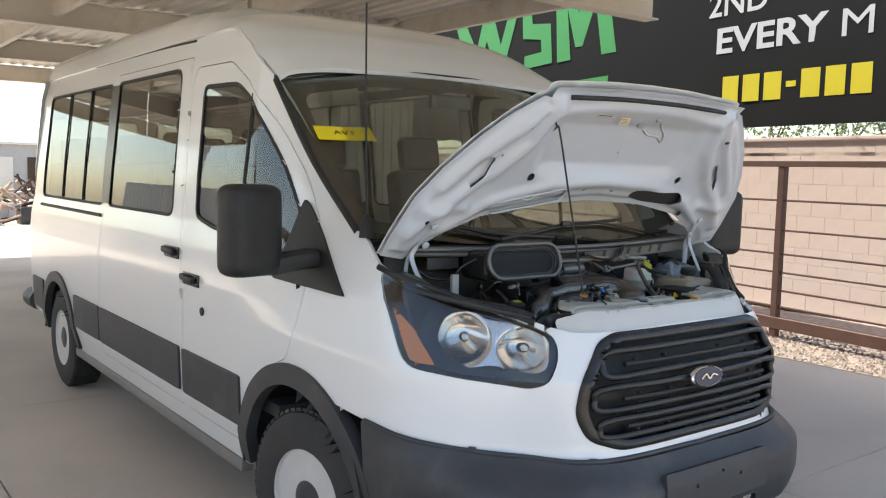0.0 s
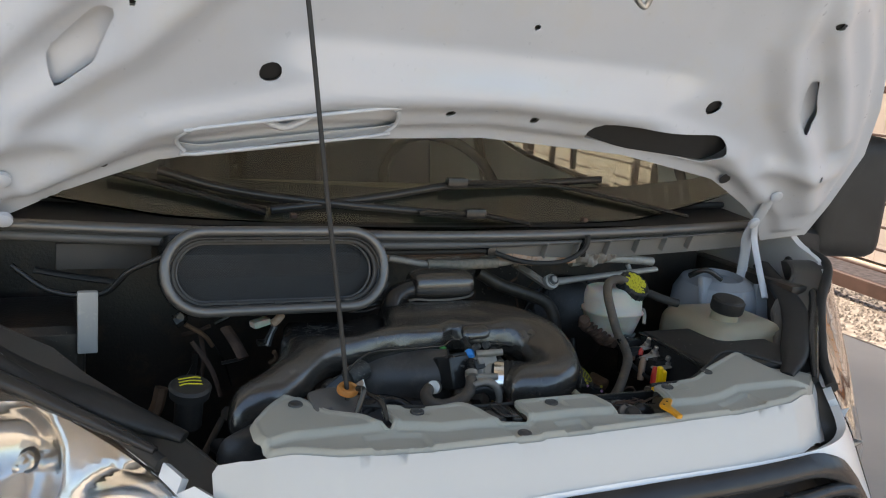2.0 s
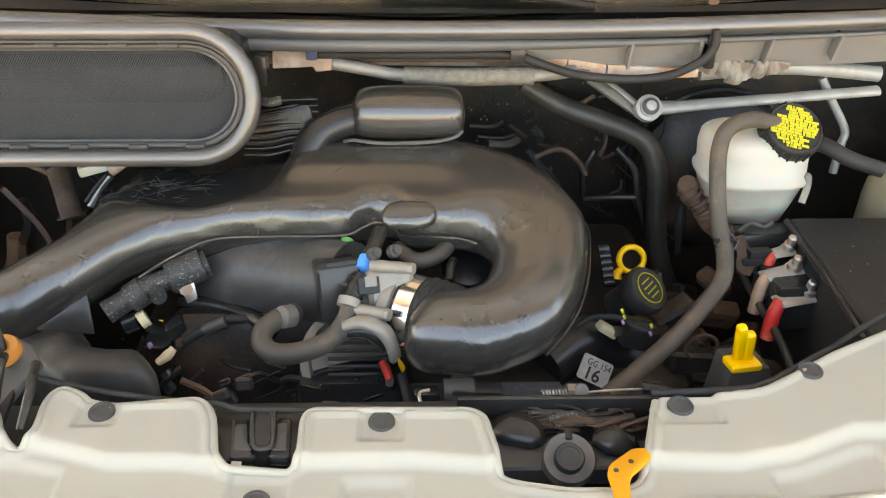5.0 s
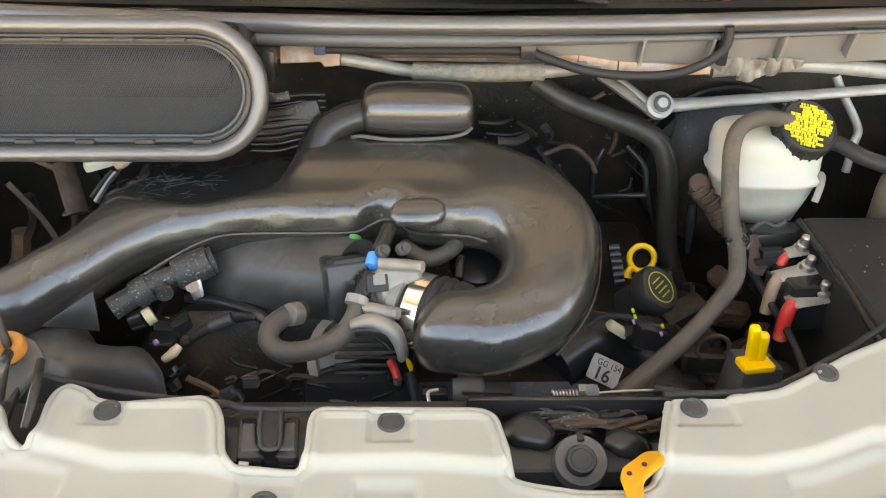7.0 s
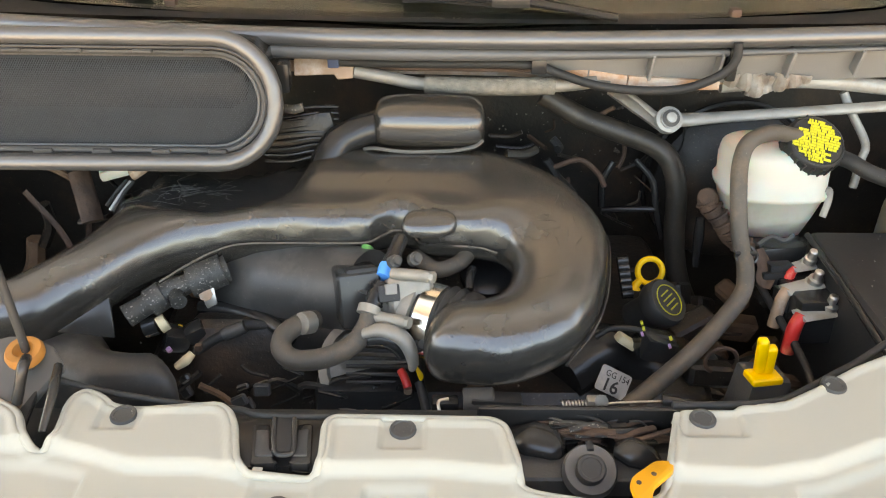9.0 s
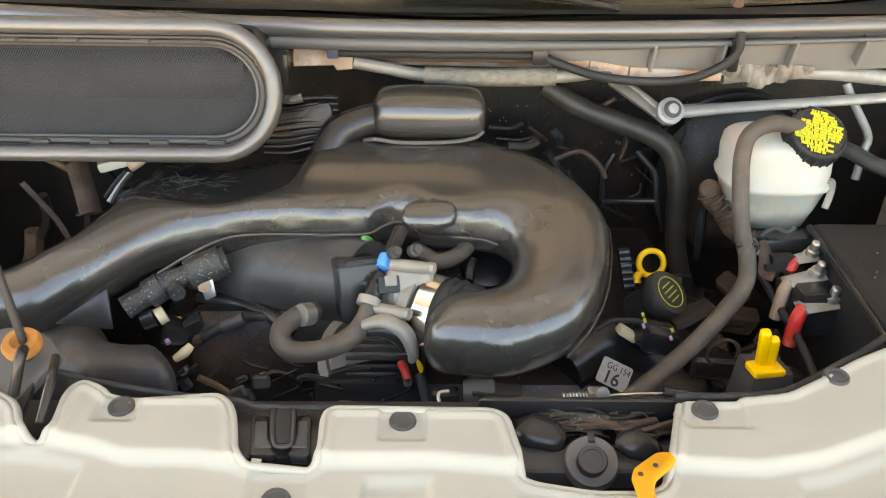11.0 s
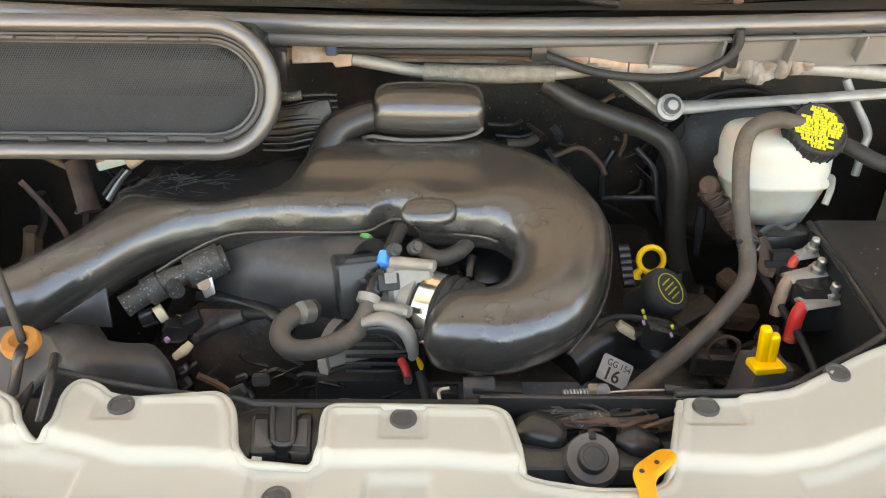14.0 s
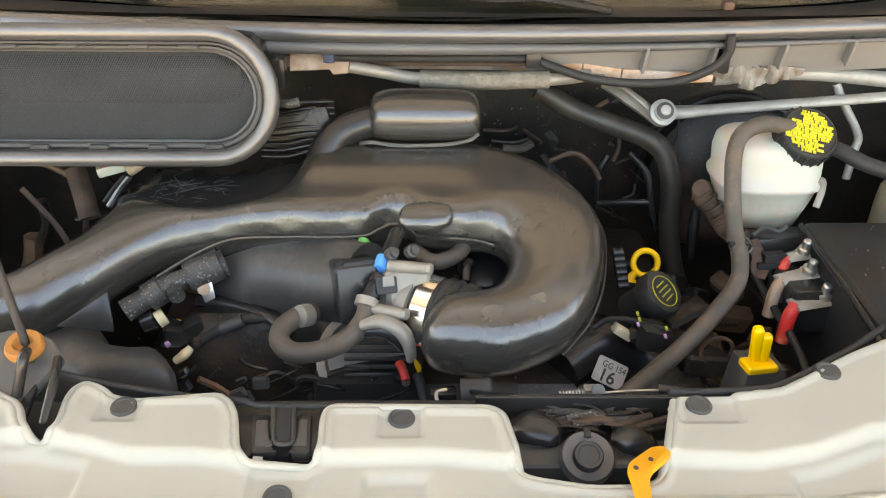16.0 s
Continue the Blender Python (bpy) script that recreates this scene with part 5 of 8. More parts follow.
COVER = [(-0.405, 0.222), (-0.385, 0.200), (-0.362, 0.152), (-0.336, 0.137), (-0.325, 0.131), (-0.317, 0.122), (-0.312, 0.110), (-0.303, 0.099), (-0.294, 0.096), (-0.289, 0.104), (-0.290, 0.116), (-0.292, 0.132), (-0.290, 0.145), (-0.282, 0.153), (-0.269, 0.148), (-0.256, 0.139),
         (-0.240, 0.135), (-0.175, 0.138), (-0.165, 0.130), (-0.158, 0.115), (-0.151, 0.082), (-0.146, 0.074), (-0.099, 0.073), (-0.096, 0.082), (-0.097, 0.111), (-0.095, 0.120), (-0.088, 0.125), (0.030, 0.123), (0.041, 0.115), (0.046, 0.086), (0.049, 0.063), (0.060, 0.059),
         (0.094, 0.052), (0.129, 0.052), (0.141, 0.056), (0.150, 0.078), (0.170, 0.137), (0.213, 0.138), (0.254, 0.144), (0.288, 0.163), (0.325, 0.186), (0.45, 0.247), (0.545, 0.285)]
FRONT_X = (0.60, 0.53, 0.46, 0.38, 0.25, 0.0, -0.25, -0.38, -0.46, -0.52)
NOSE = [(x, float(lip(x)) + 0.036) for x in FRONT_X[::-1]] + [(x, float(lip(x)) - 0.004) for x in FRONT_X]
COVER += [(x, float(lip(x)) + 0.037) for x in FRONT_X[:-1]] + [(-0.470, 0.118), (-0.467, 0.157), (-0.432, 0.196)]
cover = skin("radiator_cover", rounded(COVER, 0.006, 3), [], lambda x, y, d: (x, y, cover_z(x, y, d)), 0.0023, -0.004, M_COVER, van, "cream white moulded cover over the radiator", angle=60)
# Added split: the cover's front strip, its brighter lighting put into the colour.
skin("nose_panel", NOSE, [], lambda x, y, d: (x, y, cover_z(x, y, d + 0.02)), 0.006, -0.003, M_NOSE, van, "white strip above the grille, cover paint coloured brighter", angle=60)
edge = drawn_in(rounded(COVER, 0.006, 3), 0.0030)
edge = edge[4:len(COVER[:42]) * 4]
for run in (edge[:int(len(edge) * 0.86)],):
    tube("cover_bead", [(p[0], p[1], float(cover_z(np.array([p[0]]), np.array([p[1]]), np.array([0.02]))[0]) - 0.0012) for p in run], 0.0033, M_COVER, cover, sides=10, n=1)
for q in ((-0.245, 0.125), (-0.037, 0.111), (0.188, 0.124), (-0.120, 0.045), (0.301, 0.160), (-0.40, 0.180)):
    z0 = float(cover_z(np.array([q[0]]), np.array([q[1]]), np.array([0.1]))[0])
    lathe("push_clip", [(0.0100, -0.004), (0.0100, 0.0015), (0.0092, 0.0028), (0.0070, 0.0028), (0.0065, 0.0020), (0.002, 0.0022)], (q[0], q[1], z0), (0, -0.05, 1), M_GREY, cover, "dark push clip", sides=20)

# ---- engine bay shell ----
bay = box("firewall", (0, 0.80, 1.05), (1.6, 0.10, 0.62), M_WALLBAY, van, "grimy black bulkhead", bevel=0.01)
box("bay_floor", (0, 0.62, 0.66), (1.3, 0.44, 0.04), M_MATTE, van, bevel=0.01)
for sd in (-1, 1):
    box("inner_wing", (sd * 0.83, 0.62, 0.98), (0.05, 0.34, 0.56), M_WALLBAY, van, bevel=0.01)
    tube("wing_rail", [(sd * 0.54, 0.20, 1.165), (sd * 0.62, 0.26, 1.185), (sd * 0.78, 0.42, 1.22), (sd * 0.86, 0.60, 1.27)], [0.012, 0.026, 0.028, 0.02], M_MATTE, van, "black moulded rail over the headlamp", sides=16, flat=0.6)
    tube("wing_lip", [(sd * 0.58, 0.17, 1.165), (sd * 0.70, 0.29, 1.195), (sd * 0.86, 0.44, 1.24), (sd * 0.92, 0.58, 1.29)], [0.006, 0.013, 0.014, 0.008], M_BLACK, van, sides=8)
box("radiator_support", (0, 0.15, 0.98), (0.86, 0.07, 0.36), M_MATTE, van, bevel=0.01)
tower = lathe("strut_tower", [(0.105, -0.14), (0.10, -0.03), (0.085, 0.0), (0.055, 0.012), (0.045, 0.002), (0.02, 0.002)], (0.735, 0.605, 1.235), (-0.05, -0.08, 1), M_TOWER, van, "pale blue-grey painted strut tower", sides=28)
for k, (a, b, c) in enumerate(((0.66, 0.56, 1.21), (0.80, 0.52, 1.20), (0.70, 0.51, 1.18))):
    box("tower_flange", (a, b, c), (0.05, 0.012, 0.09), M_TOWER, tower, bevel=0.003, turn=(-15, 12 - 10 * k, 20 - 25 * k))
tube("tower_clip", [(0.64, 0.60, 1.25), (0.66, 0.57, 1.27), (0.70, 0.56, 1.25)], 0.006, M_BLACK, tower, sides=8)
box("strut_tower", (-0.74, 0.62, 1.14), (0.20, 0.20, 0.16), M_WALLBAY, van, bevel=0.03, seg=3)

# cowl across the top of the bay
def cowl_pt(x, dz=0.0, dy=0.0):
    return (x, 0.575 + 0.05 * (abs(x) / 0.8) ** 2 + dy, 1.362 - 0.012 * math.cos(x * 2.2) + dz)


XS = [-0.86, -0.6, -0.35, -0.15, 0.05, 0.25, 0.5, 0.7, 0.86]
tube("cowl_seal", [cowl_pt(x) for x in XS], 0.0105, M_SHEEN, van, "black rubber cowl seal", sides=12)
tube("cowl_lip", [cowl_pt(x, -0.018, 0.004) for x in XS], [0.009, 0.009, 0.009, 0.009, 0.008, 0.005, 0.003, 0.003, 0.003], M_LIP, van, sides=8)
vv = [np.array(cowl_pt(x, -0.015, 0.012)) for x in np.linspace(-0.86, 0.86, 40)]
vb = [np.array(cowl_pt(x, -0.015 - 0.036 * float(smooth(np.array(x), -0.05, 0.2)) - 0.012, 0.03)) for x in np.linspace(-0.86, 0.86, 40)]
cowl = solid("cowl_panel", vv + vb + [p + np.array((0, 0.01, 0)) for p in vv + vb], [(k, k + 1, k + 41, k + 40) for k in range(39)] + [(k + 80, k + 120, k + 121, k + 81) for k in range(39)] + [(k + 40, k + 41, k + 121, k + 120) for k in range(39)], M_COWL, van, "grey plastic cowl panel with ribs")
for x in (0.235, 0.315, 0.398, 0.48, 0.56, 0.64):
    p = np.array(cowl_pt(x, -0.033, 0.012))
    box("cowl_rib", p, (0.004, 0.018, 0.036), M_COWL, cowl, bevel=0.001, turn=(20, 0, 0), seg=1)
box("cowl_post", np.array(cowl_pt(0.327, -0.03, 0.008)), (0.012, 0.022, 0.042), M_BLACK, cowl, bevel=0.004)
v = []
for x in np.linspace(-0.88, 0.88, 24):
    v += [(x, 0.585 + 0.05 * (x / 0.8) ** 2, 1.366), (x, 0.70 + 0.1 * (x / 0.9) ** 2, 1.378)]
solid("cowl_tray", v, [(2 * k, 2 * k + 2, 2 * k + 3, 2 * k + 1) for k in range(23)], M_MATTE, van, "black scuttle tray under the windscreen")
# wipers
for pts in (((-0.515, 0.70, 1.445), (-0.397, 0.66, 1.418), (-0.234, 0.63, 1.402), (0.068, 0.605, 1.384)), ((-0.33, 0.625, 1.388), (-0.12, 0.64, 1.412), (0.053, 0.662, 1.436), (0.25, 0.678, 1.442), (0.433, 0.70, 1.452))):
    tube("wiper_blade", pts, 0.0055, M_BLACK, van, "black wiper blade", sides=8, flat=1.5)
for pts in (((-0.05, 0.606, 1.388), (0.068, 0.602, 1.388), (0.19, 0.592, 1.372)), ((0.045, 0.655, 1.442), (0.266, 0.672, 1.442), (0.45, 0.66, 1.415), (0.647, 0.645, 1.380))):
    tube("wiper_arm", pts, [0.011, 0.009, 0.008], M_BLACK, van, "black wiper arm", sides=8, flat=0.6)
for p in ((0.07, 0.60, 1.390), (0.05, 0.652, 1.443)):
    box("wiper_joint", p, (0.045, 0.018, 0.02), M_BLACK, van, bevel=0.005)
tube("wiper_arm", [(-0.60, 0.70, 1.44), (-0.45, 0.655, 1.41), (-0.34, 0.62, 1.385)], [0.008, 0.009, 0.011], M_BLACK, van, "black wiper arm", sides=8, flat=0.6)
tube("screen_reveal", [(x, 0.685 + 0.1 * (x / 0.9) ** 2, 1.385) for x in (-0.88, -0.4, 0, 0.4, 0.88)], 0.008, M_RUBBER, van, sides=8)
for q in ((0.317, 0.580, 1.383), (-0.301, 0.580, 1.387)):
    box("cowl_boss", q, (0.013, 0.014, 0.010), M_RUST, cowl, bevel=0.004)


# ---- engine bay parts ----
# air filter housing with its oval mesh mouth
def stadium(c, a, b, n=14):
    out = []
    for k in range(n + 1):
        w = -math.pi / 2 + math.pi * k / n
        out.append((c[0] + a - b + b * math.cos(w), c[1] + b * math.sin(w)))
    for k in range(n + 1):
        w = math.pi / 2 + math.pi * k / n
        out.append((c[0] - a + b + b * math.cos(w), c[1] + b * math.sin(w)))
    return out


FC, FT = Vector((-0.354, 0.455, 1.319)), Matrix.Rotation(radians(-14), 3, "X")


def face_at(u, w, out=0.0):
    return tuple(FC + FT @ Vector((u, -out, w)))


filt = many("air_filter_box", [tube_data([face_at(a, b, -0.014) for a, b in stadium((0, 0), 0.176, 0.058)], 0.010, 10, 1, True)], M_BLACK, van, "black air filter housing with oval mesh mouth")
tube("mouth_rim", [face_at(a, b + 0.004 * (b > 0), 0.002) for a, b in stadium((0, 0), 0.180, 0.061)], 0.0085, M_SHEEN, filt, closed=True, n=1, sides=14)
tube("mouth_lip", [face_at(a, b, -0.004) for a, b in stadium((0, 0), 0.1735, 0.0545)], 0.0035, M_BLACK, filt, closed=True, n=1, sides=8)
tube("inner_rim", [face_at(a, b, -0.010) for a, b in stadium((0, 0), 0.168, 0.0505)], 0.0045, M_GREY, filt, closed=True, n=1, sides=8)
tube("inner_rim", [face_at(a, b, -0.016) for a, b in stadium((0, 0), 0.161, 0.0465)], 0.0022, M_LIP, filt, closed=True, n=1, sides=8)
plate("filter_back", stadium((0, 0), 0.170, 0.055), face_at(0, 0, -0.030), (1, 0, 0), tuple(FT @ Vector((0, 0, 1))), 0.002, M_INK, filt, bevel=0)
dat = []
for k in range(-66, 67):
    for sgn in (1, -1):
        u = k * 0.00245
        half = 0.0475 if abs(u) < 0.116 else max(0.004, math.sqrt(max(0, 0.0475 ** 2 - (abs(u) - 0.116) ** 2)))
        dat.append(tube_data([face_at(u - sgn * half * 0.55, -half, -0.02), face_at(u + sgn * half * 0.55, half, -0.02)], 0.00052, 4, 1))
mesh_ob = many("filter_mesh", dat, M_MESH, filt, "fine dark grey mesh")
for u, w in ((-0.12, -0.0505), (-0.06, -0.0505), (0.0, -0.0505), (0.06, -0.0505), (0.118, -0.050), (-0.08, 0.0505), (-0.02, 0.0505), (0.05, 0.0505), (0.10, 0.0505)):
    box("rim_tab", face_at(u, w, -0.004), (0.02, 0.006, 0.005), M_GREY, filt, bevel=0.0015, seg=1)
box("housing", (-0.36, 0.56, 1.30), (0.33, 0.16, 0.11), M_BLACK, filt, bevel=0.03, seg=3)
tube("side_clip", [(-0.177, 0.495, 1.299), (-0.164, 0.489, 1.300), (-0.152, 0.490, 1.302)], 0.005, M_CORR, filt, sides=8)
box("side_latch", (-0.180, 0.551, 1.314), (0.014, 0.02, 0.034), M_BLACK, filt, bevel=0.004)

# intake duct
DUCT_CREST = np.array([(-0.481, 0.259, 1.176), (-0.415, 0.318, 1.198), (-0.366, 0.354, 1.212), (-0.312, 0.382, 1.223), (-0.254, 0.390, 1.228), (-0.194, 0.395, 1.229), (-0.12, 0.41, 1.230), (-0.12, 0.50, 1.241), (-0.02, 0.41, 1.230),
                       (-0.02, 0.50, 1.241), (0.06, 0.50, 1.241), (0.089, 0.444, 1.238), (0.110, 0.400, 1.234), (0.111, 0.354, 1.227), (0.098, 0.318, 1.216), (0.071, 0.298, 1.203), (0.037, 0.297, 1.202), (0.007, 0.300, 1.200), (-0.02, 0.300, 1.200)])
DUCT_FRONT = [(-0.462, 0.272), (-0.395, 0.282), (-0.368, 0.298), (-0.336, 0.323), (-0.300, 0.358), (-0.270, 0.378), (-0.241, 0.384), (-0.209, 0.387), (-0.158, 0.389), (-0.113, 0.388), (-0.081, 0.391), (-0.068, 0.401), (-0.052, 0.409), (-0.036, 0.404), (-0.023, 0.391),
              (0.03, 0.384), (0.053, 0.380), (0.063, 0.364), (0.060, 0.346), (0.047, 0.322), (0.028, 0.312), (-0.012, 0.310), (-0.022, 0.248), (0.025, 0.232), (0.055, 0.231), (0.085, 0.241), (0.116, 0.259), (0.137, 0.287)]
DUCT_BACK = [(0.150, 0.318), (0.160, 0.357), (0.165, 0.400), (0.156, 0.438), (0.136, 0.481), (0.105, 0.516), (0.067, 0.535), (0.036, 0.540), (-0.06, 0.541), (-0.13, 0.540), (-0.147, 0.532), (-0.154, 0.514), (-0.160, 0.479), (-0.169, 0.456), (-0.185, 0.436),
             (-0.207, 0.426), (-0.236, 0.425), (-0.267, 0.433), (-0.296, 0.443), (-0.323, 0.453), (-0.346, 0.445), (-0.362, 0.409), (-0.387, 0.372), (-0.455, 0.318)]


def duct_flat(x, y):
    """1 on the broad flat top, 0 on the round limbs."""
    return smooth(x, -0.26, -0.18) * (1 - smooth(x, 0.03, 0.09)) * smooth(y, 0.34, 0.37)


def duct_crest(x, y):
    w = np.exp(-((x[:, None] - DUCT_CREST[:, 0]) ** 2 + (y[:, None] - DUCT_CREST[:, 1]) ** 2) / 0.04 ** 2) + 1e-12
    return w @ DUCT_CREST[:, 2] / w.sum(1)


def duct_h(x, y):
    return 0.040 - 0.010 * duct_flat(x, y)


duct = pillow("intake_duct", catmull(DUCT_FRONT + DUCT_BACK, 4, True), [], duct_h, lambda x, y: 0.043 - 0.025 * duct_flat(x, y), M_DUCT, van, "large satin black blow-moulded intake duct", step=0.0036, skirt=0.002, round_under=True, base=lambda x, y: duct_crest(x, y) - duct_h(x, y), angle=75)
melted(duct, 0.0032, 9)
pillow("duct_pad", catmull([(-0.047, 0.388), (-0.040, 0.402), (-0.018, 0.406), (0.004, 0.403), (0.010, 0.392), (0.002, 0.380), (-0.020, 0.377), (-0.040, 0.378)], 4, True), [], 0.009, 0.014, M_DUCT, duct, "raised glossy pad", step=0.002, skirt=0.006, base=lambda x, y: 1.2185 + 0.35 * (y - 0.388))
melted(bpy.data.objects["duct_pad"], 0.0016, 10)
STEP = [(-0.350, 0.446), (-0.330, 0.480), (-0.320, 0.521), (-0.234, 0.512), (-0.160, 0.540), (-0.138, 0.520), (-0.150, 0.454), (-0.185, 0.412), (-0.268, 0.405), (-0.321, 0.425)]
step_ = pillow("duct_shoulder", catmull(STEP, 3, True), [], 0.014, 0.02, M_BLACK, duct, "scuffed black duct shoulder", step=0.006, skirt=0.05, base=lambda x, y: 1.200 + 0.05 * (y - 0.45))
# pale scuffs on the shoulder
rng = random.Random(21)
dat = []
for k in range(60):
    a = np.array((-0.293, 0.461, 1.216)) + np.array((rng.gauss(0, 0.028), rng.gauss(0, 0.014), 0))
    b = a + np.array((rng.gauss(0.006, 0.012), rng.gauss(0.004, 0.008), 0))
    a[2], b[2] = 1.2146 + 0.05 * (a[1] - 0.45), 1.2146 + 0.05 * (b[1] - 0.45)
    dat.append(tube_data([a, (a + b) / 2 + np.array((rng.gauss(0, 0.002), rng.gauss(0, 0.002), 0)), b], 0.00022, 4, 2))
tagged(many("scuffing", dat, M_CORR, step_), kind="stuff")
# seam bead along the inner edge and the raised pad
dv = [v_ for v_ in duct.data.vertices if v_.normal.z > 0.35]
rng = random.Random(77)
dat = []
for v_ in rng.sample(dv, 150):
    c = v_.co + Vector((rng.uniform(-0.004, 0.004), rng.uniform(-0.004, 0.004), 0.0002)) + v_.normal * 0.0001
    r_ = rng.choice([0.00025, 0.0003, 0.00045])
    dat.append(([c + Vector((r_, 0, 0)), c + Vector((-r_, r_, 0)), c + Vector((-r_, -r_, 0)), c + v_.normal * r_], [(0, 1, 3), (1, 2, 3), (2, 0, 3)]))
tagged(many("dust_fleck", dat, M_COWL, duct), kind="stuff")
tube("duct_seam", [(-0.276, 0.326, 1.188), (-0.255, 0.350, 1.192), (-0.232, 0.370, 1.196), (-0.207, 0.383, 1.197), (-0.158, 0.386, 1.197), (-0.113, 0.386, 1.197), (-0.081, 0.389, 1.197), (-0.066, 0.400, 1.199), (-0.052, 0.407, 1.201), (-0.036, 0.402, 1.199), (-0.023, 0.388, 1.197), (0.03, 0.380, 1.197), (0.050, 0.373, 1.195)], 0.0019, M_DUCT, duct, sides=6)
tube("duct_seam", [(0.158, 0.440, 1.196), (0.167, 0.409, 1.193), (0.162, 0.361, 1.187), (0.149, 0.308, 1.178), (0.130, 0.270, 1.170), (0.104, 0.236, 1.163)], 0.0016, M_BLACK, duct, sides=6)
# pale scratches on the flat top
rng = random.Random(45)
dat = []
for k in range(34):
    cx, cy = (rng.gauss(-0.02, 0.035), rng.gauss(0.475, 0.015)) if k < 20 else (rng.gauss(0.115, 0.012), rng.uniform(0.30, 0.42))
    a = np.array((cx, cy))
    ang = rng.choice([0.7, 2.3, 0.9]) + rng.gauss(0, 0.2) + (0.7 if k >= 20 else 0)
    b = a + rng.uniform(0.004, 0.02) * np.array((math.cos(ang), math.sin(ang)))
    hit_ = [duct.data.vertices[int(np.argmin([(v_.co.x - q[0]) ** 2 + (v_.co.y - q[1]) ** 2 - (1 if v_.normal.z > 0.2 else 0) for v_ in duct.data.vertices]))].co.z for q in (a, b)]
    dat.append(tube_data([(a[0], a[1], hit_[0] + 0.0003), ((a[0] + b[0]) / 2 + 0.0006, (a[1] + b[1]) / 2, sum(hit_) / 2 + 0.0004), (b[0], b[1], hit_[1] + 0.0003)], 0.00024, 4, 2))
tagged(many("scratches", dat, M_CORR, duct), kind="stuff")

# folded black shield between the filter and the resonator
rng = random.Random(66)
shield = box("heat_shield", (-0.165, 0.560, 1.245), (0.085, 0.05, 0.045), M_WALLBAY, van, "folded glossy black plastic shield", bevel=0.01, turn=(-10, -12, 0), seg=2)
for k in range(9):
    y_, z_ = 0.528 + 0.003 * k, 1.226 + 0.0062 * k
    tube("shield_fold", [(-0.205, y_, z_ - 0.004), (-0.175, y_ - 0.006, z_ + rng.uniform(-0.002, 0.003)), (-0.150, y_ - 0.004, z_ + 0.004), (-0.122, y_, z_ + 0.003)], rng.uniform(0.0018, 0.0036), (M_WALLBAY, M_BLACK, M_MATTE)[k % 3], shield, sides=7, n=3, flat=0.6)

# resonator behind the duct
res = sweep("resonator", [(-0.083, 0.548, 1.263, 0.010, 0.012), (-0.080, 0.548, 1.263, 0.026, 0.021), (-0.072, 0.548, 1.264, 0.032, 0.026), (-0.050, 0.547, 1.265, 0.034, 0.0275), (-0.018, 0.546, 1.265, 0.034, 0.0275), (0.015, 0.546, 1.265, 0.034, 0.027), (0.033, 0.547, 1.265, 0.032, 0.025), (0.041, 0.548, 1.264, 0.026, 0.020), (0.044, 0.548, 1.264, 0.010, 0.012)], M_DUCT, van, "black plastic resonator box", n=5, ease=2.0)
tube("resonator_elbow", [(-0.072, 0.545, 1.258), (-0.098, 0.538, 1.254), (-0.121, 0.525, 1.246), (-0.134, 0.508, 1.228), (-0.138, 0.495, 1.205)], [0.019, 0.019, 0.0185, 0.018, 0.018], M_BLACK, res, sides=18)
tube("resonator_rim", [(-0.092, 0.520, 1.241), (-0.079, 0.514, 1.245), (-0.047, 0.510, 1.243), (0.003, 0.511, 1.244), (0.030, 0.516, 1.247), (0.041, 0.522, 1.252)], 0.0022, M_SHEEN, res, sides=6)

# throttle body and plenum
C1, C0 = Vector((0.012, 0.296, 1.158)), Vector((-0.124, 0.365, 1.155))
AX = (C0 - C1).normalized()


def along(k):
    return tuple(C1 + AX * k)


thr = lathe("throttle_body", [(0.0310, 0.040), (0.0378, 0.042), (0.0378, 0.052), (0.0327, 0.055), (0.0327, 0.085), (0.0370, 0.088), (0.0370, 0.098), (0.0258, 0.10)], C1, AX, M_ALU, van, "cast aluminium throttle body", sides=30)
lathe("duct_cuff", [(0.0310, -0.02), (0.0365, -0.012), (0.0374, -0.004), (0.0348, 0.0), (0.0383, 0.005), (0.0353, 0.009), (0.0383, 0.014), (0.0353, 0.018), (0.0353, 0.040), (0.0301, 0.041)], C1, AX, M_RUBBER, thr, "black rubber cuff", sides=34)
lathe("hose_clamp", [(0.0357, 0.020), (0.0368, 0.0202), (0.0368, 0.0365), (0.0357, 0.037)], C1, AX, M_CHROME, thr, "bright steel hose clamp", sides=40)
for p, q in (((-0.053, 0.318, 1.206), (-0.017, 0.303, 1.212)), ((-0.067, 0.288, 1.177), (-0.039, 0.273, 1.182))):
    lg = tube("bolt_boss", [p, q], [0.006, 0.0055], M_ALU, thr, sides=12)
    lathe("bolt_head", [(0.0055, 0), (0.0055, 0.004), (0.0035, 0.0045)], q, Vector(q) - Vector(p), M_ALU, thr, sides=6)
box("throttle_tag", (-0.054, 0.303, 1.198), (0.011, 0.010, 0.010), M_COWL, thr, "small white printed tag", bevel=0.001, turn=(-35, 0, 10))
box("throttle_tag_base", (-0.056, 0.305, 1.192), (0.02, 0.014, 0.016), M_MATTE, thr, bevel=0.002, turn=(-35, 0, 10))
box("casting", (-0.038, 0.322, 1.171), (0.046, 0.05, 0.058), M_ALU, thr, "grey cast body", bevel=0.012, turn=(-25, 0, 12), seg=3)
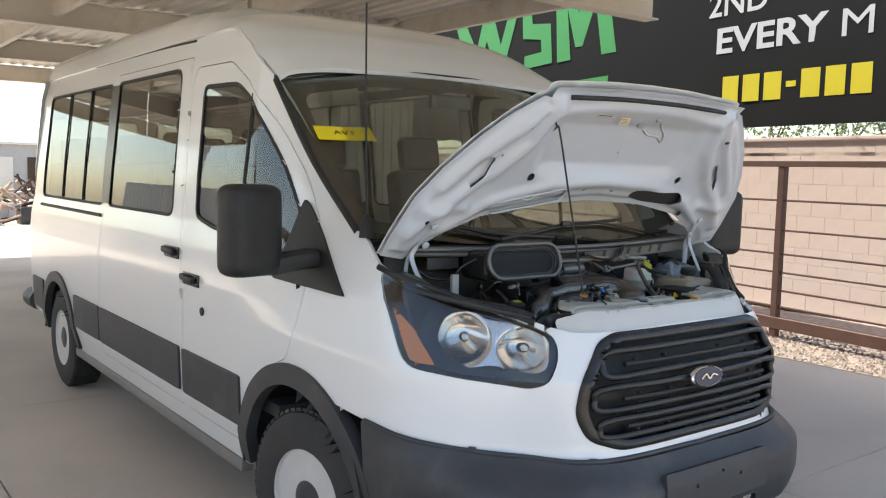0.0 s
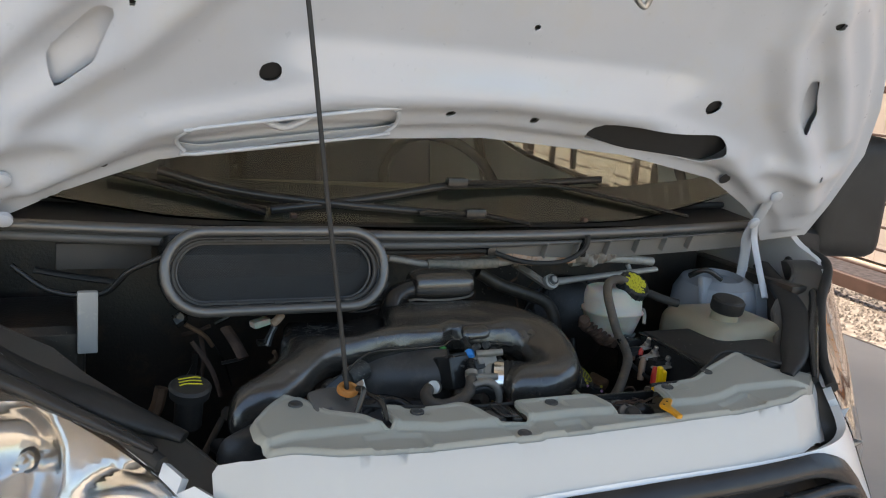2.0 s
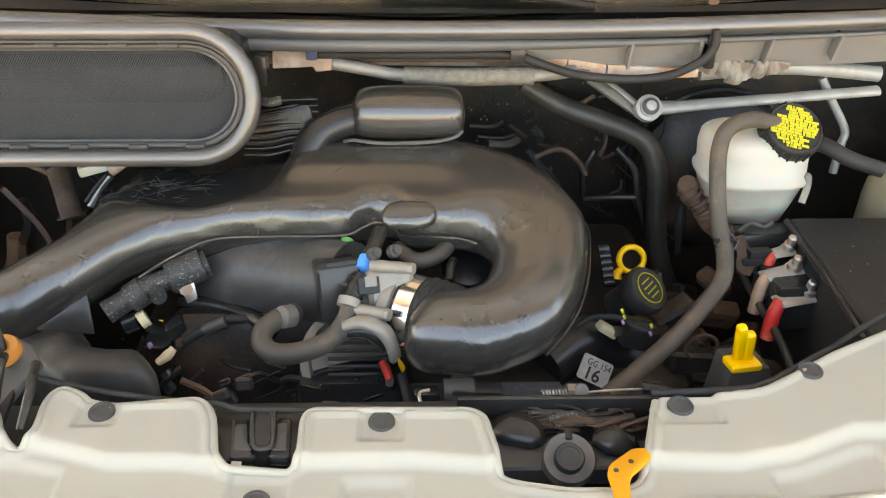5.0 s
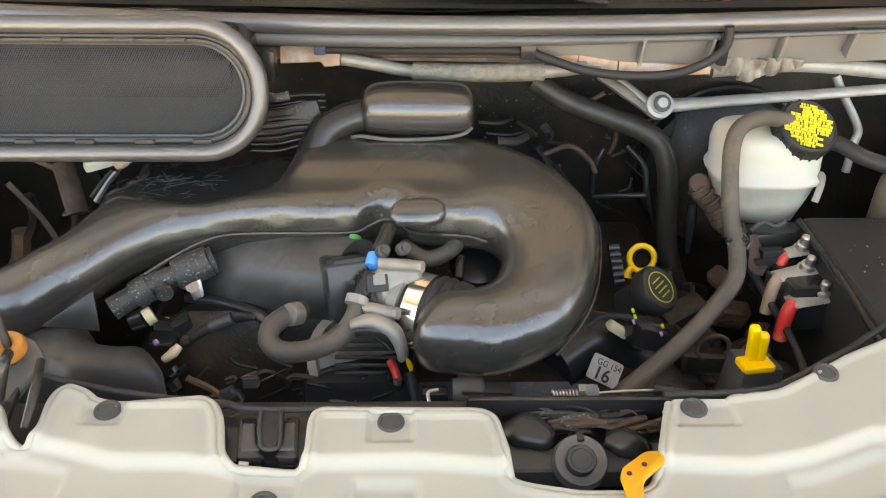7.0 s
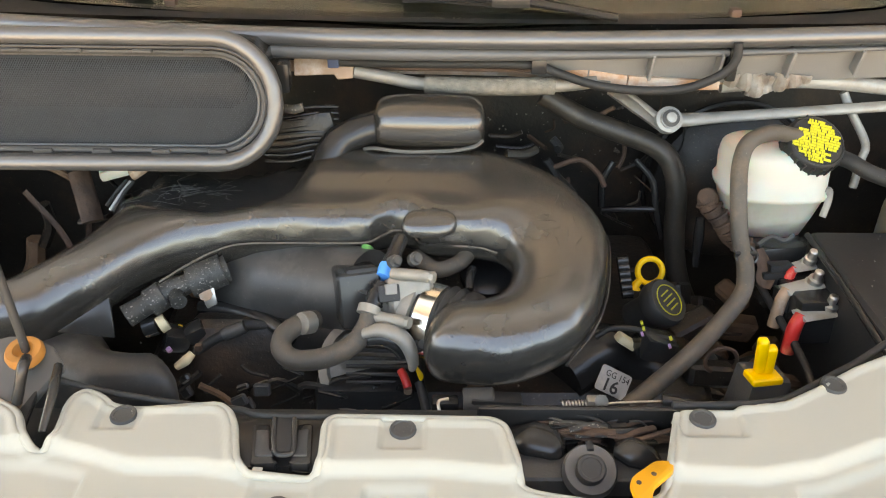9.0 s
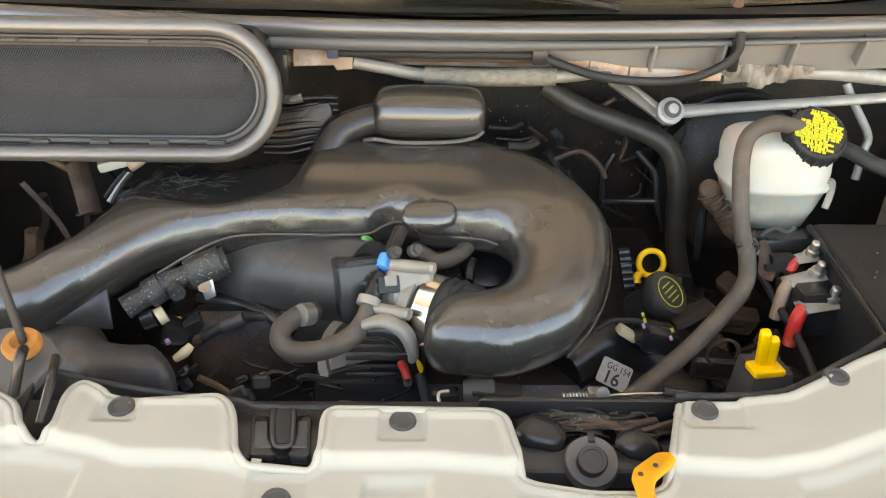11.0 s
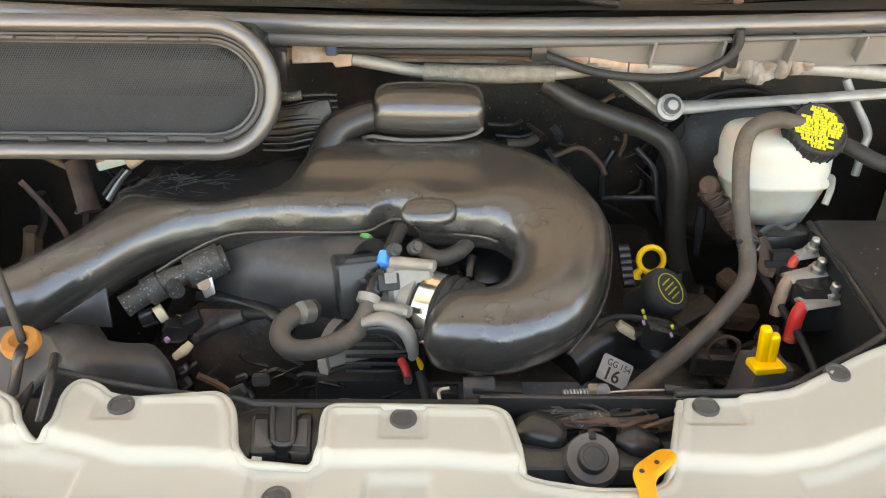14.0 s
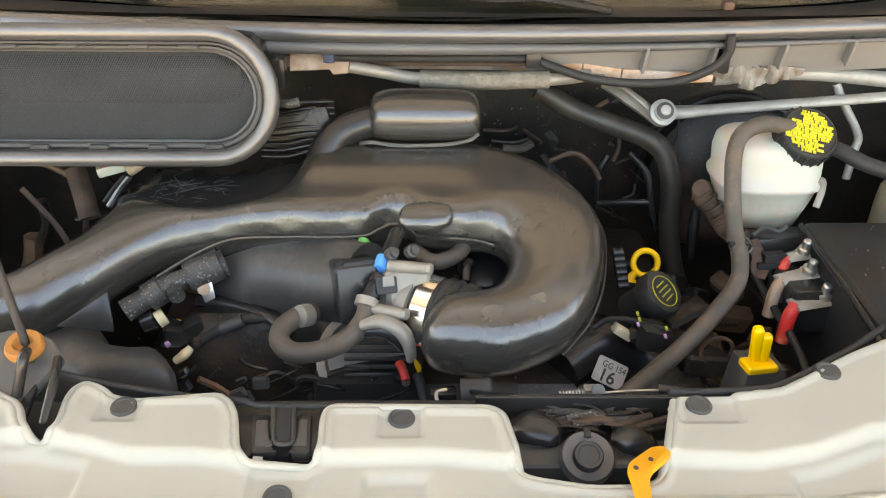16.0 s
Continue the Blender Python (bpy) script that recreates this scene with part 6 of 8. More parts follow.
for p in ((-0.050, 0.324, 1.216), (-0.031, 0.325, 1.218), (-0.027, 0.274, 1.155), (-0.052, 0.278, 1.161)):
    lathe("casting_bolt", [(0.0065, -0.006), (0.0065, 0.0), (0.0045, 0.001), (0.0045, 0.005), (0.002, 0.0055)], p, (0.5, -0.5, 0.6), M_GREY, thr, sides=10)
actu = box("throttle_motor", (-0.088, 0.332, 1.172), (0.042, 0.05, 0.055), M_BLACK, van, "black throttle motor housing", bevel=0.006, turn=(-20, 0, 14), seg=3)
box("motor_lid", (-0.083, 0.327, 1.192), (0.03, 0.022, 0.026), M_MATTE, actu, bevel=0.003, turn=(-25, 0, 14))
for k in range(3):
    tube("motor_rib", [(-0.085, 0.326, 1.200), (-0.072, 0.323, 1.200)] if k == 0 else ([(-0.088, 0.321, 1.195), (-0.073, 0.318, 1.195)] if k == 1 else [(-0.089, 0.315, 1.190), (-0.077, 0.312, 1.188)]), 0.0022, M_GREY, actu, sides=6)
plen = tube("plenum", [tuple(C1 + AX * 0.10 + Vector((0.0, 0.02, 0.0))), (-0.140, 0.397, 1.142), (-0.184, 0.414, 1.138), (-0.227, 0.428, 1.131), (-0.248, 0.434, 1.121)], [0.043, 0.05, 0.052, 0.046, 0.028], M_PLEN, van, "dusty matte black intake plenum", sides=26)
plate("plenum_fin", [(0, 0), (0.028, 0.004), (0.030, 0.018), (0.018, 0.028), (0.004, 0.02)], (-0.235, 0.400, 1.162), (1, 0, 0), (0, 0.45, 1), 0.003, M_GREY, plen)
tube("plenum_rail", [(-0.259, 0.386, 1.120), (-0.215, 0.375, 1.121), (-0.176, 0.350, 1.121), (-0.157, 0.333, 1.113)], 0.008, M_BLACK, plen, sides=8)
tube("green_plug", [(-0.081, 0.387, 1.193), (-0.084, 0.376, 1.186)], 0.0065, M_GREEN, plen, "green plug", sides=12)
# breather hose with blue band
bre = tube("breather_hose", [(-0.129, 0.320, 1.150), (-0.139, 0.307, 1.157), (-0.154, 0.288, 1.155), (-0.154, 0.273, 1.149), (-0.140, 0.264, 1.145), (-0.114, 0.265, 1.147), (-0.089, 0.271, 1.157), (-0.076, 0.284, 1.169), (-0.072, 0.295, 1.179)], 0.0098, M_HOSE, van, "dusty curved rubber breather hose", sides=14)
tube("hose_neck", [(-0.073, 0.295, 1.178), (-0.068, 0.307, 1.188), (-0.063, 0.317, 1.195)], [0.0085, 0.009, 0.0075], M_BLACK, bre, "black push fitting")
for k in range(3):
    tube("fitting_ring", [(-0.070, 0.301, 1.185), (-0.069, 0.302, 1.186)] if k == 0 else ([(-0.068, 0.306, 1.189), (-0.067, 0.307, 1.190)] if k == 1 else [(-0.066, 0.310, 1.192), (-0.065, 0.311, 1.193)]), 0.0098, M_BLACK, bre, sides=12)
tube("blue_band", [(-0.062, 0.322, 1.198), (-0.058, 0.334, 1.204)], 0.0082, M_BLUE, bre, "blue plastic band", sides=14)
tube("hose_tail", [(-0.059, 0.333, 1.203), (-0.053, 0.352, 1.205), (-0.047, 0.377, 1.208)], 0.0075, M_BLACK, bre, sides=12)
tube("hose_clip", [(-0.073, 0.294, 1.185), (-0.075, 0.288, 1.180)], 0.0108, M_ALU, bre, "pale spring clip", sides=14)
tube("hose_clip", [(-0.138, 0.296, 1.163), (-0.130, 0.304, 1.159)], 0.0108, M_STEEL, bre, sides=14)
tube("heat_pipe", [(-0.033, 0.394, 1.178), (-0.010, 0.374, 1.175), (0.013, 0.382, 1.179), (0.024, 0.397, 1.185)], 0.0085, M_HOSE, van, "brown-stained rubber pipe", sides=12)
lathe("vacuum_disc", [(0.03, 0), (0.03, 0.01), (0.02, 0.014)], (0.045, 0.425, 1.136), (0, -0.5, 1), M_BLACK, van, "black round vacuum capsule", sides=24)
tube("vacuum_pipe", [(0.026, 0.378, 1.173), (0.023, 0.365, 1.171), (0.022, 0.355, 1.164)], 0.005, M_BLACK, van, sides=8)

# corroded tee
tee = tube("coolant_tee", [(-0.318, 0.336, 1.141), (-0.301, 0.346, 1.148), (-0.281, 0.356, 1.156), (-0.257, 0.366, 1.163), (-0.224, 0.381, 1.170)], [0.012, 0.011, 0.0125, 0.010, 0.0145], M_CORR, van, "corroded grey coolant tee fitting", sides=14)
tube("tee_collar", [(-0.297, 0.347, 1.149), (-0.283, 0.354, 1.156)], 0.0148, M_CORR, tee, sides=14)
tube("tee_collar", [(-0.259, 0.365, 1.162), (-0.227, 0.376, 1.172)], 0.0165, M_CORR, tee, sides=14)
tube("tee_branch", [(-0.274, 0.357, 1.158), (-0.264, 0.338, 1.157)], 0.008, M_CORR, tee, sides=10)
plate("tee_flange", [(-0.006, 0), (0.01, -0.002), (0.018, -0.03), (0.008, -0.036), (-0.004, -0.012)], (-0.246, 0.366, 1.174), (1, 0, -0.1), (0, 0.45, 1), 0.003, M_STEEL, tee)
lathe("tee_bolt", [(0.007, 0), (0.007, 0.006), (0.004, 0.007)], (-0.242, 0.359, 1.153), (0, -0.8, 0.5), M_TAN, tee, sides=8)

# left front corner: horn-shaped snorkel
SNORK = [(-0.414, 0.308), (-0.387, 0.316), (-0.358, 0.332), (-0.338, 0.325), (-0.322, 0.300), (-0.296, 0.293), (-0.274, 0.292), (-0.256, 0.270), (-0.253, 0.246), (-0.288, 0.240), (-0.340, 0.246), (-0.384, 0.261), (-0.443, 0.226), (-0.490, 0.241), (-0.454, 0.277)]
sn = pillow("air_snorkel", catmull(SNORK, 4, True), [], 0.035, 0.045, M_PLEN, van, "satin black plastic air snorkel", step=0.006, skirt=0.05, base=lambda x, y: 1.115 + 0 * x)
plate("snorkel_fin", [(0, 0), (0.048, 0.032), (0.052, -0.005)], (-0.351, 0.264, 1.176), (1, 0, 0), (0, 0.45, 1), 0.004, M_BLACK, sn)
# prop rod bracket
brk = plate("rod_bracket", [(-0.040, 0.008), (-0.018, 0.016), (0.0, 0.016), (0.020, 0.006), (0.034, -0.012), (0.026, -0.03), (0.012, -0.07), (-0.002, -0.075), (-0.012, -0.066), (-0.016, -0.03), (-0.040, -0.04)], (-0.340, 0.187, 1.214), (1, 0, 0.0), (0.0, 1.0, 0.25), -0.010, M_LIP, van, "grey-black prop rod bracket", bevel=0.003)
lathe("grommet", [(0.0145, 0.0), (0.0150, 0.004), (0.013, 0.008), (0.008, 0.008), (0.006, 0.004), (0.0045, 0.003)], tuple(GROM + (0, 0, 0.0)), (0, -0.25, 1), M_GROM, brk, "worn orange rubber grommet", sides=28)
tube("rod_hook", [(-0.322, 0.155, 1.232), (-0.319, 0.142, 1.234), (-0.323, 0.138, 1.220), (-0.328, 0.136, 1.205)], 0.0042, M_BLACK, rod, sides=10)
tube("bracket_rib", [(-0.303, 0.161, 1.220), (-0.296, 0.132, 1.220), (-0.297, 0.105, 1.205)], [0.0035, 0.004, 0.003], M_BLACK, brk, sides=8)
box("bracket_pocket", (-0.338, 0.128, 1.196), (0.040, 0.050, 0.006), M_BLACK, brk, bevel=0.002, turn=(14, 0, 0))
box("pocket_floor", (-0.337, 0.128, 1.2005), (0.024, 0.022, 0.003), M_EARTH, brk, bevel=0.001, turn=(14, 0, 0))
# moulded latch guide in the cover's notch
gd = box("latch_guide", (-0.129, 0.112, 1.186), (0.074, 0.056, 0.012), M_BLACK, van, "black moulded latch guide", bevel=0.003)
for W in ([(-0.149, 0.122), (-0.136, 0.122), (-0.131, 0.094), (-0.125, 0.082), (-0.144, 0.081)], [(-0.116, 0.122), (-0.105, 0.123), (-0.101, 0.081), (-0.118, 0.082), (-0.114, 0.095)]):
    plate("guide_wing", rounded(W, 0.003, 3), (0, 0, 1.188), (1, 0, 0), (0, 1, 0), 0.010, M_BLACK, gd, bevel=0.002)
    plate("wing_panel", [tuple(np.mean(W, 0) + 0.66 * (np.array(w_) - np.mean(W, 0))) for w_ in W], (0, 0, 1.190), (1, 0, 0), (0, 1, 0), 0.0092, M_GREY, gd, bevel=0.0008)
tube("guide_rib", [(-0.133, 0.123, 1.202), (-0.131, 0.105, 1.201), (-0.128, 0.092, 1.200), (-0.125, 0.088, 1.200), (-0.118, 0.088, 1.200), (-0.115, 0.092, 1.200), (-0.116, 0.105, 1.201), (-0.118, 0.123, 1.202)], 0.0022, M_BLACK, gd, sides=8, n=5)
box("guide_slot", (-0.124, 0.108, 1.199), (0.014, 0.036, 0.004), M_INK, gd, bevel=0.001)
# rubber seal behind the cover
tube("bay_seal", [(-0.385, 0.170, 1.200), (-0.334, 0.176, 1.200), (-0.306, 0.167, 1.200), (-0.265, 0.154, 1.200), (-0.206, 0.141, 1.200), (-0.162, 0.135, 1.200), (-0.144, 0.129, 1.200), (-0.097, 0.128, 1.200), (-0.051, 0.135, 1.195), (-0.016, 0.138, 1.190)], 0.0026, M_RUBBER, van, "dusty rubber edge seal", sides=8)
tube("bay_seal", [(0.170, 0.142, 1.200), (0.215, 0.143, 1.200), (0.255, 0.148, 1.200), (0.290, 0.167, 1.200), (0.327, 0.190, 1.200), (0.44, 0.255, 1.2), (0.52, 0.20, 1.19)], 0.0032, M_RUBBER, van, "black rubber edge seal", sides=8)

# bonnet catch
cat_ = box("bonnet_latch", (0.109, 0.111, 1.158), (0.135, 0.030, 0.02), M_GREY, van, "dirty grey bonnet latch with round stop", bevel=0.005, seg=3)
box("latch_plate", (0.105, 0.154, 1.176), (0.17, 0.006, 0.022), M_BLACK, cat_, bevel=0.002, turn=(0, 2, 2))
box("latch_back", (0.121, 0.168, 1.130), (0.15, 0.06, 0.012), M_WALLBAY, cat_, "brown grimy latch plate", bevel=0.003)
lathe("stop_collar", [(0.0205, -0.010), (0.0205, -0.004), (0.019, -0.001), (0.012, 0.0)], (0.102, 0.097, 1.178), (0, -0.5, 1), M_LIP, cat_, "pale grey collar", sides=32)
lathe("latch_stop", [(0.0112, -0.008), (0.0112, 0.003), (0.0102, 0.0045), (0.0080, 0.0045), (0.0075, 0.0038), (0.003, 0.0038)], (0.101, 0.094, 1.180), (0, -0.5, 1), M_CLIP, cat_, "round dark grey rubber stop", sides=28)
box("collar_notch", (0.103, 0.114, 1.182), (0.006, 0.01, 0.008), M_INK, cat_, bevel=0.002)
tube("latch_cheek", [(0.048, 0.143, 1.165), (0.061, 0.135, 1.172), (0.078, 0.130, 1.170), (0.087, 0.129, 1.158)], [0.010, 0.018, 0.016, 0.008], M_BLACK, cat_, sides=14, flat=0.6)
tube("latch_cheek", [(0.126, 0.123, 1.172), (0.136, 0.119, 1.174), (0.150, 0.118, 1.168), (0.162, 0.123, 1.155)], [0.008, 0.014, 0.013, 0.007], M_BLACK, cat_, sides=14, flat=0.7)
rng = random.Random(14)
for k in range(60):
    c = np.array((0.117, 0.142, 1.172)) + np.array((rng.uniform(-0.045, 0.05), rng.uniform(-0.013, 0.016), rng.uniform(-0.008, 0.006)))
    d = np.array((rng.uniform(0.008, 0.022), rng.uniform(-0.006, 0.006), rng.uniform(-0.004, 0.004)))
    tube("latch_pawl", [c - d, c + d * 0.1 + np.array((0, rng.uniform(-0.003, 0.003), 0.002)), c + d], rng.uniform(0.001, 0.0036), (M_RUST, M_BLACK, M_WALLBAY, M_RUST, M_CORR)[k % 5], cat_, sides=7, n=3, flat=0.6)
pts = []
for k in range(64):
    t_ = k / 63
    p = np.array((0.099, 0.215, 1.136)) * (1 - t_) + np.array((0.125, 0.215, 1.137)) * t_
    pts.append(tuple(p + np.array((0, 0.0035 * math.cos(k * 0.9), 0.0035 * math.sin(k * 0.9)))))
tube("latch_spring", pts, 0.0009, M_STEEL, cat_, "thin coil spring", sides=6, n=1)
tube("release_cable", [(0.124, 0.214, 1.136), (0.154, 0.217, 1.137), (0.190, 0.221, 1.135)], 0.0012, M_STEEL, cat_, sides=6)
tube("cable_sleeve", [(0.190, 0.221, 1.135), (0.205, 0.218, 1.136), (0.227, 0.211, 1.138), (0.258, 0.202, 1.144)], [0.007, 0.0055, 0.003, 0.003], M_BLACK, cat_, sides=10)
box("cable_stop", (0.130, 0.215, 1.137), (0.018, 0.010, 0.014), M_ALU, cat_, bevel=0.002)
lathe("cable_eye", [(0.006, -0.002), (0.006, 0.002), (0.003, 0.002)], (0.133, 0.211, 1.143), (0, -0.8, 0.5), M_STEEL, cat_, sides=14)
tube("latch_lever", [(0.087, 0.148, 1.170), (0.104, 0.147, 1.175), (0.125, 0.141, 1.175), (0.154, 0.146, 1.172)], 0.0032, M_BLACK, cat_, sides=8, flat=0.5)
LP = [(0.141, 0.078), (0.154, 0.078), (0.153, 0.069), (0.136, 0.054), (0.133, 0.048), (0.131, 0.034), (0.128, 0.016), (0.117, 0.016), (0.120, 0.033), (0.120, 0.046), (0.119, 0.056), (0.122, 0.063), (0.132, 0.071)]
lev = plate("latch_handle", rounded(LP, 0.004, 3), (0, 0, 1.2005), (1, 0, 0), (0, 1, 0), 0.006, M_AMBERPAINT, van, "amber yellow bonnet release handle", bevel=0.0018)
for q in ((0.137, 0.064, 1.207), (0.125, 0.056, 1.207)):
    lathe("handle_hole", [(0.0019, 0), (0.0019, 0.0003), (0.001, 0.0003)], q, (0, 0, 1), M_RUST, lev, sides=12)
# sensor by the latch
sens = lathe("level_sensor", [(0.012, 0), (0.012, 0.026), (0.010, 0.028)], (0.013, 0.227, 1.129), (1, 0, 0.05), M_GREY, van, "grey latch switch with black plug", sides=18)
box("plug", (0.042, 0.224, 1.130), (0.046, 0.016, 0.015), M_MATTE, sens, bevel=0.003, turn=(0, 3, 0))
box("plug_tail", (-0.003, 0.230, 1.123), (0.024, 0.014, 0.012), M_BLACK, sens, bevel=0.003)
tube("plug_wire", [(-0.000, 0.229, 1.130), (-0.009, 0.226, 1.129), (-0.008, 0.215, 1.126)], 0.0016, M_STEEL, sens, sides=6)
tube("latch_rail", [(0.029, 0.213, 1.130), (0.074, 0.210, 1.131), (0.128, 0.208, 1.134), (0.195, 0.202, 1.138)], 0.0035, M_BLACK, van, sides=6)

# alternator below the throttle
alt = lathe("alternator", [(0.050, 0.0), (0.052, 0.012), (0.044, 0.016), (0.040, 0.010), (0.02, 0.008)], (-0.081, 0.331, 1.084), (0.25, -0.75, 0.65), M_ALU, van, "dusty alternator with dark cooling slots", sides=36)
for k in range(7):
    p0 = np.array((-0.100, 0.320, 1.113)) + np.array((0, -0.004 * k, -0.0068 * k))
    tube("cooling_fin", [p0, p0 + np.array((0.03, -0.001, 0.001)), p0 + np.array((0.062, 0.002, -0.002))], 0.0022, M_GREY, alt, sides=6)
box("alternator_body", (-0.077, 0.334, 1.042), (0.11, 0.09, 0.09), M_MATTE, alt, bevel=0.015)
tube("shroud_arc", [(-0.078, 0.272, 1.170), (-0.062, 0.270, 1.176), (-0.048, 0.268, 1.173), (-0.038, 0.266, 1.163), (-0.033, 0.264, 1.148), (-0.033, 0.266, 1.136)], [0.006, 0.0085, 0.0095, 0.0095, 0.008, 0.006], M_ALU, alt, "pale cast shroud rim", sides=12, flat=0.7)
tube("shroud_band", [(-0.074, 0.276, 1.160), (-0.058, 0.273, 1.164), (-0.047, 0.271, 1.158), (-0.041, 0.270, 1.146)], [0.007, 0.009, 0.009, 0.006], M_BLACK, alt, sides=10)
tube("red_wire", [(-0.045, 0.293, 1.110), (-0.041, 0.285, 1.107), (-0.038, 0.278, 1.101)], 0.0042, M_RED, alt, "red cable boot", sides=10)
lathe("wire_nut", [(0.004, 0), (0.004, 0.006)], (-0.038, 0.278, 1.101), (0, 0, -1), M_STEEL, alt, sides=8)
for k in range(5):
    p = np.array((-0.030, 0.299, 1.110))
    tube("yellow_wire", [p, p + np.array((0.002 + 0.001 * k, -0.004, -0.008)), p + np.array((0.008 - 0.0012 * k, -0.006, -0.02 + 0.001 * k))], 0.0011, M_YEL, alt, sides=5)
tube("alternator_lead", [(-0.027, 0.287, 1.100), (-0.023, 0.276, 1.092), (-0.019, 0.263, 1.081)], 0.005, M_RUBBER, alt, sides=8)

# engine block mass and harness clutter below
eng = box("engine_block", (-0.02, 0.50, 0.94), (0.62, 0.36, 0.22), M_WALLBAY, van, "grimy black engine block", bevel=0.03, seg=3)
cam_cover = tube("cam_cover", [(0.124, 0.351, 1.056), (0.164, 0.379, 1.065), (0.197, 0.384, 1.055), (0.241, 0.371, 1.036)], [0.03, 0.034, 0.03, 0.026], M_BLACK, eng, "black moulded cam cover", sides=18)
box("front_cover", (-0.187, 0.348, 1.060), (0.16, 0.05, 0.13), M_WALLBAY, eng, bevel=0.02, turn=(-20, 0, 0), seg=3)
rng = random.Random(58)
for k in range(26):
    a = Vector((rng.uniform(-0.26, -0.03), rng.uniform(0.285, 0.318), rng.uniform(1.045, 1.105)))
    b = a + Vector((rng.uniform(-0.03, 0.03), rng.uniform(-0.006, 0.006), rng.uniform(-0.022, 0.022)))
    c = b + Vector((rng.uniform(-0.02, 0.02), rng.uniform(-0.006, 0.004), rng.uniform(-0.02, 0.012)))
    tube("front_wire", [a, b, c], rng.choice([0.0012, 0.002, 0.0035]), (M_BLACK, M_RUBBER, M_BLACK, M_EARTH)[k % 4], eng, sides=6, n=4)
for k in range(10):
    a = (rng.uniform(-0.27, -0.10), rng.uniform(0.29, 0.315), rng.uniform(1.05, 1.09))
    box("front_clip", a, (rng.uniform(0.008, 0.02), 0.008, rng.uniform(0.006, 0.014)), (M_BLACK, M_GREY)[k % 2], eng, bevel=0.002, turn=(-20, rng.uniform(-40, 40), 0), seg=1)
rng = random.Random(5)
pal = [M_RUBBER, M_MATTE, M_BLACK, M_EARTH, M_HOSE, M_EARTH]
for k in range(34):
    a = Vector((rng.uniform(-0.45, 0.36), rng.uniform(0.24, 0.62), rng.uniform(0.94, 1.06)))
    b = a + Vector((rng.uniform(-0.09, 0.09), rng.uniform(-0.07, 0.07), rng.uniform(-0.05, 0.03)))
    c = b + Vector((rng.uniform(-0.06, 0.06), rng.uniform(-0.05, 0.05), rng.uniform(-0.05, 0.03)))
    tube("engine_pipe", [a, b, c], rng.choice([0.006, 0.009, 0.013]), pal[k % 6], eng, sides=8, n=5)
for k in range(30):
    a = (rng.uniform(0.2, 0.40), rng.uniform(0.28, 0.55), rng.uniform(0.95, 1.06))
    box("bracket", a, (rng.uniform(0.02, 0.06), rng.uniform(0.02, 0.05), rng.uniform(0.01, 0.04)), (M_EARTH, M_WALLBAY, M_EARTH, M_RUST)[k % 4], eng, bevel=0.004, turn=(rng.uniform(-30, 30), rng.uniform(-30, 30), rng.uniform(0, 90)), seg=1)
for k in range(12):
    a = Vector((rng.uniform(-0.52, -0.34), rng.uniform(0.50, 0.66), rng.uniform(1.06, 1.24)))
    d = Vector((rng.uniform(-0.03, 0.03), rng.uniform(-0.01, 0.01), rng.uniform(-0.06, 0.06)))
    tube("side_pipe", [a, a + d + Vector((0.008, 0, 0)), a + d * 2], rng.choice([0.004, 0.007, 0.012]), (M_EARTH, M_WALLBAY, M_BLACK, M_RUST)[k % 4], eng, sides=7, n=4, flat=rng.choice([1.0, 0.4]))
# injector plugs and wires, left
inj = box("injector_plug", (-0.275, 0.344, 1.108), (0.026, 0.022, 0.024), M_BLACK, van, "black injector plugs with coloured wires", bevel=0.004, turn=(10, 20, 20))
box("plug_body", (-0.255, 0.347, 1.113), (0.02, 0.018, 0.024), M_BLACK, inj, bevel=0.004, turn=(10, -20, 20))
tube("yellow_wire", [(-0.280, 0.333, 1.110), (-0.280, 0.344, 1.117), (-0.273, 0.351, 1.119), (-0.262, 0.348, 1.115)], 0.0016, M_YEL, inj, sides=6)
tube("purple_tape", [(-0.281, 0.331, 1.106), (-0.278, 0.328, 1.104)], 0.0028, M_PINK, inj, sides=8)
tube("purple_tape", [(-0.251, 0.342, 1.121), (-0.248, 0.341, 1.120)], 0.0028, M_PINK, inj, sides=8)
tube("cream_plug", [(-0.272, 0.321, 1.090), (-0.262, 0.323, 1.097), (-0.256, 0.328, 1.102)], [0.004, 0.0055, 0.004], M_CREAMCONN, inj, sides=10)
tube("braided_lead", [(-0.255, 0.337, 1.098), (-0.229, 0.341, 1.114), (-0.204, 0.346, 1.124), (-0.183, 0.350, 1.121)], 0.0055, M_RUBBER, inj, sides=8)
tube("lead_clip", [(-0.225, 0.336, 1.119), (-0.203, 0.340, 1.127)], 0.0068, M_GREY, inj, sides=8)
box("pink_plug", (-0.250, 0.331, 1.107), (0.007, 0.006, 0.008), M_RUST, inj, bevel=0.002)
tube("round_plug", [(-0.304, 0.342, 1.123), (-0.291, 0.344, 1.127)], 0.011, M_BLACK, inj, sides=14)
tube("grey_plug", [(-0.289, 0.340, 1.127), (-0.282, 0.344, 1.130)], 0.009, M_CREAMCONN, inj, sides=12)
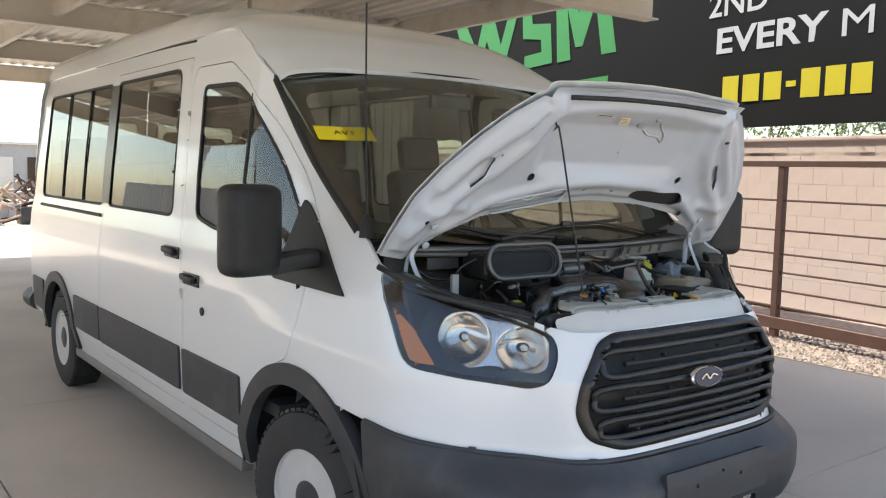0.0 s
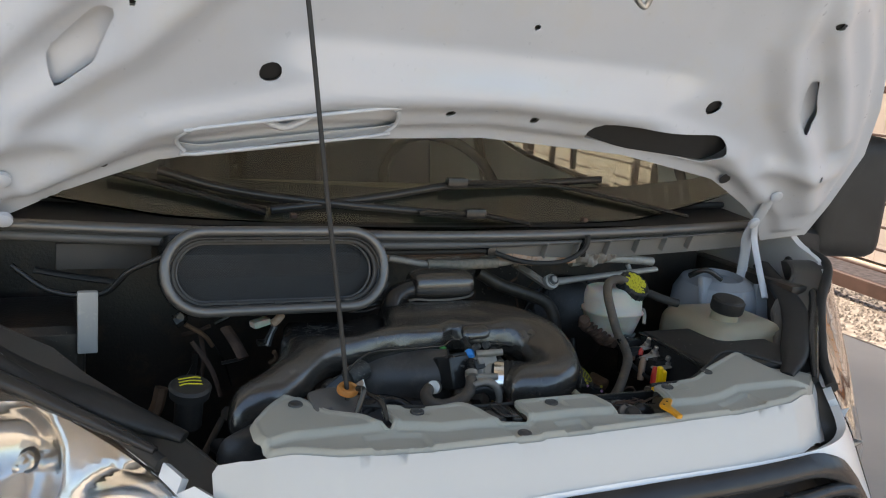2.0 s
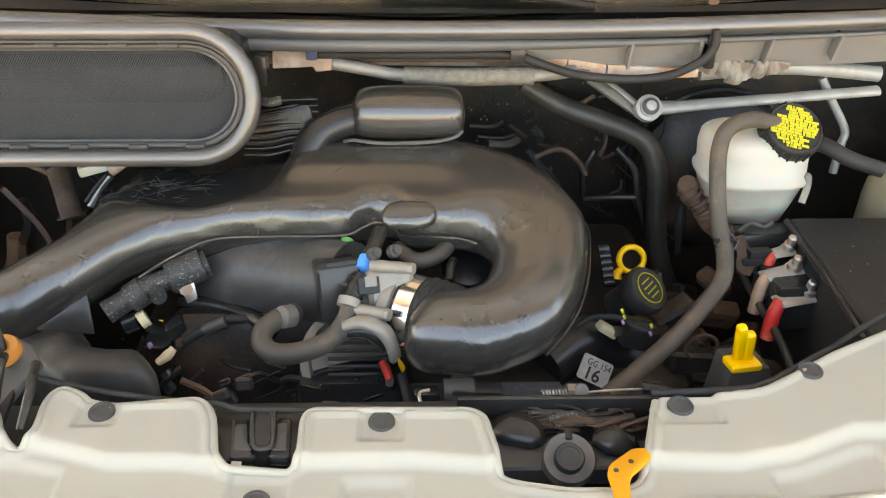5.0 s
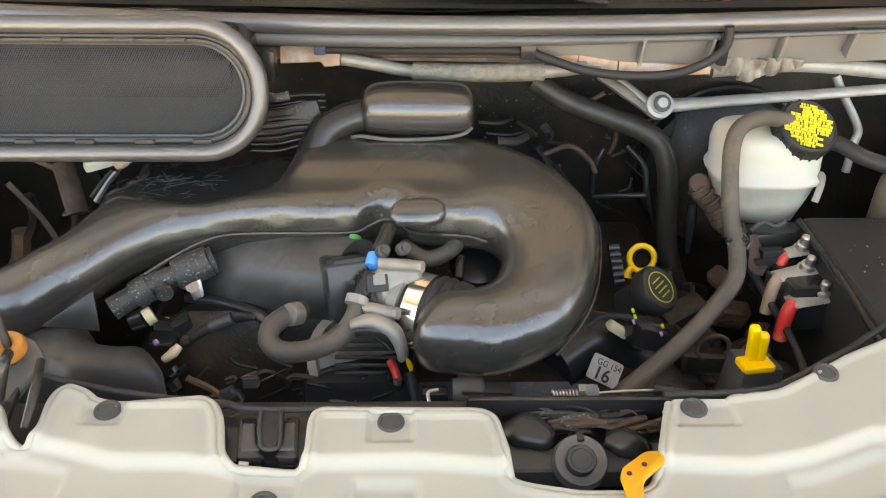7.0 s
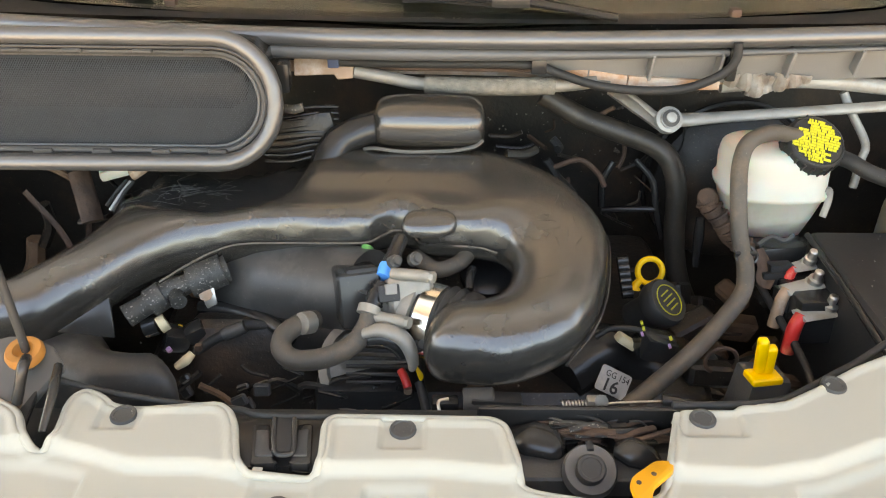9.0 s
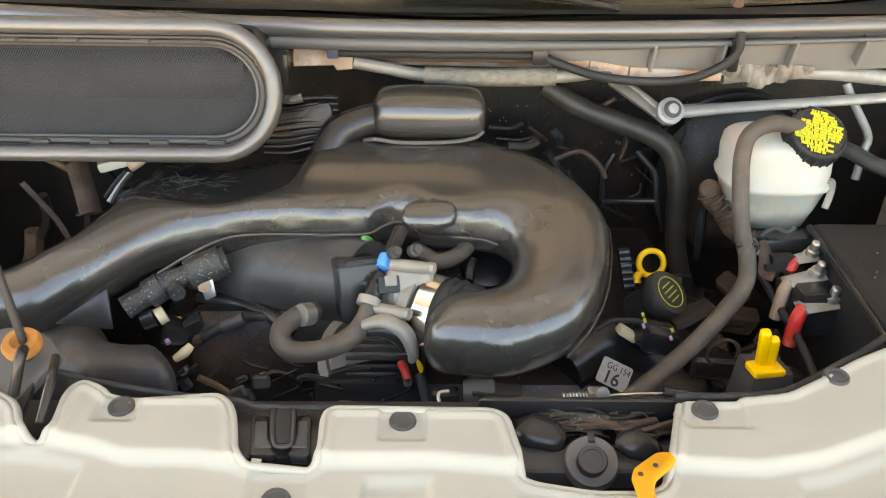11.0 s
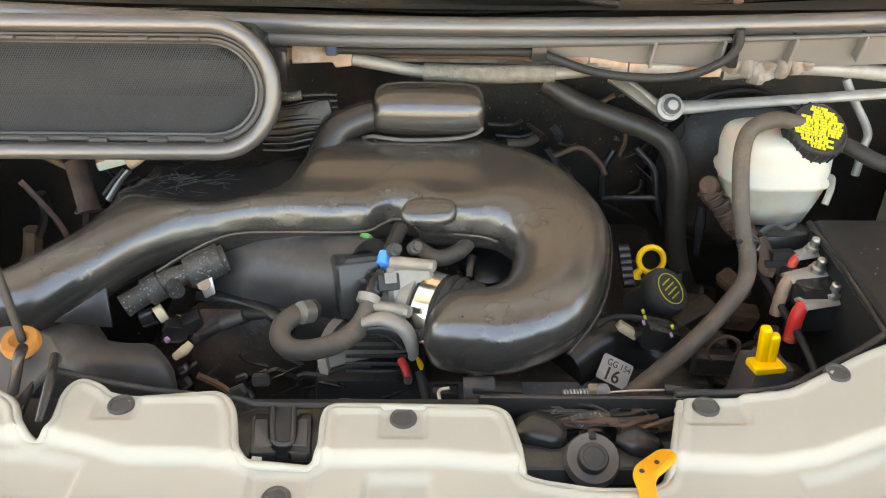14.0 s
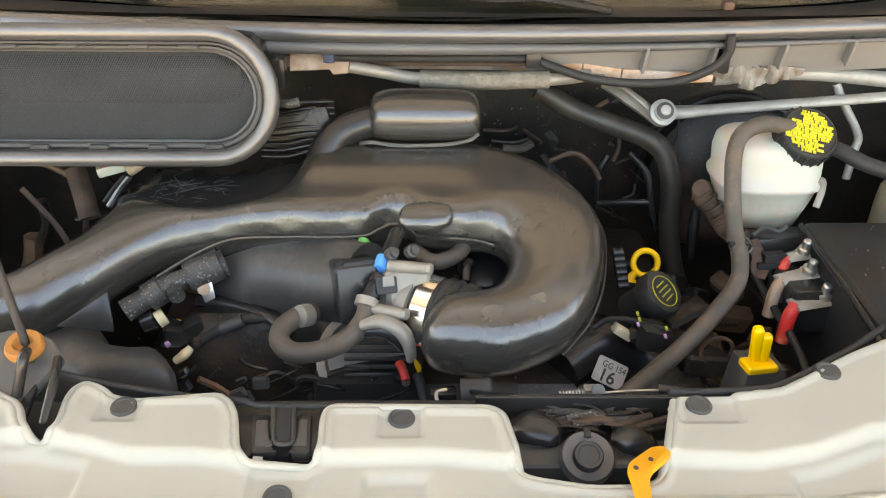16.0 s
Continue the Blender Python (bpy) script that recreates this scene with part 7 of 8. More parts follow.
# items behind, upper left
lb = tube("brown_bracket", [(-0.422, 0.534, 1.202), (-0.409, 0.510, 1.182), (-0.399, 0.491, 1.161)], 0.012, M_RUST, van, "rusty brown steel bracket", sides=8, flat=0.4)
box("white_plug", (-0.370, 0.507, 1.217), (0.032, 0.02, 0.012), M_MILK, van, "white cable plug", bevel=0.004, turn=(0, -8, 20))
tube("copper_pipe", [(-0.351, 0.505, 1.213), (-0.341, 0.508, 1.219), (-0.331, 0.517, 1.225)], 0.007, M_TAN, van, sides=8)
for k in range(3):
    tube("striped_wire", [(-0.367, 0.467, 1.189), (-0.358, 0.480, 1.201), (-0.348, 0.492, 1.212)] if k == 0 else ([(-0.363, 0.466, 1.188), (-0.354, 0.481, 1.203), (-0.345, 0.492, 1.212)] if k == 1 else [(-0.371, 0.469, 1.193), (-0.361, 0.482, 1.205), (-0.352, 0.493, 1.213)]), 0.0022, (M_PAPER, M_RUBBER, M_RUBBER)[k], van, sides=6)
tube("white_strap", [(-0.475, 0.488, 1.239), (-0.457, 0.490, 1.242), (-0.440, 0.487, 1.240)], 0.005, M_MILK, van, sides=8, flat=0.5)

# bulkhead edge, brackets, pipes under the cowl
seam_ = solid("bulkhead_seam", [(-0.185, 0.620, 1.309), (0.072, 0.630, 1.305), (0.193, 0.630, 1.303), (0.324, 0.630, 1.292), (0.346, 0.630, 1.288), (0.347, 0.630, 1.282), (0.326, 0.630, 1.281), (0.196, 0.630, 1.282), (0.073, 0.630, 1.289), (-0.186, 0.620, 1.295)], [(0, 1, 8, 9), (1, 2, 7, 8), (2, 3, 6, 7), (3, 4, 5, 6)], M_TAN, van, "stained brown body seam")
many("seam_strip", [([(a, 0.600, b), (a2, 0.600, b2), (a2, 0.600, d2), (a, 0.600, d), (a, 0.606, b), (a2, 0.606, b2), (a2, 0.606, d2), (a, 0.606, d)], [(0, 1, 2, 3), (4, 7, 6, 5), (0, 4, 5, 1), (3, 2, 6, 7), (0, 3, 7, 4), (1, 5, 6, 2)]) for a, b, d, a2, b2, d2 in ((0.131, 1.314, 1.300, 0.165, 1.308, 1.288), (0.167, 1.308, 1.287, 0.212, 1.301, 1.282), (0.214, 1.301, 1.282, 0.322, 1.295, 1.286))], M_ORANGESEAM, seam_, "orange primer and stained white seam strip")
plate("seam_bracket", [(0, 0), (0.07, 0.002), (0.068, -0.022), (0.05, -0.024), (0.046, -0.018), (0.0, -0.02)], (-0.176, 0.605, 1.316), (1, 0, 0), (0, 0.45, 1), 0.004, M_TAN, seam_)
box("blue_clip", (-0.130, 0.595, 1.320), (0.013, 0.012, 0.02), mat("dark_blue_clip", (0.05, 0.07, 0.12), 0.45, bump=0.02), seam_, "dark blue cable clip", bevel=0.002)
foil = tube("heater_pipe", [(-0.107, 0.600, 1.303), (-0.068, 0.600, 1.296), (-0.029, 0.600, 1.289), (0.037, 0.595, 1.289), (0.126, 0.595, 1.290), (0.176, 0.600, 1.294)], 0.0075, M_ALU, van, "aluminium pipe with woven foil sleeve", sides=12)
tube("foil_sleeve", [(-0.025, 0.598, 1.289), (0.037, 0.593, 1.289), (0.126, 0.593, 1.291)], 0.0102, M_FOIL, foil, sides=16)
for k in range(44):
    t_ = k / 43
    p = np.array((-0.022, 0.598, 1.289)) * (1 - t_) + np.array((0.124, 0.593, 1.291)) * t_ + np.array((0, 0, -0.002 * math.sin(math.pi * t_)))
    tube("sleeve_rib", [p, p + np.array((0.0025, 0, 0))], 0.0108, M_FOIL, foil, sides=12, n=1)
tube("foil_wrap", [(0.128, 0.605, 1.289), (0.157, 0.605, 1.292), (0.193, 0.600, 1.292)], [0.011, 0.012, 0.005], M_FOIL, foil, sides=12, flat=0.6)
cab1 = tube("cowl_cable", [(-0.126, 0.600, 1.314), (-0.022, 0.595, 1.315), (0.094, 0.590, 1.317), (0.123, 0.585, 1.311), (0.172, 0.580, 1.297), (0.231, 0.580, 1.291), (0.279, 0.578, 1.296), (0.313, 0.572, 1.315), (0.325, 0.570, 1.333), (0.324, 0.570, 1.352)], 0.0052, M_RUBBER, van, "black cable looped under the cowl", sides=10)
box("cable_clip", (0.105, 0.585, 1.318), (0.018, 0.014, 0.018), M_BLACK, cab1, bevel=0.003)
tube("thin_cable", [(-0.128, 0.610, 1.304), (0.004, 0.610, 1.304), (0.102, 0.600, 1.307)], 0.003, M_RUST, van, sides=6)
plate("seam_tab", [(0, 0), (0.04, -0.002), (0.042, -0.014), (0.02, -0.018), (0.0, -0.012)], (0.126, 0.612, 1.310), (1, 0, -0.1), (0, 0.45, 1), 0.003, M_MILK, seam_, "whitish stained tab")
x0_, _, z0_ = (0.326, 0.612, 1.303)
x1_, _, z1_ = (0.433, 0.612, 1.273)
zm_ = (z0_ + z1_) / 2
crust_ = [(x0_, z0_), (x1_, z0_ - 0.002), (x1_, zm_ + 0.004), (x1_ - 0.02, zm_ - 0.002), (x0_ + 0.055, z1_ + 0.004), (x0_ + 0.035, z1_), (x0_ + 0.03, zm_ - 0.004), (x0_ + 0.008, zm_)]
skin("seam_crust", crust_, [], lambda x, z, d: (x, 0.612 + 0.0045 * np.sin(210 * x + 60 * z) * np.sin(170 * z - 90 * x) + 0.003 * np.sin(420 * x), z + 0 * x), 0.0025, 0.003, mat("stained_sealant", (0.30, 0.26, 0.215), 0.6, var=0.3, scale=40, bump=0.2, patch=((0.17, 0.09, 0.05), 0.3, 28)), seam_, "crumpled stained sealant", angle=30)
# wiper linkage
bar = tube("wiper_linkage", [(0.273, 0.612, 1.242), (0.297, 0.612, 1.243), (0.334, 0.610, 1.247), (0.428, 0.610, 1.255), (0.549, 0.610, 1.265)], [0.0135, 0.0125, 0.0105, 0.0095, 0.0095], M_BAR, van, "grey aluminium wiper linkage bar", sides=12, flat=0.6)
lathe("pivot", [(0.016, -0.006), (0.016, 0.006), (0.0115, 0.007), (0.0115, 0.012), (0.007, 0.013), (0.006, 0.018), (0.002, 0.019)], (0.270, 0.606, 1.244), (0, -0.8, 0.55), M_BAR, bar, sides=24)
lathe("pivot_nut", [(0.0105, 0.007), (0.0105, 0.014), (0.006, 0.016)], (0.270, 0.606, 1.244), (0, -0.8, 0.55), M_GREY, bar, sides=18)
tube("linkage_bracket", [(0.202, 0.640, 1.271), (0.234, 0.630, 1.253), (0.269, 0.615, 1.230)], [0.016, 0.019, 0.014], M_ALU, bar, sides=8, flat=0.35)
tube("linkage_bracket", [(0.196, 0.645, 1.274), (0.227, 0.635, 1.262), (0.258, 0.620, 1.243)], 0.006, M_ALU, bar, sides=8)
tube("bent_line", [(0.492, 0.640, 1.270), (0.505, 0.635, 1.247), (0.532, 0.630, 1.206), (0.530, 0.625, 1.185), (0.527, 0.620, 1.149)], 0.0052, M_BAR, van, "bent grey brake line", sides=10)
tube("upper_tube", [(0.337, 0.640, 1.277), (0.419, 0.640, 1.284), (0.475, 0.640, 1.283), (0.561, 0.640, 1.275)], 0.010, M_BAR, van, "pale painted tube under the cowl", sides=10)

# big black heater hose
big = tube("heater_hose", [(0.123, 0.660, 1.255), (0.170, 0.650, 1.230), (0.220, 0.640, 1.214), (0.262, 0.630, 1.201), (0.286, 0.620, 1.182), (0.297, 0.610, 1.144), (0.301, 0.600, 1.083), (0.312, 0.590, 1.029), (0.329, 0.570, 0.988)], 0.0135, M_OLDHOSE, van, "thick dusty black heater hose", sides=16)
boost = lathe("brake_booster", [(0.02, 0.05), (0.07, 0.045), (0.11, 0.02), (0.118, 0.0), (0.11, -0.02)], (0.408, 0.740, 1.097), (0, -1, 0.1), M_WALLBAY, van, "black round brake servo", sides=40)
tube("servo_rim", [tuple(np.array((0.406, 0.735, 1.099)) + np.array((0.119 * math.cos(w), 0, 0.119 * math.sin(w)))) for w in np.linspace(0, 2 * math.pi, 25)[:-1]], 0.004, M_BLACK, boost, closed=True, n=2, sides=6)
for pts in (((0.223, 0.660, 1.163), (0.211, 0.655, 1.137), (0.212, 0.650, 1.102)), ((0.249, 0.650, 1.171), (0.273, 0.640, 1.145), (0.280, 0.630, 1.109), (0.294, 0.630, 1.066)), ((0.214, 0.650, 1.096), (0.241, 0.640, 1.103), (0.280, 0.630, 1.109))):
    tube("thin_hose", pts, 0.0048, M_BLACK, van, "thin black vacuum line", sides=8)
tube("stalk", [(0.320, 0.570, 1.129), (0.320, 0.565, 1.104), (0.321, 0.560, 1.065)], [0.006, 0.0075, 0.004], M_BLACK, van, sides=8)
tube("rust_line", [(0.139, 0.620, 1.173), (0.170, 0.620, 1.184), (0.195, 0.620, 1.166), (0.205, 0.615, 1.149)], 0.0035, M_RUST, van, sides=8)

rng = random.Random(31)
for k in range(30):
    p = np.array((0.162, 0.700, 1.157)) + np.array((rng.uniform(-0.09, 0.14), rng.uniform(-0.05, 0.03), rng.uniform(-0.10, 0.09)))
    d = np.array((rng.uniform(-0.03, 0.03), rng.uniform(-0.01, 0.01), rng.uniform(-0.03, 0.03)))
    tube("bulkhead_line", [p, p + d + np.array((0.006, 0, -0.004)), p + d * 2], rng.choice([0.0018, 0.003, 0.006]), (M_RUST, M_WALLBAY, M_RUBBER, M_HOSE)[k % 4], bay, sides=7, n=4, flat=rng.choice([1.0, 0.5]))
# brake fluid tank
RC = Vector((0.374, 0.522, 1.200))
TOPZ, LOWZ = 1.262, 1.148
v, f = [], []
NS = 24
secs = ((LOWZ, 0.034, 0.030, 0.0), (LOWZ + 0.003, 0.043, 0.036, 0.0), (LOWZ + 0.03, 0.052, 0.043, 0.0), (LOWZ + 0.05, 0.0585, 0.046, 0.0), (LOWZ + 0.053, 0.062, 0.05, 0.0), (LOWZ + 0.058, 0.062, 0.05, 0.0), (LOWZ + 0.061, 0.0585, 0.046, 0.0), (LOWZ + 0.085, 0.059, 0.045, -0.002), (LOWZ + 0.100, 0.055, 0.041, -0.004), (LOWZ + 0.106, 0.047, 0.034, -0.006))
for z, a, b, dx in secs:
    for k in range(NS):
        w = 2 * math.pi * k / NS
        cx, cy = math.cos(w), math.sin(w)
        q = (abs(cx) ** 3.2 + abs(cy) ** 3.2) ** (-1 / 3.2)
        v.append((RC.x + dx + a * cx * q, RC.y + b * cy * q, z))
for i in range(len(secs) - 1):
    for k in range(NS):
        f.append((i * NS + k, i * NS + (k + 1) % NS, (i + 1) * NS + (k + 1) % NS, (i + 1) * NS + k))
f += [tuple(range(NS)), tuple((len(secs) - 1) * NS + k for k in range(NS))]
tank = solid("brake_fluid_tank", v, f, M_MILK, van, "milky white brake fluid tank with black cap", 60)
CAPC, CAPA = Vector((0.403, 0.496, 1.266)), Vector((0.10, -0.66, 0.85)).normalized()
lathe("tank_neck", [(0.034, -0.075), (0.029, -0.05), (0.027, -0.02), (0.027, 0.0)], CAPC, CAPA, M_MILK, tank, sides=24)
cap = lathe("tank_cap", [(0.031, -0.024), (0.033, -0.018), (0.033, -0.002), (0.031, 0.002), (0.0295, 0.003), (0.0285, 0.0018), (0.01, 0.0018)], CAPC, CAPA, M_MATTE, tank, "black screw cap with yellow print", sides=40)
q3 = CAPA.to_track_quat("Z", "Y").to_matrix()
for k in range(20):
    w = 2 * math.pi * k / 20
    p = CAPC + q3 @ Vector((0.033 * math.cos(w), 0.033 * math.sin(w), -0.010))
    tube("cap_grip", [p - CAPA * 0.008, p + CAPA * 0.009], 0.0016, M_MATTE, cap, sides=5)
rng = random.Random(3)
dat = []
ex3, ey3 = (q3 @ Vector((1, 0, 0))), (q3 @ Vector((0, 1, 0)))
hx = Vector((1, 0, 0)) - CAPA * CAPA.x
hx.normalize()
hx = (Matrix.Rotation(radians(-12), 3, CAPA) @ hx)
hy = CAPA.cross(hx)
for r in range(15):
    yy = -0.0245 + 0.0035 * r
    xx = -0.028
    while xx < 0.027:
        ln = rng.choice([0.002, 0.0035, 0.005, 0.008])
        lim = 0.0265 ** 2
        if (xx + ln / 2) ** 2 + yy ** 2 < lim and not (xx > 0.010 and yy < -0.009) and not (xx < -0.012 and yy > 0.012):
            c = CAPC + hx * (xx + ln / 2) + hy * yy + CAPA * 0.0024
            m3 = Matrix((hx, hy, CAPA)).transposed()
            dat.append(box_data(c, (ln, 0.003, 0.0008), m3))
        xx += ln + rng.choice([0.0005, 0.0008, 0.0016])
many("cap_print", dat, M_LIME, cap, "yellow printed warning bars")
tube("tank_bracket", [(0.408, 0.487, 1.201), (0.428, 0.492, 1.211), (0.427, 0.482, 1.203), (0.420, 0.472, 1.186)], 0.004, M_ALU, tank, sides=8, flat=0.5)
# hoses round the tank
h1 = tube("fluid_hose", [(0.385, 0.505, 1.268), (0.352, 0.492, 1.278), (0.324, 0.480, 1.273), (0.312, 0.464, 1.256), (0.308, 0.439, 1.225), (0.308, 0.413, 1.192), (0.310, 0.389, 1.172), (0.304, 0.367, 1.155), (0.280, 0.341, 1.141), (0.242, 0.304, 1.128), (0.199, 0.269, 1.116), (0.165, 0.241, 1.109)], 0.0090, M_HOSE, van, "dusty grey rubber hose beside the tank", sides=14)
tube("hose_tie", [(0.299, 0.396, 1.183), (0.321, 0.396, 1.184)], 0.003, M_BLACK, h1, sides=6)
tube("hose_tie", [tuple(np.array((0.312, 0.398, 1.181)) + np.array((0.0112 * math.cos(w), 0.0112 * math.sin(w) * 0.8, 0.0112 * math.sin(w) * 0.5))) for w in np.linspace(0, 2 * math.pi, 13)[:-1]], 0.002, M_BLACK, h1, closed=True, n=2, sides=6)
tube("outlet_hose", [(0.426, 0.514, 1.245), (0.447, 0.500, 1.242), (0.467, 0.483, 1.235), (0.501, 0.471, 1.227)], 0.0088, M_RUBBER, van, "grey rubber hose from the tank", sides=12)
tube("rusty_union", [(0.304, 0.528, 1.178), (0.309, 0.518, 1.172), (0.316, 0.503, 1.166), (0.327, 0.483, 1.155), (0.337, 0.453, 1.154)], [0.009, 0.012, 0.010, 0.013, 0.010], M_RUST, van, "rust-stained brake union", sides=14)
for k in range(7):
    p = np.array((0.305, 0.522, 1.179)) * (1 - k / 6) + np.array((0.332, 0.463, 1.156)) * (k / 6)
    tube("union_rib", [p, p + np.array((0.0012, -0.0006, -0.0016))], 0.0138 - 0.0004 * (k % 3), M_RUST, van, sides=12, n=1)
lathe("union_end", [(0.012, -0.01), (0.0125, -0.002), (0.0105, 0.0), (0.0115, 0.003), (0.0095, 0.005), (0.004, 0.005)], (0.305, 0.520, 1.184), (-0.4, -0.6, 0.6), M_RUST, van, "corroded round end cap", sides=18)

# battery cover, terminals
bat = box("battery_cover", (0.525, 0.345, 1.085), (0.25, 0.225, 0.185), M_MATTE, van, "dusty black battery cover", bevel=0.010, seg=3)
tube("cover_rim", [(0.398, 0.25, 1.165), (0.398, 0.35, 1.172), (0.40, 0.455, 1.172)], 0.004, M_BLACK, bat, sides=8)
fb = box("fuse_holder", (0.388, 0.408, 1.120), (0.06, 0.11, 0.05), M_BLACK, van, "black fuse holder with cable lugs", bevel=0.004, turn=(-6, 0, 4))
box("holder_tray", (0.379, 0.461, 1.149), (0.07, 0.035, 0.02), M_BLACK, fb, bevel=0.005, turn=(-10, 0, 8))
STUDS = (((0.393, 0.423, 1.154), (0.372, 0.415, 1.154), M_RED, 0.85), ((0.390, 0.395, 1.146), (0.355, 0.384, 1.146), M_TAN, 1.0), ((0.394, 0.362, 1.137), (0.359, 0.349, 1.138), M_RED, 1.1))
for st, bo, mt, sc in STUDS:
    st, bo = Vector(st), Vector(bo)
    lug = tube("cable_lug", [st + (st - bo) * 0.35, st, bo], [0.012 * sc, 0.0125 * sc, 0.010 * sc], M_BAR, fb, "pale plated cable lug", sides=12, flat=0.28)
    lathe("stud", [(0.0105 * sc, 0.0), (0.0105 * sc, 0.003), (0.008 * sc, 0.0035), (0.008 * sc, 0.010), (0.0048, 0.011), (0.0048, 0.020), (0.003, 0.0215)], st, (0.02, -0.25, 1), M_STEEL, lug, "zinc stud and nut", sides=12)
    tube("cable_boot", [bo + Vector((0.004, 0.002, 0)), bo + Vector((-0.003, -0.004, -0.012)), bo + Vector((-0.006, -0.008, -0.04))], [0.0062 * sc, 0.0068 * sc, 0.0066 * sc], mt, lug, "coloured cable boot", sides=12)
for p in ((0.361, 0.420, 1.149), (0.353, 0.416, 1.141), (0.369, 0.385, 1.129), (0.364, 0.394, 1.135)):
    box("fuse_cell", p, (0.026, 0.014, 0.016), M_MATTE, fb, bevel=0.0015, turn=(-8, 0, 6))
tube("battery_lead", [(0.342, 0.417, 1.133), (0.351, 0.373, 1.119), (0.356, 0.333, 1.112), (0.356, 0.295, 1.107), (0.351, 0.270, 1.105)], 0.0042, M_RUBBER, van, "black battery lead", sides=8)
tube("copper_bracket", [(0.339, 0.436, 1.164), (0.346, 0.422, 1.151), (0.343, 0.410, 1.141), (0.351, 0.404, 1.140)], 0.010, M_RUST, van, sides=8, flat=0.3)
tube("wire_tail", [(0.347, 0.452, 1.161), (0.361, 0.456, 1.169), (0.373, 0.449, 1.168), (0.383, 0.452, 1.173)], 0.003, M_GREY, van, sides=6)
# dust flecks on the battery cover and the bulkhead
rng = random.Random(90)


def fleck(c, r_):
    c = Vector(c)
    return [c + Vector((r_, 0, 0)), c + Vector((-r_, r_, r_)), c + Vector((-r_, -r_, -r_)), c + Vector((0, -r_, r_))], [(0, 1, 3), (1, 2, 3), (2, 0, 3), (0, 2, 1)]


dat = [fleck((rng.uniform(0.41, 0.64), rng.uniform(0.24, 0.45), 1.178), rng.choice([0.0004, 0.0006, 0.0009])) for _ in range(70)]
tagged(many("dust_fleck", dat, M_COWL, bat), kind="stuff")
dat = [fleck((rng.gauss(0.14, 0.13), 0.748 - rng.uniform(0, 0.002), rng.gauss(1.20, 0.07)), rng.choice([0.0006, 0.0009, 0.0014])) for _ in range(260)]
dat += [fleck((rng.gauss(-0.02, 0.14), rng.uniform(0.34, 0.66), 1.051), rng.choice([0.0005, 0.0008, 0.0012])) for _ in range(160)]
tagged(many("dust_fleck", dat, M_COWL, bay), kind="stuff")
# oil cap, dipsticks, label
oil = lathe("oil_filler", [(0.020, -0.05), (0.020, -0.018), (0.026, -0.016), (0.0275, -0.012), (0.0275, 0.0), (0.025, 0.004), (0.01, 0.0045)], (0.245, 0.420, 1.106), (0.50, -0.40, 0.75), M_CLIP, van, "dark grey oil filler cap", sides=28)
oa = Vector((0.50, -0.40, 0.75)).normalized()
oq = oa.to_track_quat("Z", "Y").to_matrix()
oc = Vector((0.245, 0.420, 1.106)) + oa * 0.0048
tube("cap_ring", [tuple(oc + oq @ Vector((0.018 * math.cos(w), 0.018 * math.sin(w), 0))) for w in np.linspace(0, 2 * math.pi, 25)[:-1]], 0.0007, M_LIME, oil, "yellow printed ring", closed=True, n=2, sides=5)
for k in range(4):
    c = oc + oq @ Vector((0, -0.009 + 0.006 * k, 0))
    dd = 0.011 - 0.002 * abs(k - 1.5)
    tube("cap_mark", [tuple(c - oq @ Vector((dd, 0, 0))), tuple(c + oq @ Vector((dd, 0, 0)))], 0.0009, M_LIME, oil, sides=5)
dip = tube("dipstick_ring", [tuple(np.array((0.241, 0.484, 1.105)) + np.array((0.0145 * math.cos(w), 0.006 * math.sin(w), 0.0135 * math.sin(w)))) for w in np.linspace(0, 2 * math.pi, 21)[:-1]], 0.0036, M_YEL, van, "yellow oil dipstick pull ring", closed=True, n=2, sides=10)
tube("dipstick_stem", [(0.229, 0.477, 1.097), (0.224, 0.475, 1.091), (0.223, 0.473, 1.086)], [0.004, 0.005, 0.007], M_YEL, dip, sides=8)
for k in range(6):
    p = np.array((0.198, 0.474, 1.125)) + np.array((0.0012 * k, -0.004 * k, -0.0065 * k))
    tube("coil_plug", [p, p + np.array((0.012, 0.0, 0.001))], 0.0055, M_BLACK, van, sides=8, n=1)
box("cream_clip", (0.189, 0.358, 1.098), (0.026, 0.012, 0.010), M_CREAMCONN, van, "cream plastic connector clip", bevel=0.003, turn=(0, 38, 10))
cw = tube("coil_lead", [(0.156, 0.356, 1.104), (0.173, 0.361, 1.112), (0.196, 0.356, 1.115), (0.213, 0.352, 1.110), (0.237, 0.350, 1.106)], 0.003, M_RUBBER, van, "taped coil wires", sides=8)
box("coil_plug_body", (0.218, 0.351, 1.098), (0.04, 0.03, 0.026), M_BLACK, cw, bevel=0.006, turn=(0, 20, 10))
for p, mt in (((0.199, 0.351, 1.126), M_LIME), ((0.201, 0.348, 1.121), M_LIME), ((0.199, 0.343, 1.118), M_PINK), ((0.228, 0.340, 1.115), M_LIME), ((0.227, 0.336, 1.108), M_PINK)):
    tube("tape_mark", [p, tuple(np.array(p) + np.array((0.0025, 0, 0.001)))], 0.0026, mt, cw, sides=8)
lx, ly = Vector((0.198, 0.328, 1.070)) - Vector((0.168, 0.336, 1.082)), Vector((0.168, 0.336, 1.082)) - Vector((0.152, 0.319, 1.068))
lw, lh = lx.length, ly.length
tagp = plate("code_label", rounded([(0, 0), (lw, 0), (lw, lh), (0, lh)], 0.003, 3), (0.152, 0.319, 1.068), lx, ly, 0.001, M_PAPER, van, "white label with black code", bevel=0)
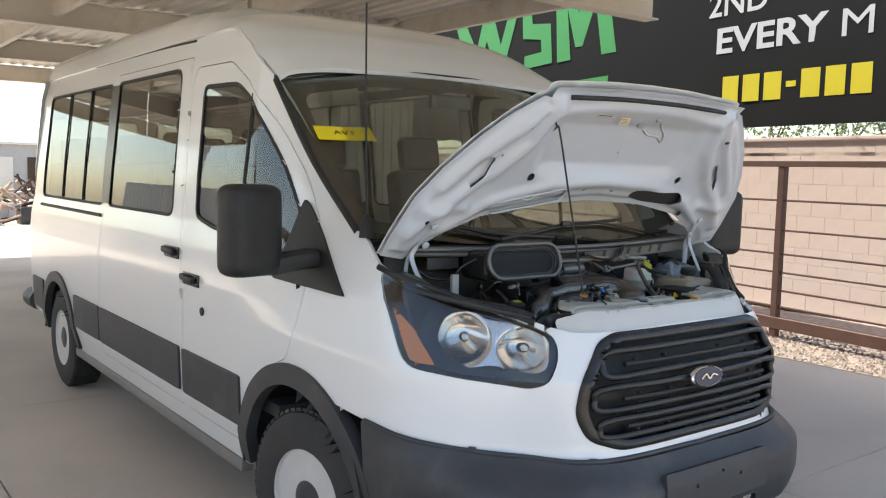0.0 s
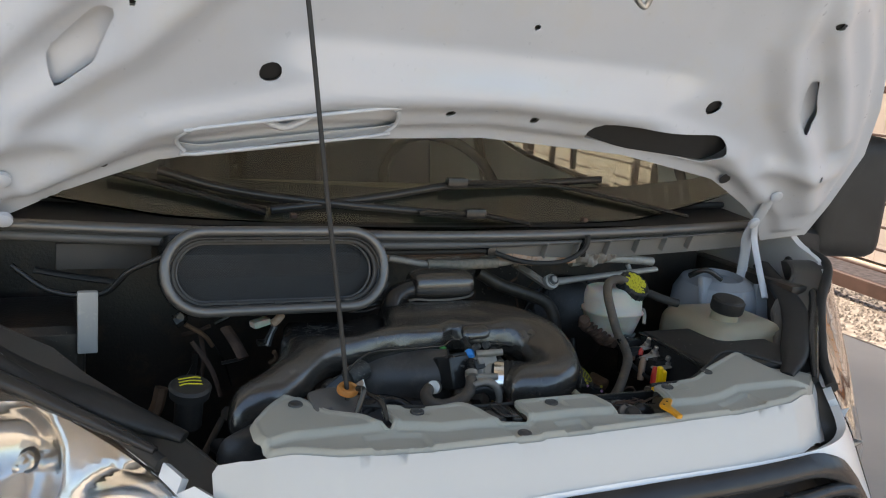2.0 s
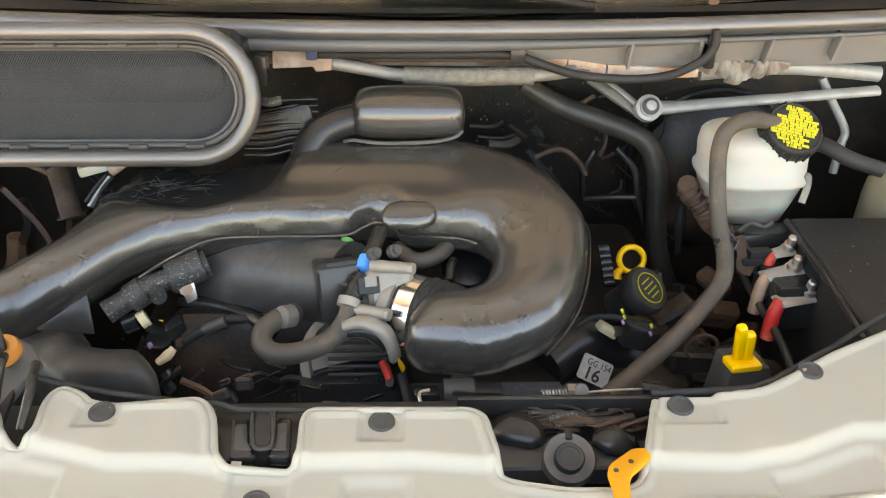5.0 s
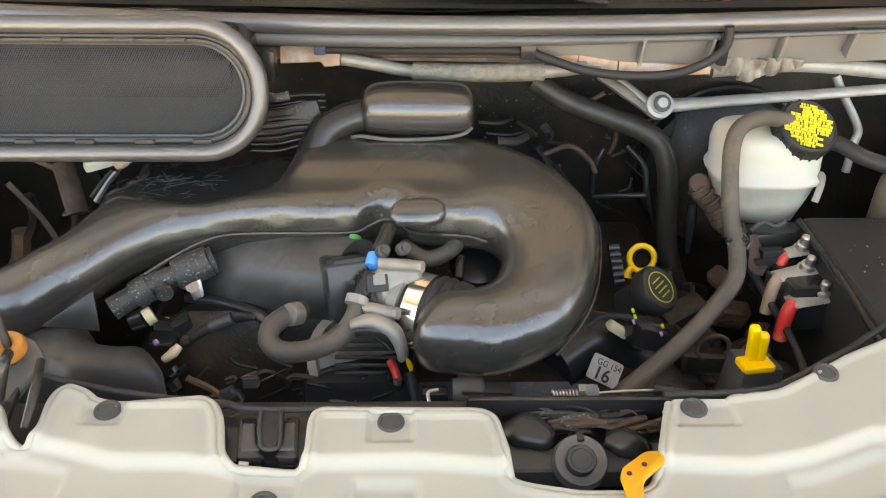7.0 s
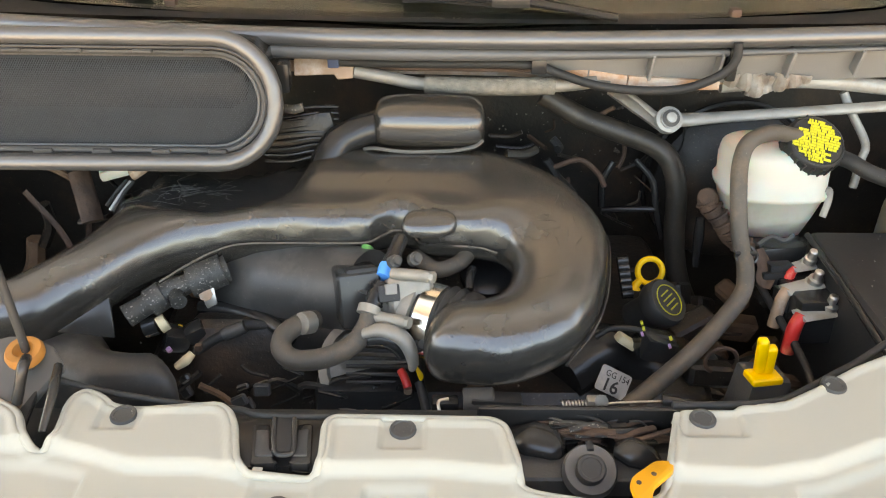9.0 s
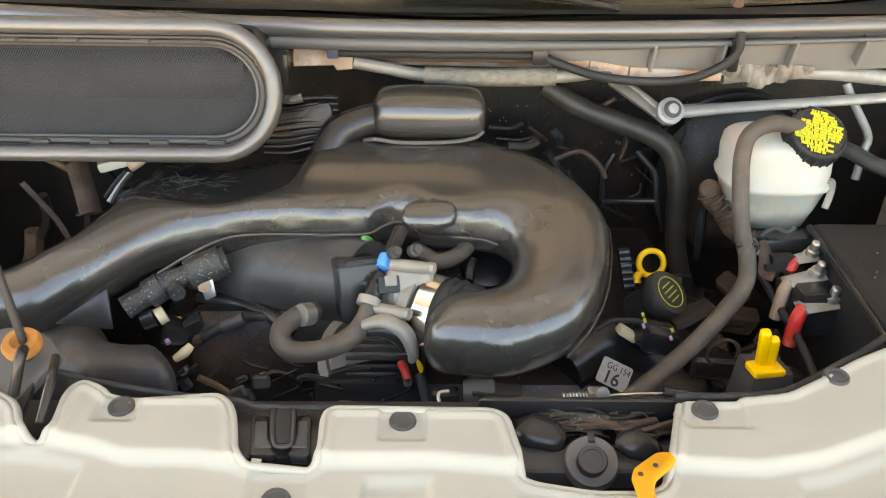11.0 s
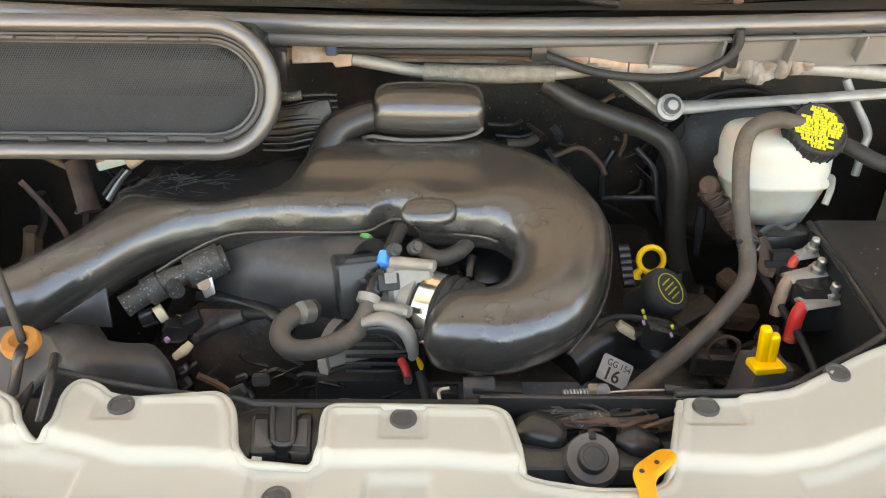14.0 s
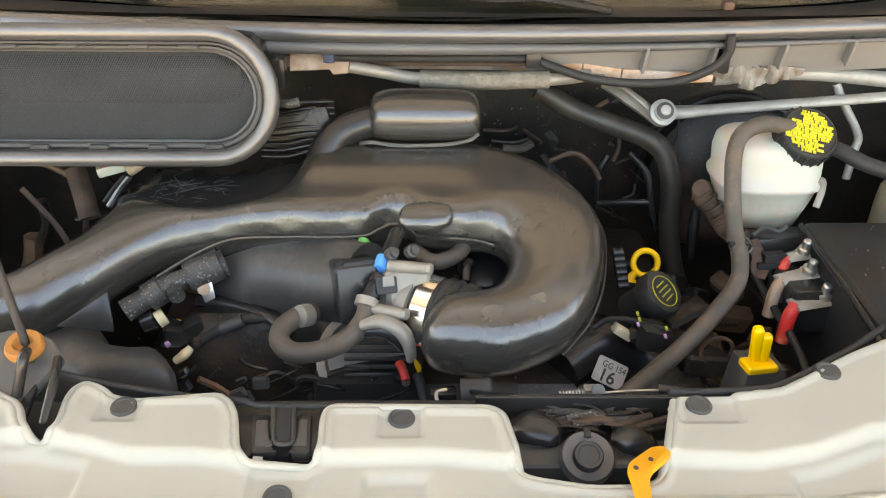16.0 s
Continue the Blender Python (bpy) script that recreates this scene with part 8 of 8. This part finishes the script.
ln_ = lx.normalized().cross((ly - lx.normalized() * ly.dot(lx.normalized())).normalized())
at0 = Vector((0.152, 0.319, 1.068)) + ln_ * 0.0014
words("code_small", "GG 154", at0 + lx * 0.07 + ly * 0.64, lx, ly, lh * 0.36, M_INK, tagp, stretch=0.82, depth=0.0002)
words("code_large", "16", at0 + lx * 0.16 + ly * 0.08, lx, ly, lh * 0.70, M_INK, tagp, stretch=0.95, depth=0.0002, bold=0.0003)
# yellow dip cap on its grey box
yb = box("filler_box", (0.290, 0.252, 1.114), (0.046, 0.046, 0.056), M_GREY, van, "dusty grey filler box", bevel=0.004, turn=(-8, 4, 4), taper=0.82)
ytop = Vector((0.287, 0.246, 1.143))
yc = box("yellow_cap", ytop, (0.030, 0.022, 0.008), M_YEL, yb, "bright yellow filler cap", bevel=0.0035, turn=(-6, 0, 8), seg=3)
for k in (-1, 1):
    box("cap_grip", ytop + Vector((0.0042 * k - 0.001, 0.003, 0.020 - 0.002 * k)), (0.0098, 0.010, 0.036 - 0.004 * k), M_YEL, yb, bevel=0.0042, turn=(4, -5 + k, 0), seg=4)
tube("spring_clip", [tuple(np.array((0.278, 0.317, 1.102)) + np.array((0.016 * math.cos(w), 0.004, 0.016 * math.sin(w)))) for w in np.linspace(-0.6, 4.2, 14)], 0.0022, M_RUST, van, "rusty spring hose clip", sides=6, n=2)
# coolant tank and cap in the far corner
ct = box("coolant_tank", (0.62, 0.46, 1.14), (0.20, 0.20, 0.13), M_AGED, van, "beige aged coolant tank with black cap", bevel=0.045, seg=4)
lathe("coolant_cap", [(0.032, -0.02), (0.034, -0.016), (0.034, 0.004), (0.03, 0.008), (0.012, 0.009)], (0.585, 0.415, 1.243), (0, -0.15, 1), M_MATTE, ct, sides=28)
lathe("coolant_neck", [(0.03, -0.05), (0.026, -0.015)], (0.585, 0.415, 1.243), (0, -0.15, 1), M_AGED, ct, sides=20)
# washer cap, white bracket, lines at the other side
wc = lathe("washer_filler", [(0.02, -0.06), (0.02, -0.012), (0.028, -0.01), (0.030, 0.004), (0.026, 0.008), (0.008, 0.009)], (-0.515, 0.315, 1.185), (0, -0.2, 1), M_MATTE, van, "black washer filler cap with yellow print", sides=28)
for k in range(3):
    tube("cap_mark", [(-0.531, 0.305 + 0.008 * k, 1.1955 + 0.0015 * k), (-0.515 + 0.006 * (k - 1), 0.308 + 0.008 * k, 1.1962 + 0.0015 * k), (-0.500, 0.305 + 0.008 * k, 1.1955 + 0.0015 * k)], 0.0010, M_LIME, wc, sides=5)
box("white_bracket", (-0.639, 0.520, 1.227), (0.03, 0.015, 0.10), M_PAPER, van, "pale plastic bracket", bevel=0.003)
tube("brake_line", [(-0.746, 0.620, 1.295), (-0.689, 0.600, 1.257), (-0.614, 0.580, 1.255), (-0.573, 0.560, 1.298), (-0.519, 0.540, 1.328)], 0.005, M_BLACK, van, "black wiring loom", sides=8)
tube("pale_strap", [(-0.713, 0.660, 1.277), (-0.654, 0.650, 1.267), (-0.588, 0.640, 1.258)], 0.012, M_GREY, van, sides=8, flat=0.4)
box("grey_panel", (-0.606, 0.640, 1.305), (0.15, 0.01, 0.045), M_GREY, van, bevel=0.003)

# ---- notes on the windscreen ----
note = plate("note_card", [(0, 0), (0.262, 0), (0.262, 0.086), (0, 0.086)], (-0.868, screen_y(-0.80, 1.765) - 0.012, 1.765), (1, -0.06, 0), (0, 1.15, 1), 0.001, M_NOTE, None, bevel=0)
tagged(note, "bright yellow note card with handwriting behind the windscreen", "note")
for pts in (((0.085, 0.035), (0.10, 0.06), (0.115, 0.036)), ((0.09, 0.045), (0.112, 0.048)), ((0.125, 0.06), (0.135, 0.037), (0.15, 0.062)), ((0.178, 0.06), (0.162, 0.055), (0.176, 0.046), (0.16, 0.037))):
    eyn = Vector((0, 1.15, 1)).normalized()
    base_ = Vector((-0.868, screen_y(-0.80, 1.765) - 0.012, 1.765))
    nn = Vector((1, -0.06, 0)).normalized().cross(eyn)
    tube("pen_stroke", [tuple(base_ + Vector((1, -0.06, 0)).normalized() * a + eyn * b + nn * 0.0018) for a, b in pts], 0.0022, M_INK, note, sides=5, n=3)
